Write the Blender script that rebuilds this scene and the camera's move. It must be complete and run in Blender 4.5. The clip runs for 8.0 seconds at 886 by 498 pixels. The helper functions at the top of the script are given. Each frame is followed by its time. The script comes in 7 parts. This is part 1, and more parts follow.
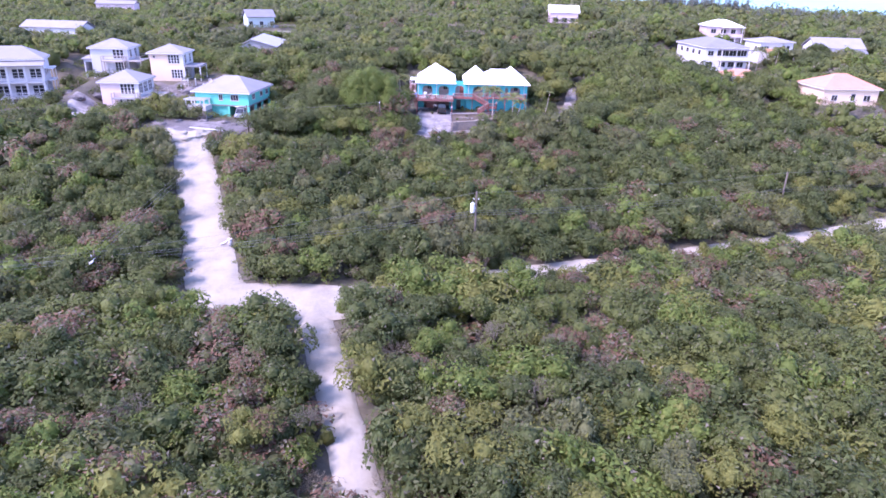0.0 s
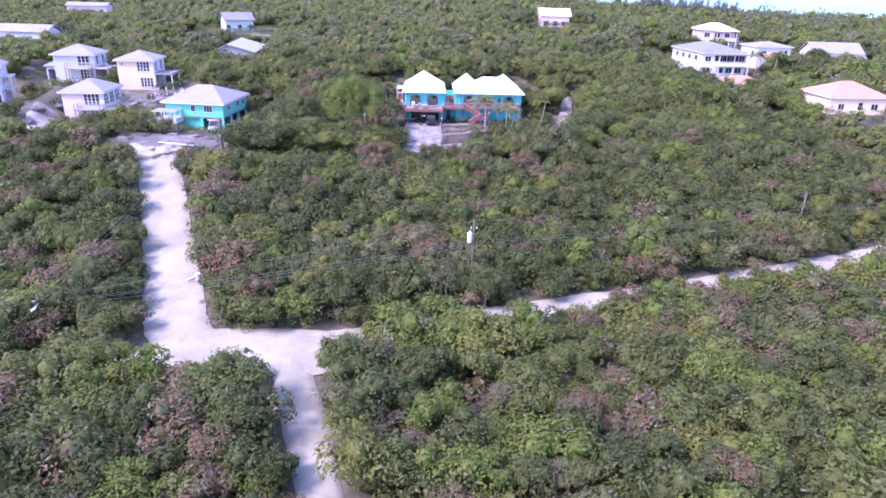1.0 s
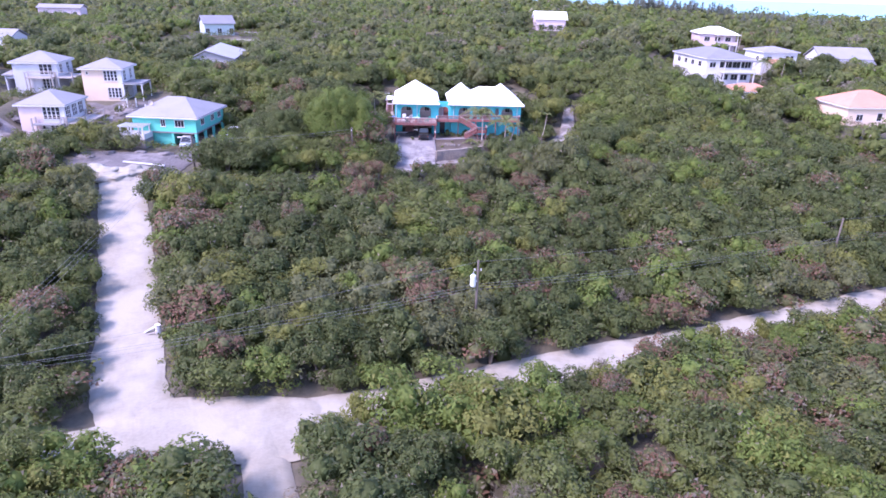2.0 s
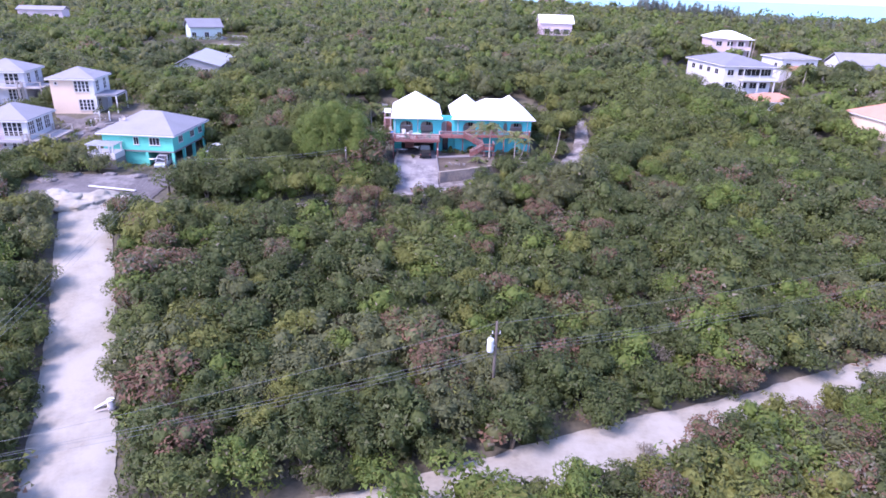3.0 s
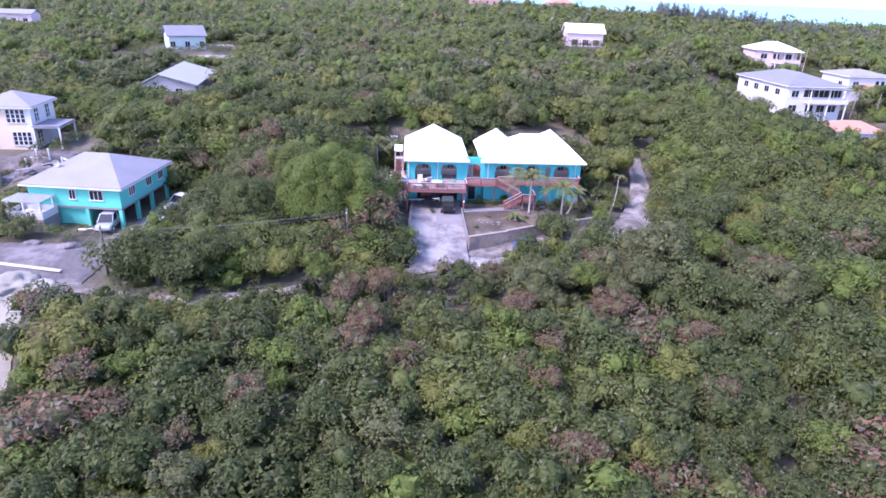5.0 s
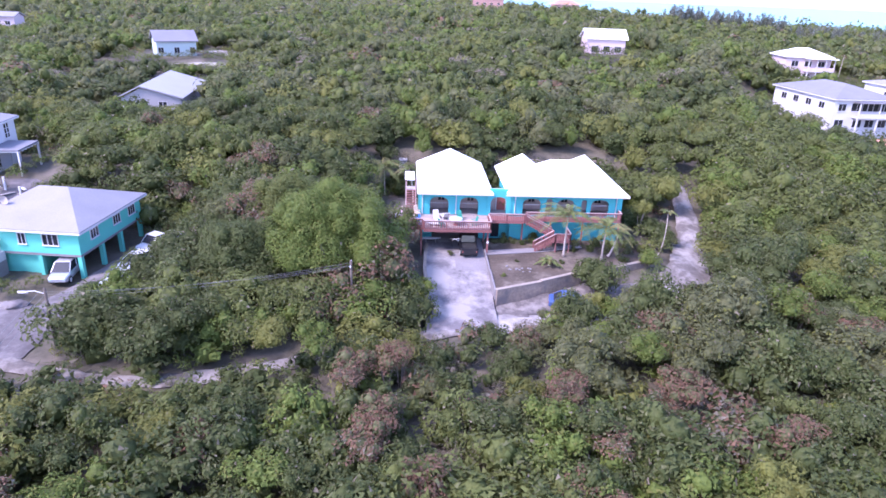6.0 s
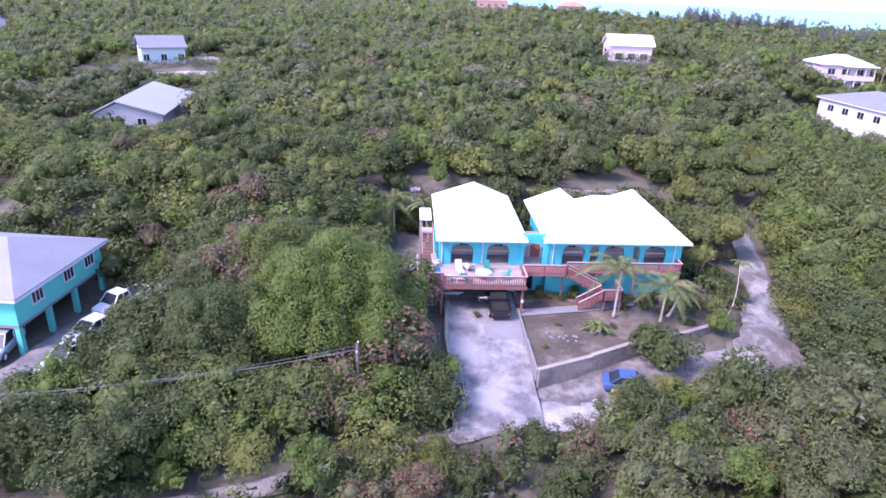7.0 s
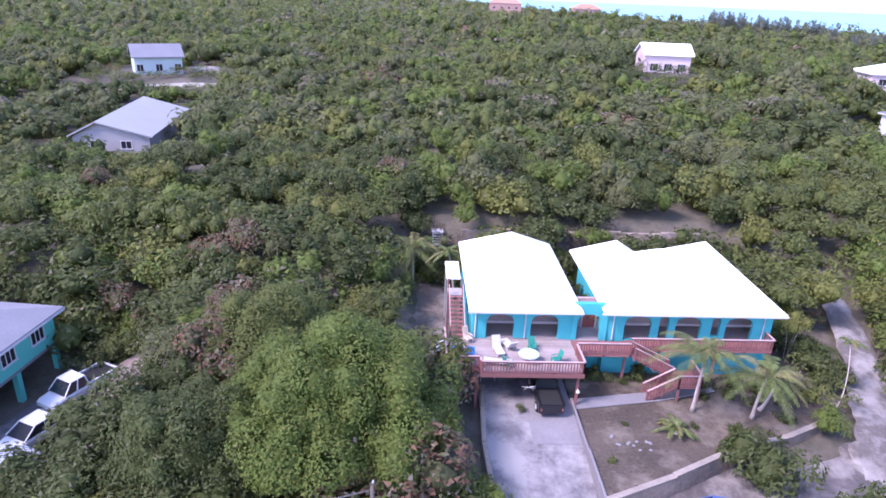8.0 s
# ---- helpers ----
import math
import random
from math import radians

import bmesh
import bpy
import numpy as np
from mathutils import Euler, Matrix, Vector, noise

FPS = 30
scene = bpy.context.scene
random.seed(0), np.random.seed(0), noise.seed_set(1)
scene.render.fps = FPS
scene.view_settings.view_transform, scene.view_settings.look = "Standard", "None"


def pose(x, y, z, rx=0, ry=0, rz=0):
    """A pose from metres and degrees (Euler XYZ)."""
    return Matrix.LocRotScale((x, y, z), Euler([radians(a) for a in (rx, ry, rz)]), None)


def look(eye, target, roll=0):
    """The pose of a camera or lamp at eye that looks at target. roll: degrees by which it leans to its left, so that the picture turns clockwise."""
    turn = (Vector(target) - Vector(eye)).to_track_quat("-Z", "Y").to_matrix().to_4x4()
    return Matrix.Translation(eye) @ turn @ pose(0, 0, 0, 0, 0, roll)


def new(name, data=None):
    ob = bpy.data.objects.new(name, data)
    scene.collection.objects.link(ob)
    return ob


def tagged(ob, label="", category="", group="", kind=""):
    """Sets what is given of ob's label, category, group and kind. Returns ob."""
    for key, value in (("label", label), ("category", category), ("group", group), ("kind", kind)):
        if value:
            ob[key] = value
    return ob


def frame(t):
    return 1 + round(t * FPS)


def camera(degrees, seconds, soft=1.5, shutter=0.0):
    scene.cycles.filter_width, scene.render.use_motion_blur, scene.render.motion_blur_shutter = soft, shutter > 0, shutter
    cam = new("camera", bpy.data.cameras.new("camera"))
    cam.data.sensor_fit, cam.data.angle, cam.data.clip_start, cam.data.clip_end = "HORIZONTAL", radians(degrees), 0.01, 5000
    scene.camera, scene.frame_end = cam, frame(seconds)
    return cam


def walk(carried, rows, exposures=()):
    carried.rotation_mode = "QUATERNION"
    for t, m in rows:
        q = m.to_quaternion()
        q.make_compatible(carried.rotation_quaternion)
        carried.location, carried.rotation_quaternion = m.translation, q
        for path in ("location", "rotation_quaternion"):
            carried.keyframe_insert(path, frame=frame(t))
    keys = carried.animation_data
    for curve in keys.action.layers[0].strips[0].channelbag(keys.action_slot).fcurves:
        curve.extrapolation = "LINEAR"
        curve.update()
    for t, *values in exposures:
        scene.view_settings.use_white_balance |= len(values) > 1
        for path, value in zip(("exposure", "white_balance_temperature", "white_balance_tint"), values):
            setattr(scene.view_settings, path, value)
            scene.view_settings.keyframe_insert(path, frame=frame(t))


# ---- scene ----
cam = camera(69.0, 8.0, soft=1.65)
METRES, EYE, TILT, LEAN, TURN = 96.0, 32.0, -22.5, -1.4, 0.0
ROWS = [
    (0.0, 0.0, 0.0, 0.0, -0.0, 0.0, 0.0),
    (0.5, -0.0052, 0.0399, 0.0187, -0.67, 0.03, 0.2),
    (1.0, -0.0099, 0.0846, 0.039, -1.31, 0.06, 0.41),
    (2.5, -0.0213, 0.2368, 0.1078, -2.57, 0.11, 0.8),
    (3.0, -0.0255, 0.2917, 0.1326, -2.67, 0.12, 0.78),
    (3.5, -0.0314, 0.3483, 0.1587, -2.76, 0.11, 0.76),
    (4.0, -0.0372, 0.4068, 0.1847, -2.79, 0.14, 0.72),
    (4.5, -0.0443, 0.4669, 0.2114, -2.83, 0.16, 0.62),
    (6.0, -0.0676, 0.6562, 0.2932, -2.84, 0.27, 0.41),
    (6.5, -0.0753, 0.7212, 0.322, -2.81, 0.27, 0.38),
    (7.0, -0.0836, 0.7867, 0.3491, -2.81, 0.33, 0.34),
    (7.5, -0.0915, 0.8511, 0.3767, -2.81, 0.4, 0.32),
    (8.0, -0.0975, 0.9088, 0.4049, -2.08, 0.46, 0.06),
]
walk(cam, [(t, pose(0.6, 0, EYE, TILT, LEAN, TURN) @ pose(METRES * x, METRES * y, METRES * z, 90 + pitch, roll, yaw)) for t, x, y, z, yaw, pitch, roll in ROWS],
     exposures=[(0.0, 2.36, 5950, 44), (1.0, 2.34, 5940, 43), (3.0, 2.12, 6000, 37), (4.5, 2.14, 5950, 35), (6.0, 2.28, 5930, 38), (7.0, 2.21, 5930, 38), (8.0, 2.02, 6000, 36)])

# ---- world and sun: hazy winter sun from the west ----
SUN_FROM = Vector((-0.60, -0.34, 0.76)).normalized()
world = bpy.data.worlds.new("sky")
scene.world = world
world.use_nodes = True
wn = world.node_tree.nodes
wl = world.node_tree.links
sky = wn.new("ShaderNodeTexSky")
sky.sky_type = "NISHITA"
sky.sun_disc = False
sky.sun_elevation = math.asin(SUN_FROM.z)
sky.sun_rotation = math.atan2(SUN_FROM.x, SUN_FROM.y)
sky.air_density, sky.dust_density, sky.ozone_density = 1.0, 0.8, 2.0
wn["Background"].inputs["Strength"].default_value = 0.15
wl.new(sky.outputs["Color"], wn["Background"].inputs["Color"])
sun = new("sun", bpy.data.lights.new("sun", "SUN"))
sun.data.energy, sun.data.angle, sun.data.color = 1.5, radians(12), (1.0, 0.95, 0.9)
sun.matrix_world = look((0, 0, 100), Vector((0, 0, 100)) - SUN_FROM)


# ---- materials ----
def material(name, base, rough=0.8, vary=0.15, scale=0.6, fine=8.0, bump=0.3, bump_dist=0.02, metal=0.0, island=0.0, spot=None, spot_at=0.62, spot_scale=0.25, through_light=0.0, objects=0.0, spec=0.3):
    """Grain at two scales round a base colour, with stains of another colour, and relief."""
    m = bpy.data.materials.new(name)
    m.use_nodes = True
    n, l = m.node_tree.nodes, m.node_tree.links
    b = n["Principled BSDF"]
    b.inputs["Roughness"].default_value, b.inputs["Metallic"].default_value = rough, metal
    b.inputs["Specular IOR Level"].default_value = spec
    geo = n.new("ShaderNodeNewGeometry")
    big = n.new("ShaderNodeTexNoise")
    big.inputs["Scale"].default_value, big.inputs["Detail"].default_value = scale, 4
    small = n.new("ShaderNodeTexNoise")
    small.inputs["Scale"].default_value, small.inputs["Detail"].default_value = fine, 5
    for tex in (big, small):
        l.new(geo.outputs["Position"], tex.inputs["Vector"])

    def maths(op, a, c):
        k = n.new("ShaderNodeMath")
        k.operation = op
        for i, v in enumerate((a, c)):
            if isinstance(v, (int, float)):
                k.inputs[i].default_value = v
            else:
                l.new(v, k.inputs[i])
        return k.outputs[0]

    total = maths("ADD", maths("MULTIPLY", maths("SUBTRACT", big.outputs["Fac"], 0.5), vary * 3.0), maths("MULTIPLY", maths("SUBTRACT", small.outputs["Fac"], 0.5), vary * 3.0))
    if island:
        total = maths("ADD", total, maths("MULTIPLY", maths("SUBTRACT", geo.outputs["Random Per Island"], 0.5), island * 2))
    if objects:
        info = n.new("ShaderNodeObjectInfo")
        total = maths("ADD", total, maths("MULTIPLY", maths("SUBTRACT", info.outputs["Random"], 0.5), objects * 2))
    colour = n.new("ShaderNodeHueSaturation")
    colour.inputs["Color"].default_value = (*base, 1)
    l.new(maths("ADD", total, 1.0), colour.inputs["Value"])
    out = colour.outputs["Color"]
    if spot:
        st = n.new("ShaderNodeTexNoise")
        st.inputs["Scale"].default_value, st.inputs["Detail"].default_value = spot_scale, 6
        st.inputs["Roughness"].default_value = 0.65
        l.new(geo.outputs["Position"], st.inputs["Vector"])
        ramp = n.new("ShaderNodeMapRange")
        ramp.inputs["From Min"].default_value, ramp.inputs["From Max"].default_value = spot_at - 0.08, spot_at + 0.08
        l.new(st.outputs["Fac"], ramp.inputs["Value"])
        mix = n.new("ShaderNodeMix")
        mix.data_type = "RGBA"
        l.new(ramp.outputs["Result"], mix.inputs[0])
        l.new(out, mix.inputs[6])
        mix.inputs[7].default_value = (*spot, 1)
        out = mix.outputs[2]
    l.new(out, b.inputs["Base Color"])
    if bump:
        bp = n.new("ShaderNodeBump")
        bp.inputs["Strength"].default_value, bp.inputs["Distance"].default_value = bump, bump_dist
        l.new(small.outputs["Fac"], bp.inputs["Height"])
        l.new(bp.outputs["Normal"], b.inputs["Normal"])
    if through_light:
        tr = n.new("ShaderNodeBsdfTranslucent")
        l.new(out, tr.inputs["Color"])
        mx = n.new("ShaderNodeMixShader")
        mx.inputs[0].default_value = through_light
        l.new(b.outputs[0], mx.inputs[1])
        l.new(tr.outputs[0], mx.inputs[2])
        l.new(mx.outputs[0], n["Material Output"].inputs["Surface"])
    return m


def leafy(name, base, vary=0.18):
    return material(name, base, rough=0.6, vary=vary, scale=0.12, fine=4.5, bump=0.8, bump_dist=0.14, island=0.15, through_light=0.46, spec=0.25)


LEAF = [
    leafy("leaf_mid_green", (0.120, 0.141, 0.041)),
    leafy("leaf_dark_green", (0.080, 0.100, 0.032)),
    leafy("leaf_yellow_green", (0.165, 0.172, 0.046)),
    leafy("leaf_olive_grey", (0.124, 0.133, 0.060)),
    leafy("leaf_red_brown", (0.20, 0.115, 0.076)),
    leafy("leaf_twiggy_grey", (0.22, 0.19, 0.14)),
    leafy("leaf_fresh_green", (0.124, 0.166, 0.037)),
]
BARK = material("bark", (0.16, 0.13, 0.105), vary=0.3, fine=14)
# Litter soil, its colour darkened so gaps between shrubs read as shade.
SOIL = material("shade_dark_litter_soil", (0.085, 0.075, 0.055), vary=0.3, scale=0.12, fine=2.5, bump=0.6, bump_dist=0.1, spot=(0.125, 0.105, 0.085), spot_at=0.56, spot_scale=0.35)
ROAD = material("crushed_limestone", (0.262, 0.236, 0.196), rough=0.95, vary=0.13, scale=0.5, fine=3.5, bump=0.5, bump_dist=0.06, spot=(0.325, 0.30, 0.262), spot_at=0.5, spot_scale=0.22)
ROCKROAD = material("grey_marl_track", (0.19, 0.172, 0.168), rough=0.95, vary=0.22, scale=0.4, fine=2.5, bump=0.6, bump_dist=0.08, spot=(0.33, 0.305, 0.30), spot_at=0.52, spot_scale=0.3)
MARL = material("grey_bulldozed_marl", (0.115, 0.102, 0.105), rough=0.95, vary=0.25, scale=0.3, fine=2.0, bump=0.7, bump_dist=0.1, spot=(0.20, 0.18, 0.18), spot_at=0.56, spot_scale=0.35)
DRIVE = material("stained_marl_drive", (0.135, 0.122, 0.13), rough=0.95, vary=0.2, scale=0.35, fine=2.6, bump=0.5, bump_dist=0.05, spot=(0.27, 0.25, 0.25), spot_at=0.5, spot_scale=0.4)
WASHOUT = material("washed_out_earth", (0.125, 0.108, 0.1), rough=0.95, vary=0.25, scale=0.4, fine=2.4, bump=0.7, bump_dist=0.08, spot=(0.27, 0.245, 0.235), spot_at=0.54, spot_scale=0.4)
DARKROCK = material("weathered_grey_rock", (0.115, 0.10, 0.098), rough=0.95, vary=0.3, scale=0.5, fine=2.2, bump=0.8, bump_dist=0.12, spot=(0.23, 0.205, 0.195), spot_at=0.55, spot_scale=0.5)
CONCRETE = material("weathered_concrete", (0.205, 0.187, 0.195), rough=0.9, vary=0.13, scale=0.4, fine=5, bump=0.3, spot=(0.18, 0.165, 0.175), spot_at=0.56, spot_scale=0.45)
DRYLAWN = material("dry_lawn", (0.078, 0.06, 0.047), rough=0.95, vary=0.35, scale=0.35, fine=5, bump=0.7, bump_dist=0.05, spot=(0.165, 0.135, 0.108), spot_at=0.54, spot_scale=0.4)
STONE = material("limestone_wall", (0.27, 0.21, 0.17), rough=0.95, vary=0.25, scale=0.7, fine=4, bump=0.8, bump_dist=0.06, spot=(0.15, 0.13, 0.13), spot_at=0.55, spot_scale=0.6)
BANK = material("dry_brown_earth", (0.15, 0.115, 0.10), rough=0.95, vary=0.35, scale=0.5, fine=3.5, bump=0.7, bump_dist=0.1, spot=(0.23, 0.19, 0.17), spot_at=0.56, spot_scale=0.6)
COPING = material("pale_tan_coping", (0.27, 0.225, 0.19), rough=0.95, vary=0.2, scale=0.8, fine=5, bump=0.3)
TURQ = material("turquoise_paint", (0.042, 0.36, 0.40), rough=0.65, vary=0.05, scale=0.5, fine=10, bump=0.12, spot=(0.065, 0.375, 0.40), spot_at=0.68, spot_scale=0.6)
TEAL = material("teal_paint", (0.085, 0.45, 0.37), rough=0.7, vary=0.05, scale=0.5, fine=10, bump=0.12)
WHITEROOF = material("white_roof_coating", (0.86, 0.86, 0.87), rough=0.7, vary=0.03, scale=0.3, fine=6, bump=0.1)
GREYROOF = material("pale_grey_shingle", (0.225, 0.215, 0.235), rough=0.85, vary=0.1, scale=0.4, fine=7, bump=0.3)
PALEROOF = material("pale_metal_roof", (0.28, 0.27, 0.29), rough=0.6, vary=0.06, scale=0.4, fine=7, bump=0.2)
SLATEROOF = material("slate_grey_shingle", (0.17, 0.168, 0.195), rough=0.85, vary=0.1, scale=0.4, fine=7, bump=0.3)
ORANGEROOF = material("orange_tile", (0.42, 0.20, 0.14), rough=0.8, vary=0.12, scale=0.5, fine=6, bump=0.3)
WHITEPAINT = material("white_paint", (0.52, 0.50, 0.525), rough=0.7, vary=0.05, scale=0.5, fine=9, bump=0.1)
CREAM = material("cream_render", (0.60, 0.455, 0.36), rough=0.85, vary=0.06, scale=0.4, fine=9, bump=0.15)
PINK = material("pale_pink_render", (0.55, 0.43, 0.47), rough=0.85, vary=0.06, scale=0.4, fine=9, bump=0.15)
BRICKRED = material("faded_red_render", (0.34, 0.20, 0.18), rough=0.85, vary=0.08, scale=0.4, fine=9, bump=0.15)
GREYRENDER = material("grey_render", (0.30, 0.285, 0.30), rough=0.85, vary=0.08, scale=0.4, fine=9, bump=0.15)
SEABLUE = material("sea_blue_render", (0.38, 0.45, 0.46), rough=0.85, vary=0.06, scale=0.4, fine=9, bump=0.15)
PALEBLUE = material("pale_lilac_render", (0.48, 0.47, 0.52), rough=0.85, vary=0.06, scale=0.4, fine=9, bump=0.15)
REDWOOD = material("red_brown_stain", (0.215, 0.09, 0.088), rough=0.75, vary=0.18, scale=0.8, fine=12, bump=0.2, objects=0.12)
WORNWOOD = material("faded_red_rail_cap", (0.40, 0.28, 0.275), rough=0.8, vary=0.2, scale=1.2, fine=12, bump=0.2)
GREYWOOD = material("weathered_grey_wood", (0.34, 0.30, 0.29), rough=0.9, vary=0.2, scale=0.8, fine=14, bump=0.3)
DECKING = material("sun_bleached_decking", (0.32, 0.26, 0.25), rough=0.9, vary=0.16, scale=0.7, fine=9, bump=0.2, objects=0.15)
POLEWOOD = material("creosote_pole", (0.095, 0.078, 0.068), rough=0.9, vary=0.2, scale=0.8, fine=14)
DARK = material("dark_glazing", (0.02, 0.022, 0.028), rough=0.15, vary=0.1, bump=0, spec=0.6)
DARKROOM = material("dim_interior_plaster", (0.42, 0.315, 0.295), rough=0.9, vary=0.15)
DOORRED = material("dull_red_door", (0.30, 0.09, 0.08), rough=0.6, vary=0.12)
STEEL = material("galvanised_steel", (0.62, 0.63, 0.66), rough=0.45, vary=0.08, metal=0.3)
CABLE = material("aluminium_cable", (0.17, 0.17, 0.175), rough=0.6, vary=0.05, bump=0)
BLACKPAINT = material("black_car_paint", (0.012, 0.012, 0.016), rough=0.3, vary=0.1, bump=0, spec=0.6)
WHITECAR = material("white_car_paint", (0.52, 0.52, 0.55), rough=0.3, vary=0.03, bump=0, spec=0.6)
SILVERCAR = material("silver_car_paint", (0.45, 0.46, 0.50), rough=0.3, vary=0.04, bump=0, metal=0.4, spec=0.6)
BLUECAR = material("blue_car_paint", (0.045, 0.085, 0.22), rough=0.3, vary=0.05, bump=0, spec=0.6)
RUBBER = material("tyre_rubber", (0.02, 0.02, 0.02), rough=0.9, vary=0.1, bump=0)
GREENPLASTIC = material("green_plastic", (0.02, 0.22, 0.17), rough=0.5, vary=0.08, bump=0)
BLUEPLASTIC = material("blue_plastic", (0.05, 0.22, 0.60), rough=0.5, vary=0.08, bump=0)
WHITECLOTH = material("white_fabric", (0.50, 0.475, 0.48), rough=0.9, vary=0.08, fine=12)
PALMLEAF = material("palm_frond", (0.108, 0.138, 0.038), rough=0.5, vary=0.25, scale=1.0, fine=4, bump=0, island=0.3, through_light=0.25)
PALMDRY = material("yellowing_palm_frond", (0.17, 0.16, 0.06), rough=0.6, vary=0.25, scale=1.0, fine=4, bump=0, island=0.25, through_light=0.25)
PALMRIB = material("pale_palm_midrib", (0.16, 0.165, 0.075), rough=0.5, vary=0.15, bump=0)
PALMBARK = material("palm_trunk_bark", (0.38, 0.32, 0.29), rough=0.9, vary=0.2, fine=10)


# ---- mesh helpers ----
def mesh_object(name, verts, faces, mats, index=None, smooth=False):
    """One mesh from arrays of vertices and faces of equal size."""
    v, f = np.asarray(verts, dtype=np.float32), np.asarray(faces, dtype=np.int32)
    me = bpy.data.meshes.new(name)
    k = f.shape[1]
    me.vertices.add(len(v))
    me.vertices.foreach_set("co", v.ravel())
    me.loops.add(f.size)
    me.loops.foreach_set("vertex_index", f.ravel())
    me.polygons.add(len(f))
    me.polygons.foreach_set("loop_start", np.arange(0, f.size, k, dtype=np.int32))
    me.polygons.foreach_set("loop_total", np.full(len(f), k, dtype=np.int32))
    for m in mats:
        me.materials.append(m)
    if index is not None:
        me.polygons.foreach_set("material_index", np.asarray(index, dtype=np.int32))
    if smooth:
        me.polygons.foreach_set("use_smooth", np.ones(len(f), dtype=bool))
    me.update(calc_edges=True)
    return me


class Shape:
    """Collects solid pieces into one bmesh."""

    def __init__(self):
        self.bm = bmesh.new()

    def solid(self, verts, faces):
        vs = [self.bm.verts.new(v) for v in verts]
        for f in faces:
            self.bm.faces.new([vs[i] for i in f])
        return self

    def box(self, x0, x1, y0, y1, z0, z1, m=None):
        vs = [(x, y, z) for z in (z0, z1) for x, y in ((x0, y0), (x1, y0), (x1, y1), (x0, y1))]
        if m is not None:
            vs = [m @ Vector(v) for v in vs]
        return self.solid(vs, [(3, 2, 1, 0), (4, 5, 6, 7), (0, 1, 5, 4), (1, 2, 6, 5), (2, 3, 7, 6), (3, 0, 4, 7)])

    def beam(self, a, b, w, h):
        """A bar with a rectangular section from a to b, upright in section."""
        a, b = Vector(a), Vector(b)
        d = (b - a).normalized()
        s = d.cross(Vector((0, 0, 1)))
        s = s.normalized() if s.length > 1e-4 else Vector((1, 0, 0))
        u = s.cross(d).normalized()
        vs = [p + s * (i * w / 2) + u * (j * h / 2) for p in (a, b) for i, j in ((-1, -1), (1, -1), (1, 1), (-1, 1))]
        return self.solid(vs, [(3, 2, 1, 0), (4, 5, 6, 7), (0, 1, 5, 4), (1, 2, 6, 5), (2, 3, 7, 6), (3, 0, 4, 7)])

    def tube(self, pts, radii, sides=8):
        rings = []
        for i, p in enumerate(pts):
            p = Vector(p)
            d = Vector(pts[min(i + 1, len(pts) - 1)]) - Vector(pts[max(i - 1, 0)])
            d.normalize()
            s = d.cross(Vector((0.02, 1, 0.01))).normalized() if abs(d.y) < 0.9 else d.cross(Vector((1, 0, 0))).normalized()
            u = s.cross(d)
            rings.append([self.bm.verts.new(p + (s * math.cos(a) + u * math.sin(a)) * radii[i]) for a in (2 * math.pi * j / sides for j in range(sides))])
        for r, q in zip(rings, rings[1:]):
            for j in range(sides):
                self.bm.faces.new((r[j], r[(j + 1) % sides], q[(j + 1) % sides], q[j]))
        self.bm.faces.new(rings[0][::-1])
        self.bm.faces.new(rings[-1])
        return self

    def loft(self, sections):
        """Closed sections of equal length, joined and capped."""
        rows = [[self.bm.verts.new(p) for p in s] for s in sections]
        k = len(rows[0])
        for r, q in zip(rows, rows[1:]):
            for j in range(k):
                self.bm.faces.new((r[j], r[(j + 1) % k], q[(j + 1) % k], q[j]))
        self.bm.faces.new(rows[0][::-1])
        self.bm.faces.new(rows[-1])
        return self

    def disc(self, c, r, z0, z1, sides=20):
        return self.tube([(c[0], c[1], z0), (c[0], c[1], z1)], [r, r], sides)


def part(name, shape, mat, parent, label="", bevel=0.0, smooth=False):
    """Links a Shape as one mesh under a thing or a part."""
    bm = shape.bm
    bmesh.ops.recalc_face_normals(bm, faces=bm.faces)
    if bevel:
        bmesh.ops.bevel(bm, geom=list(bm.edges), offset=bevel, segments=1, affect="EDGES", clamp_overlap=True)
    me = bpy.data.meshes.new(name)
    bm.to_mesh(me)
    bm.free()
    me.materials.append(mat)
    if smooth:
        for p in me.polygons:
            p.use_smooth = True
    ob = new(name, me)
    ob.parent = parent
    if label:
        ob["label"] = label
    return ob


def piece(name, me, parent, m):
    ob = new(name, me)
    ob.parent = parent
    ob.matrix_basis = m
    return ob


def thing(name, m, label, category, group=""):
    ob = new(name)
    ob.empty_display_size = 0.3
    ob.matrix_basis = m
    return tagged(ob, label, category, group)


# ---- the lie of the land ----
def smooth(a, b, x):
    t = np.clip((np.asarray(x, dtype=float) - a) / (b - a), 0, 1)
    return t * t * (3 - 2 * t)


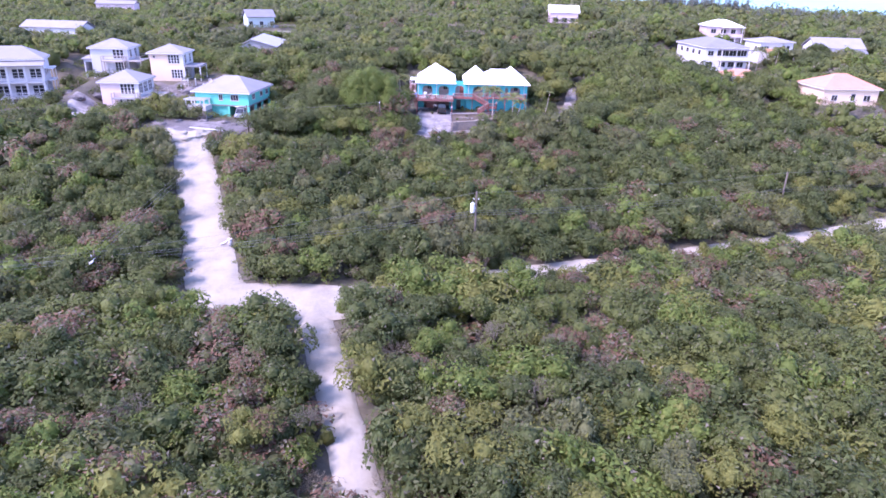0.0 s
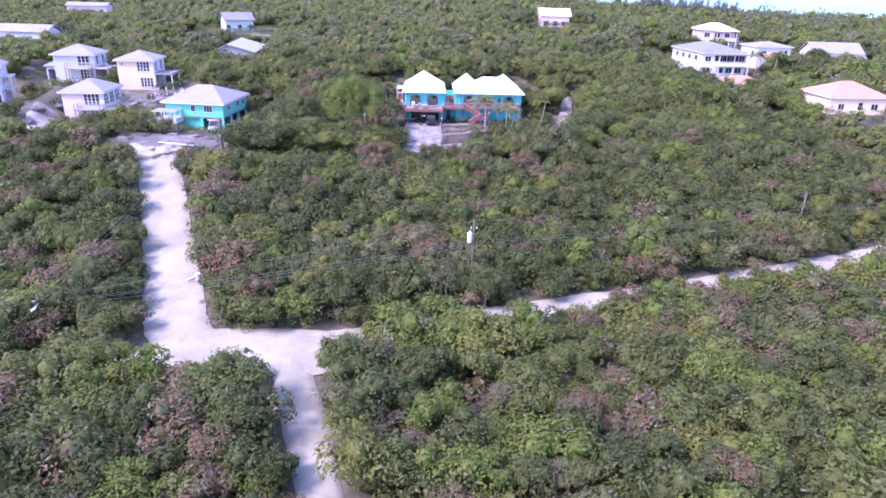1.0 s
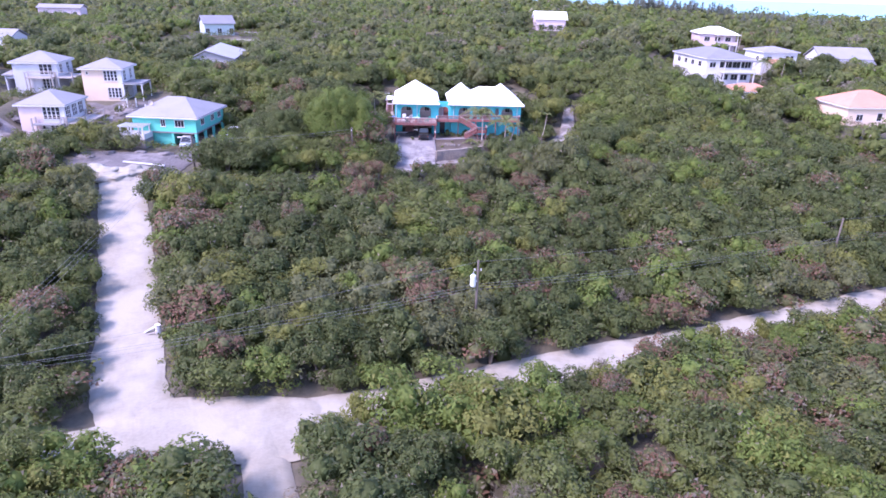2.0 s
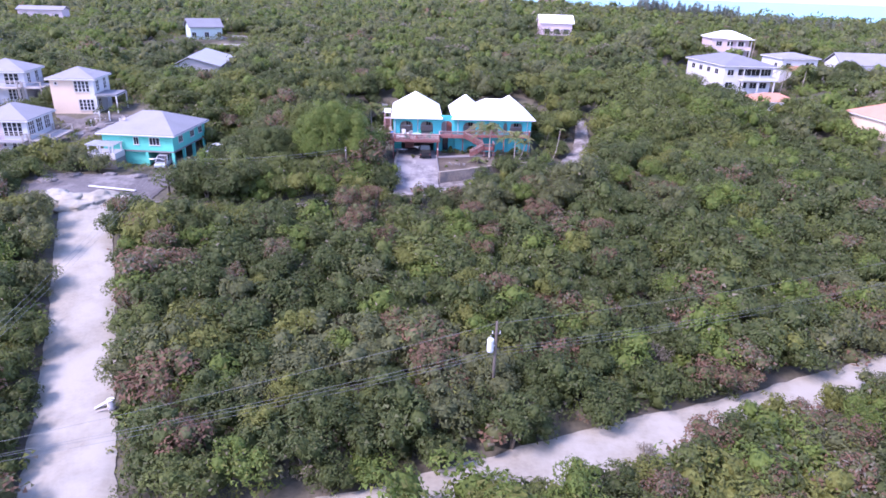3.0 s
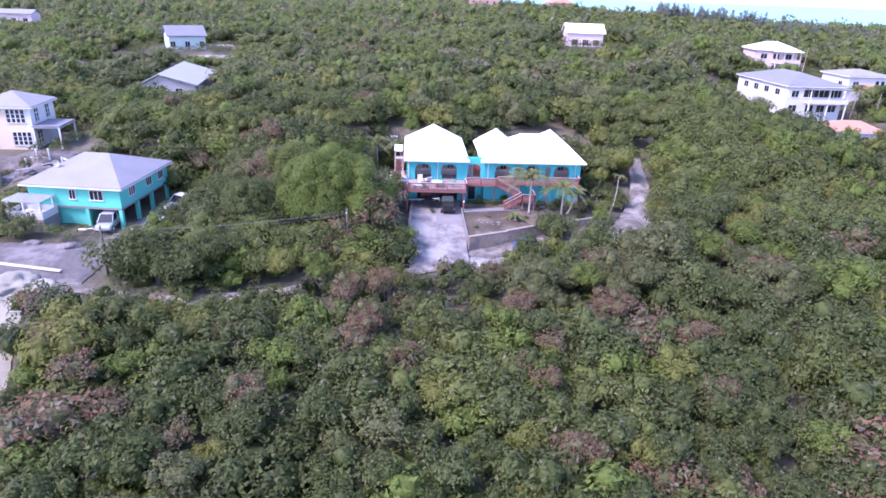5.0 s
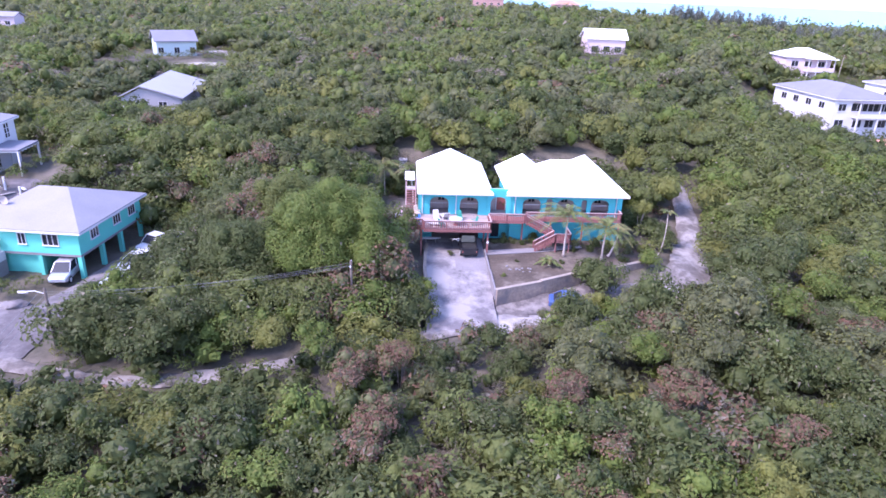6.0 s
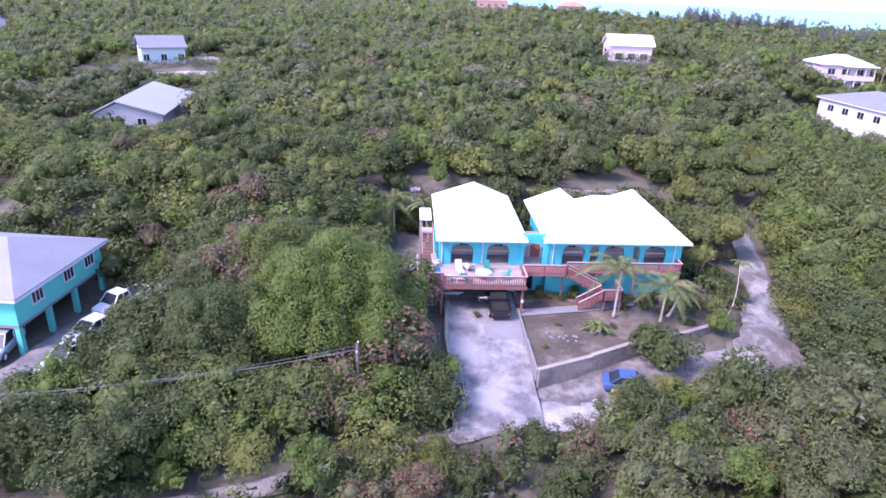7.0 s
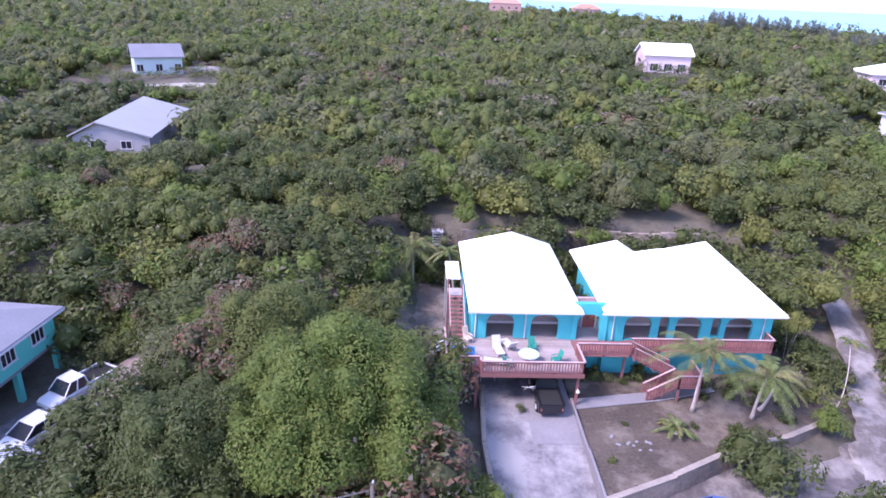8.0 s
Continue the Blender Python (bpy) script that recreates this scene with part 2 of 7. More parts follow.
# level terraces: x, y, half width, half depth, blend, height
TERRACES = [
    (7.5, 143.5, 15.5, 11.0, 6.0, 6.8),
    (-41.5, 133.5, 8.0, 8.0, 7.0, 6.3),
    (-61.0, 153.5, 6.0, 7.0, 6.0, 10.0),
    (-64.5, 134.5, 6.0, 9.0, 5.0, 6.3),
    (-76.5, 156.0, 6.0, 8.0, 6.0, 10.2),
    (-90.0, 141.0, 8.0, 9.0, 6.0, 5.8),
    (-49.0, 190.0, 7.0, 12.0, 8.0, 12.5),
    (-63.0, 236.0, 9.0, 7.0, 9.0, 16.3),
    (41.5, 231.0, 8.0, 6.0, 10.0, 20.3),
    (80.0, 199.0, 13.0, 10.0, 10.0, 10.8),
    (80.0, 184.0, 9.0, 6.0, 9.0, 9.6),
    (90.0, 147.0, 8.0, 8.0, 8.0, 9.0),
    (77.5, 170.0, 6.0, 5.0, 6.0, 8.7),
    (102.0, 236.0, 9.0, 12.0, 8.0, 13.4),
]


def ground(x, y):
    x, y = np.asarray(x, dtype=float), np.asarray(y, dtype=float)
    z = 0
    for step in (-6, -3, 0, 3, 6):
        z = z + 0.2 * np.interp(y + step, [-80, 66, 88, 107, 120, 134, 146, 160, 180, 210, 240, 300, 400], [-0.5, 0.0, 1.2, 4.2, 5.0, 6.8, 9.0, 12.0, 13.2, 15.0, 16.5, 17.5, 17.5])
    far = smooth(130, 200, y)
    z = z - 0.0244 * np.clip(x, -150, 170) + far * 0.035 * np.clip(x, -150, 45) - 1.6 * smooth(20, 48, -x) * (1 - smooth(68, 100, y))
    z = z + 0.5 * np.sin(x * 0.05 + 1.0) * np.sin(y * 0.043) + 4.0 * np.exp(-(((x - 42) / 38) ** 2 + ((y - 232) / 34) ** 2))
    z = z + smooth(300, 600, y) * 6 * np.sin(x * 0.011 + 2) * np.sin(y * 0.008)
    z = z + 4.2 * np.exp(-(((x - 90) / 110) ** 2 + ((y - 410) / 90) ** 2))
    coast = 470 + 7.0 * np.clip(150 - x, 0, 300)
    z = z + (-16 - z) * smooth(0, 190, y - coast)
    for cx, cy, hx, hy, blend, top in TERRACES:
        d = np.hypot(np.maximum(np.abs(x - cx) - hx, 0), np.maximum(np.abs(y - cy) - hy, 0))
        z = z + (top - z) * (1 - smooth(0, blend, d))
    # the driveway ramp, and the lower road below the retaining wall
    d = np.hypot(np.maximum(np.abs(x - 9.0) - 15.0, 0), np.maximum(np.abs(y - 121.2) - 2.5, 0))
    z = z + (5.0 - z) * (1 - smooth(0, 4.5, d))
    return z


def gz(x, y):
    return float(ground(x, y))


# roads: polyline and half width
LANE_SOUTH = [(1.0, 5.0), (-0.6, 20.0), (-4.2, 33.7), (-6.6, 41.5), (-8.9, 49.5), (-11.0, 55.5), (-13.0, 62.5)]
ROAD_CROSS = [(-90.0, 36.0), (-60.0, 47.0), (-40.0, 54.0), (-30.0, 57.5), (-18.0, 61.3), (-7.6, 62.8), (1.2, 65.7), (11.2, 70.0), (28.2, 75.4), (40.0, 80.0), (52.4, 84.0), (80.0, 94.0), (130.0, 112.0)]
ROAD_WEST = [(-21.0, 60.5), (-24.4, 65.0), (-26.5, 70.5), (-30.3, 80.0), (-34.2, 90.0), (-39.0, 101.5), (-42.4, 110.5)]
LANE_HOUSE = [(-38.0, 113.5), (-30.0, 111.2), (-24.0, 111.7), (-18.2, 113.4), (-12.0, 116.0), (-5.6, 118.6), (0.0, 120.6)]
LANE_CAR = [(0.0, 121.0), (4.0, 121.8), (9.0, 122.2), (15.5, 123.6), (22.0, 126.6)]
YARD_TRACK = [(-62.0, 112.5), (-64.5, 117.0), (-69.0, 124.0), (-72.0, 130.0), (-73.5, 137.0)]
LANE_TEAL = [(-38.5, 110.5), (-37.2, 116.0), (-36.0, 124.0), (-33.6, 134.0)]
TRACK_EAST = [(21.5, 125.5), (24.2, 130.0), (26.0, 134.0), (27.8, 138.5), (29.3, 143.3), (30.0, 147.4), (31.5, 154.0)]
ROADS = [(LANE_SOUTH, 1.7), (ROAD_CROSS, 2.2), (ROAD_WEST, 3.0), (LANE_HOUSE, 0.7), (LANE_TEAL, 2.0), (TRACK_EAST, 1.7), ([(-21.0, 61.0), (-15.0, 60.6), (-10.5, 60.8)], 3.6), (LANE_CAR, 1.6), (YARD_TRACK, 1.8)]


def along(line, step):
    """Points, headings and lengths at even steps along a rounded polyline."""
    p = np.array(line, dtype=float)
    for _ in range(3):
        q = np.empty((2 * len(p), 2))
        q[0], q[-1] = p[0], p[-1]
        q[1:-1:2], q[2:-1:2] = 0.75 * p[:-1] + 0.25 * p[1:], 0.25 * p[:-1] + 0.75 * p[1:]
        p = q
    s = np.concatenate([[0], np.cumsum(np.hypot(*np.diff(p, axis=0).T))])
    t = np.arange(0, s[-1], step)
    xy = np.stack([np.interp(t, s, p[:, 0]), np.interp(t, s, p[:, 1])], 1)
    d = np.gradient(xy, axis=0)
    d /= np.linalg.norm(d, axis=1, keepdims=True) + 1e-9
    return xy, d, t


ROAD_PTS = [(along(line, 1.0)[0], half) for line, half in ROADS]


def off_road(x, y):
    """Metres from the nearest road's edge."""
    best = np.full(np.shape(x), 1e9)
    for pts, half in ROAD_PTS:
        for i in range(0, len(pts), 40):
            d = np.sqrt(((np.asarray(x)[..., None] - pts[i:i + 40, 0]) ** 2 + (np.asarray(y)[..., None] - pts[i:i + 40, 1]) ** 2)).min(-1) - half
            best = np.minimum(best, d)
    return best


# ---- ground, roads, sea ----
def grid_axis(lo, hi, step, reach):
    inner = np.arange(lo, hi + 0.01, step)
    out, d, hi_side, lo_side = step, step, [], []
    while out < reach:
        hi_side.append(hi + out)
        lo_side.append(lo - out)
        d *= 1.28
        out += d
    return np.concatenate([lo_side[::-1], inner, hi_side])


gx, gy = grid_axis(-130, 140, 2.0, 3500), grid_axis(-30, 270, 2.0, 3500)
GX, GY = np.meshgrid(gx, gy)
GZ = ground(GX, GY)
near = (np.abs(GX) < 150) & (GY > -40) & (GY < 290)
clear_by = np.full(GX.shape, 9.0)
clear_by[near] = off_road(GX[near], GY[near])
drive = np.hypot(np.maximum(np.abs(GX - 9.0) - 13.5, 0), np.maximum(np.abs(GY - 131.0) - 12.0, 0))
GZ = GZ + smooth(0, 4, clear_by) * 0.06 * np.sin(GX * 1.9) * np.sin(GY * 1.7) - 0.22 * (1 - smooth(0.5, 3.0, np.minimum(clear_by, drive)))
track = np.full(GX.shape, 9.0)
for px, py in ROAD_PTS[5][0]:
    track = np.minimum(track, np.hypot(GX - px, GY - py))
GZ = GZ - 0.45 * (1 - smooth(2.6, 5.0, track))
k = np.arange(len(gx) * len(gy)).reshape(len(gy), len(gx))
ground_ob = new("ground", mesh_object("ground", np.stack([GX, GY, GZ], -1).reshape(-1, 3), np.stack([k[:-1, :-1], k[:-1, 1:], k[1:, 1:], k[1:, :-1]], -1).reshape(-1, 4), [SOIL], smooth=True))
tagged(ground_ob, "rocky brown soil with leaf litter under the scrub", "ground", kind="structure")

SEA = bpy.data.materials.new("turquoise_sea")
SEA.use_nodes = True
sb = SEA.node_tree.nodes["Principled BSDF"]
sb.inputs["Base Color"].default_value, sb.inputs["Roughness"].default_value = (0.20, 0.40, 0.45, 1), 0.6
wave = SEA.node_tree.nodes.new("ShaderNodeTexNoise")
wave.inputs["Scale"].default_value = 0.4
wbump = SEA.node_tree.nodes.new("ShaderNodeBump")
wbump.inputs["Strength"].default_value, wbump.inputs["Distance"].default_value = 0.5, 0.3
SEA.node_tree.links.new(wave.outputs["Fac"], wbump.inputs["Height"])
SEA.node_tree.links.new(wbump.outputs["Normal"], sb.inputs["Normal"])
sea = new("water", mesh_object("water", [(-4500, 380, -10), (4500, 380, -10), (4500, 4700, -10), (-4500, 4700, -10)], [(0, 1, 2, 3)], [SEA]))
tagged(sea, "bright turquoise shallow sea beyond the wooded coast", "sea", kind="structure")


def road(name, line, half, mat, label, lift=0.07, ragged=0.35, ruts=0.06, end=None):
    xy, d, t = along(line, 0.8)
    side = np.stack([-d[:, 1], d[:, 0]], 1)
    cols = np.linspace(-1, 1, 11)
    rows = []
    for i in range(len(xy)):
        w = half + ((end or half) - half) * (t[i] / t[-1]) ** 0.7 + ragged * (noise.noise(Vector((t[i] * 0.35, half, 0))) + 0.5 * noise.noise(Vector((t[i] * 1.3, half, 7))))
        for c in cols:
            x, y = xy[i] + side[i] * c * w
            crown = lift * (1 - abs(c) ** 4 * 1.9)
            rut = ruts * (math.exp(-((abs(c) - 0.45) / 0.15) ** 2))
            rows.append((x, y, gz(x, y) + crown - rut * 0.5 + 0.02 * noise.noise(Vector((x * 0.9, y * 0.9, 3)))))
    n = len(cols)
    k = np.arange(len(rows)).reshape(-1, n)
    ob = new(name, mesh_object(name, rows, np.stack([k[:-1, :-1], k[:-1, 1:], k[1:, 1:], k[1:, :-1]], -1).reshape(-1, 4), [mat], smooth=True))
    return tagged(ob, label, "road", kind="structure")


def patch(name, cx, cy, rx, ry, mat, label, rot=0.0, lift=0.05, category="ground", rough=0.12):
    """An uneven-edged spread of material lying on the ground."""
    rows, faces, n, rings = [], [], 48, 12
    for r in range(rings + 1):
        for j in range(n):
            a = 2 * math.pi * j / n
            q = r / rings * (1 + rough * noise.noise(Vector((math.cos(a) * 2.5 + cx, math.sin(a) * 2.5 + cy, 1))))
            sq = (abs(math.cos(a)) ** 4 + abs(math.sin(a)) ** 4) ** -0.25
            u, v = q * sq * rx * math.cos(a), q * sq * ry * math.sin(a)
            x, y = cx + u * math.cos(rot) - v * math.sin(rot), cy + u * math.sin(rot) + v * math.cos(rot)
            rows.append((x, y, gz(x, y) + lift * (1 if r < rings else -0.6) + 0.03 * noise.noise(Vector((x, y, 5)))))
    for r in range(rings):
        for j in range(n):
            faces.append((r * n + j, (r + 1) * n + j, (r + 1) * n + (j + 1) % n, r * n + (j + 1) % n))
    ob = new(name, mesh_object(name, rows, faces, [mat], smooth=True))
    return tagged(ob, label, category, kind="structure")


road("road_cross", ROAD_CROSS, 2.3, ROAD, "white crushed limestone road through the scrub", 0.09)
road("road_west", ROAD_WEST, 3.0, ROAD, "wide white crushed limestone road running uphill", 0.12)
road("road_south", LANE_SOUTH, 1.65, ROAD, "narrow white limestone lane with wheel ruts", 0.18, 0.2)
road("road_house", LANE_HOUSE, 0.8, WASHOUT, "pale grey marl lane past the driveway", 0.10)
road("road_car", LANE_CAR, 1.9, ROCKROAD, "pale grey marl lane below the retaining wall", 0.12)
road("yard_track", YARD_TRACK, 1.9, ROCKROAD, "pale rubbly track beside the pink house", 0.14, 0.6)
road("road_teal", LANE_TEAL, 1.9, MARL, "dusty grey lane up to the teal house", 0.13)
road("track_east", TRACK_EAST, 3.0, WASHOUT, "steep washed-out rock track beside the house", 0.14, 0.5, 0.22, end=0.8)
patch("junction", -15.2, 60.9, 7.6, 4.1, ROAD, "white limestone road junction", lift=0.14, rot=0.05)
patch("marl_yard", -44.5, 117.5, 8.5, 4.5, MARL, "grey bulldozed marl with rubble", lift=0.10)
patch("track_foot", 24.2, 128.6, 3.3, 2.6, WASHOUT, "pale marl washed out at the foot of the track", lift=0.13, rough=0.2)
patch("back_yard", 7.0, 154.6, 13.5, 2.6, BANK, "bare brown yard strip behind the house", lift=0.12, rough=0.25)
patch("rubble_yard", -58.0, 143.6, 9.5, 4.2, MARL, "grey rubble terrace below the cream house", lift=0.14, rough=0.3)
patch("bare_bank", -8.8, 146.0, 2.9, 9.5, BANK, "bare reddish brown bank with dry litter beside the house", rot=-0.06, lift=0.12, rough=0.3)


# ---- vegetation ----
rng = np.random.default_rng(7)


def unit(n):
    v = rng.normal(size=(n, 3))
    return v / np.linalg.norm(v, axis=1, keepdims=True)


def lobes(count, flat):
    """Centres and radii of the clumps that make up an uneven crown of radius about 1."""
    c, r = [(0, 0, 0.25)], [0.56]
    lean = rng.uniform(0, 2 * math.pi)
    for i in range(count):
        a, d = rng.uniform(0, 2 * math.pi), math.sqrt(rng.uniform(0.05, 0.75))
        top = 0.78 * math.sqrt(1 - d * d * 0.9) * (1 + 0.22 * math.cos(a - lean))
        c.append((d * math.cos(a), d * math.sin(a), (top * rng.uniform(0.55, 1.12) - 0.05) * flat))
        r.append(rng.uniform(0.17, 0.36))
    return np.array(c), np.array(r)


def leaves_on(c, r, count, size, low=-0.35, slim=0.55, toss=0.5):
    """Leaf sprays scattered over the outside of the clumps, each a small pointed blade."""
    pts, nrm = [], []
    w = r ** 2 / (r ** 2).sum()
    for ci, ri, wi in zip(c, r, w):
        n = max(6, int(count * wi * 5))
        d = unit(n)
        d = d[d[:, 2] > low]
        p = ci + d * (ri * rng.uniform(0.80, 1.22, (len(d), 1)))
        inside = np.zeros(len(p), bool)
        for cj, rj in zip(c, r):
            inside |= np.linalg.norm(p - cj, axis=1) < rj * 0.76
        pts.append(p[~inside])
        nrm.append(d[~inside])
    p, n = np.vstack(pts), np.vstack(nrm)
    pick = rng.permutation(len(p))[:count]
    p, n = p[pick], n[pick]
    n = n * 0.8 + unit(len(n)) * toss + np.array([0, 0, 0.35])
    n /= np.linalg.norm(n, axis=1, keepdims=True)
    u = np.cross(n, unit(len(n)))
    u /= np.linalg.norm(u, axis=1, keepdims=True) + 1e-9
    v = np.cross(n, u)
    s = size * rng.uniform(0.6, 1.45, (len(p), 1))
    return np.stack([p - u * s * 0.8 - v * s * slim, p - u * s * 0.8 + v * s * slim, p + u * s * 1.2 + n * s * 0.2], 1).reshape(-1, 3)


def hull_on(c, r, sub=1):
    """A dark lumpy core of twigs inside the leaves."""
    verts, faces = [], []
    bm = bmesh.new()
    bmesh.ops.create_icosphere(bm, subdivisions=sub, radius=1)
    bv = np.array([v.co[:] for v in bm.verts])
    bf = np.array([[v.index for v in f.verts] for f in bm.faces])
    bm.free()
    for ci, ri in zip(c, r):
        faces.append(bf + sum(len(q) for q in verts))
        verts.append(ci + bv * ri * 0.84 * (1 + 0.14 * rng.normal(size=(len(bv), 1))))
    return np.vstack(verts), np.vstack(faces)


def library(variants, leaves, size, clumps, flat=1.0, low=-0.35, sub=1, few=None, slim=0.55, calm=False):
    lib = []
    for _ in range(variants):
        c, r = lobes(clumps, flat)
        q = leaves_on(c, r, leaves, size, low, slim, 0.25 if calm else 0.5)
        keep = np.argsort(-r)[:few] if few else slice(None)
        lib.append((q, hull_on(c[keep], r[keep], sub)))
    return lib


NEAR_LIB = library(12, 980, 0.057, 22, few=4, slim=0.62)


def twigs():
    """A leafless bush: limbs that fork three times, as thin tapering blades."""
    blades, ends = [], [(np.array([0, 0, -0.3]), np.array([0, 0, 1.0]), 0.42, 0.035)]
    for level, fork in enumerate((9, 4, 4, 3)):
        grown = []
        for p, d, ln, w in ends:
            for _ in range(fork):
                e = d + unit(1)[0] * (0.95 if level else 0.8)
                e[2] = max(e[2], -0.1)
                e /= np.linalg.norm(e)
                q = p + e * ln * rng.uniform(0.7, 1.2)
                s = np.cross(e, unit(1)[0])
                s *= w / (np.linalg.norm(s) + 1e-9)
                blades += [p - s, p + s, q]
                grown.append((q, e, ln * 0.72, w * 0.62))
        ends = grown
    return np.array(blades)


def bare(variants):
    lib = []
    for _ in range(variants):
        c, r = lobes(5, 1.0)
        lib.append((twigs(), hull_on(c[:2] * 0.6 - np.array([0, 0, 0.25]), r[:2] * 0.5, 1)))
    return lib


TWIG_LIB = bare(6)
MID_LIB = library(12, 760, 0.058, 19, few=3, slim=0.66)
FAR_LIB = library(10, 205, 0.076, 14, few=4, low=-0.1, slim=0.75, calm=True)
LOW_LIB = library(9, 170, 0.085, 9, few=2, low=-0.1, slim=0.6)
FILL_LIB = library(7, 110, 0.10, 8, few=2, low=0.0, slim=0.6)
LANE_LIB = library(10, 1650, 0.045, 24, few=5, slim=0.62)
COAST_LIB = library(9, 105, 0.09, 11, few=3, low=0.0, slim=0.75, calm=True)
WOOD_LIB = library(8, 56, 0.085, 7, few=2, low=0.0, slim=0.75, calm=True)


def tree_lobes(count):
    """A broad domed crown knobbed with many small clumps."""
    c, r = [(0, 0, 0.25)], [0.66]
    for i in range(count):
        d = unit(1)[0]
        d[2] = abs(d[2]) * 1.1 - 0.15
        k = rng.uniform(0.62, 0.92)
        c.append((d[0] * k, d[1] * k, 0.25 + d[2] * k * 0.85))
        r.append(rng.uniform(0.10, 0.22))
    return np.array(c), np.array(r)


TREE_LIB = []
for _ in range(3):
    tc, tr = tree_lobes(85)
    TREE_LIB.append((leaves_on(tc, np.maximum(tr, 0.09), 21000, 0.0185, slim=0.62), hull_on(tc[:40], tr[:40], 1)))


grand_c, grand_r = tree_lobes(130)
GRAND_LIB = [(leaves_on(grand_c, np.maximum(grand_r * 0.9, 0.07), 50000, 0.0125, slim=0.62), hull_on(grand_c[:60], grand_r[:60], 1))]


def free_of(x, y, margin):
    """Where scrub may grow: off the roads, yards, buildings and lawns."""
    ok = off_road(x, y) > margin
    for x0, x1, y0, y1 in CLEARED:
        ok &= ~((x > x0 - margin) & (x < x1 + margin) & (y > y0 - margin) & (y < y1 + margin))
    return ok


CLEARED = [
    (-6.8, 20.8, 125.2, 153.5), (-4.4, 4.0, 118.5, 126.0), (3.0, 14.5, 120.4, 126.5), (-11.0, -5.0, 136.0, 154.5), (20.5, 27.0, 124.5, 134.0), (20.8, 26.0, 134.0, 142.0),
    (-49.5, -31.0, 122.5, 140.0), (-66.0, -49.0, 140.0, 160.0), (-74.0, -53.0, 123.0, 143.0), (-86.0, -69.0, 143.0, 164.0), (-100.0, -78.0, 128.0, 152.0),
    (-57.0, -42.5, 178.0, 203.0), (-72.0, -47.0, 218.5, 242.0), (33.0, 50.0, 218.0, 235.0), (66.0, 94.0, 172.0, 209.0), (92.0, 114.0, 214.0, 255.0),
    (88.0, 108.0, 196.0, 212.0), (69.0, 86.0, 159.0, 177.0), (82.0, 99.0, 137.5, 156.0), (112.0, 130.0, 200.0, 214.0), (-130.0, -100.0, 188.0, 211.0),
    (-53.0, -34.0, 109.5, 122.0), (-38.0, -33.3, 109.5, 127.0), (-28.0, -8.0, 58.4, 64.0), (-14.5, -9.0, 53.5, 58.0), (-32.5, -26.0, 129.5, 140.0), (-82.0, -64.0, 118.0, 143.0), (-146.0, -124.0, 278.0, 298.0),
]


def scatter(x0, x1, y0, y1, gap, margin, outer=False):
    """Jittered places on a grid of the given gap, kept where scrub may grow and where the valley can be looked into."""
    nx, ny = int((x1 - x0) / gap), int((y1 - y0) / gap)
    i, j = np.meshgrid(np.arange(nx), np.arange(ny))
    x = x0 + (i + 0.5 * (j % 2) + rng.uniform(-0.42, 0.42, i.shape)) * gap
    y = y0 + (j + rng.uniform(-0.42, 0.42, i.shape)) * gap
    x, y = x.ravel(), y.ravel()
    keep = (np.abs(x) < 0.74 * np.maximum(y, 0) + 10) != outer
    x, y = x[keep], y[keep]
    keep = free_of(x, y, margin)
    return x[keep], y[keep]


def species_haze_shade(x, y):
    """Which shrub grows where: drifts of one kind, with strays. Haze and shade tint the choice."""
    out = np.zeros(len(x), int)
    for i in range(len(x)):
        a = noise.noise(Vector((x[i] * 0.055, y[i] * 0.055, 0.3))) + 0.6 * noise.noise(Vector((x[i] * 0.2, y[i] * 0.2, 4.0)))
        b = noise.noise(Vector((x[i] * 0.05 + 9, y[i] * 0.05, 8.3)))
        u = rng.uniform()
        # Haze put into leaf colour: darker kinds near, lighter ones far.
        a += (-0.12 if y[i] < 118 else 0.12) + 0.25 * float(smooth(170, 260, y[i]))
        # Shaded face of the lane scrub put into colour as darker leaf kinds.
        if -34 < x[i] < -4 and 111 < y[i] < 126:
            a -= 0.25
        k = 0 if a > 0.12 else (1 if a > -0.42 else 3)
        if math.hypot((x[i] + 1.0) / 9.0, (y[i] - 60.0) / 4.5) < 1 and u < 0.7:
            k = 6 if u < 0.42 else 2
        elif b > 0.02 and y[i] < 150 and u < 0.20:
            k = 4 if u < 0.16 else 5
        elif y[i] < 66 and u < 0.14:
            k = 5 if u < 0.05 else 4
        elif u < 0.018:
            k = 4
        elif u < 0.026:
            k = 5
        elif u > 0.93:
            k = 2
        elif u > 0.78:
            k = 6
        # Distant haze again: extra olive-grey leaves beyond y 170.
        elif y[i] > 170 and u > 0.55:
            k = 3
        out[i] = k
    return out


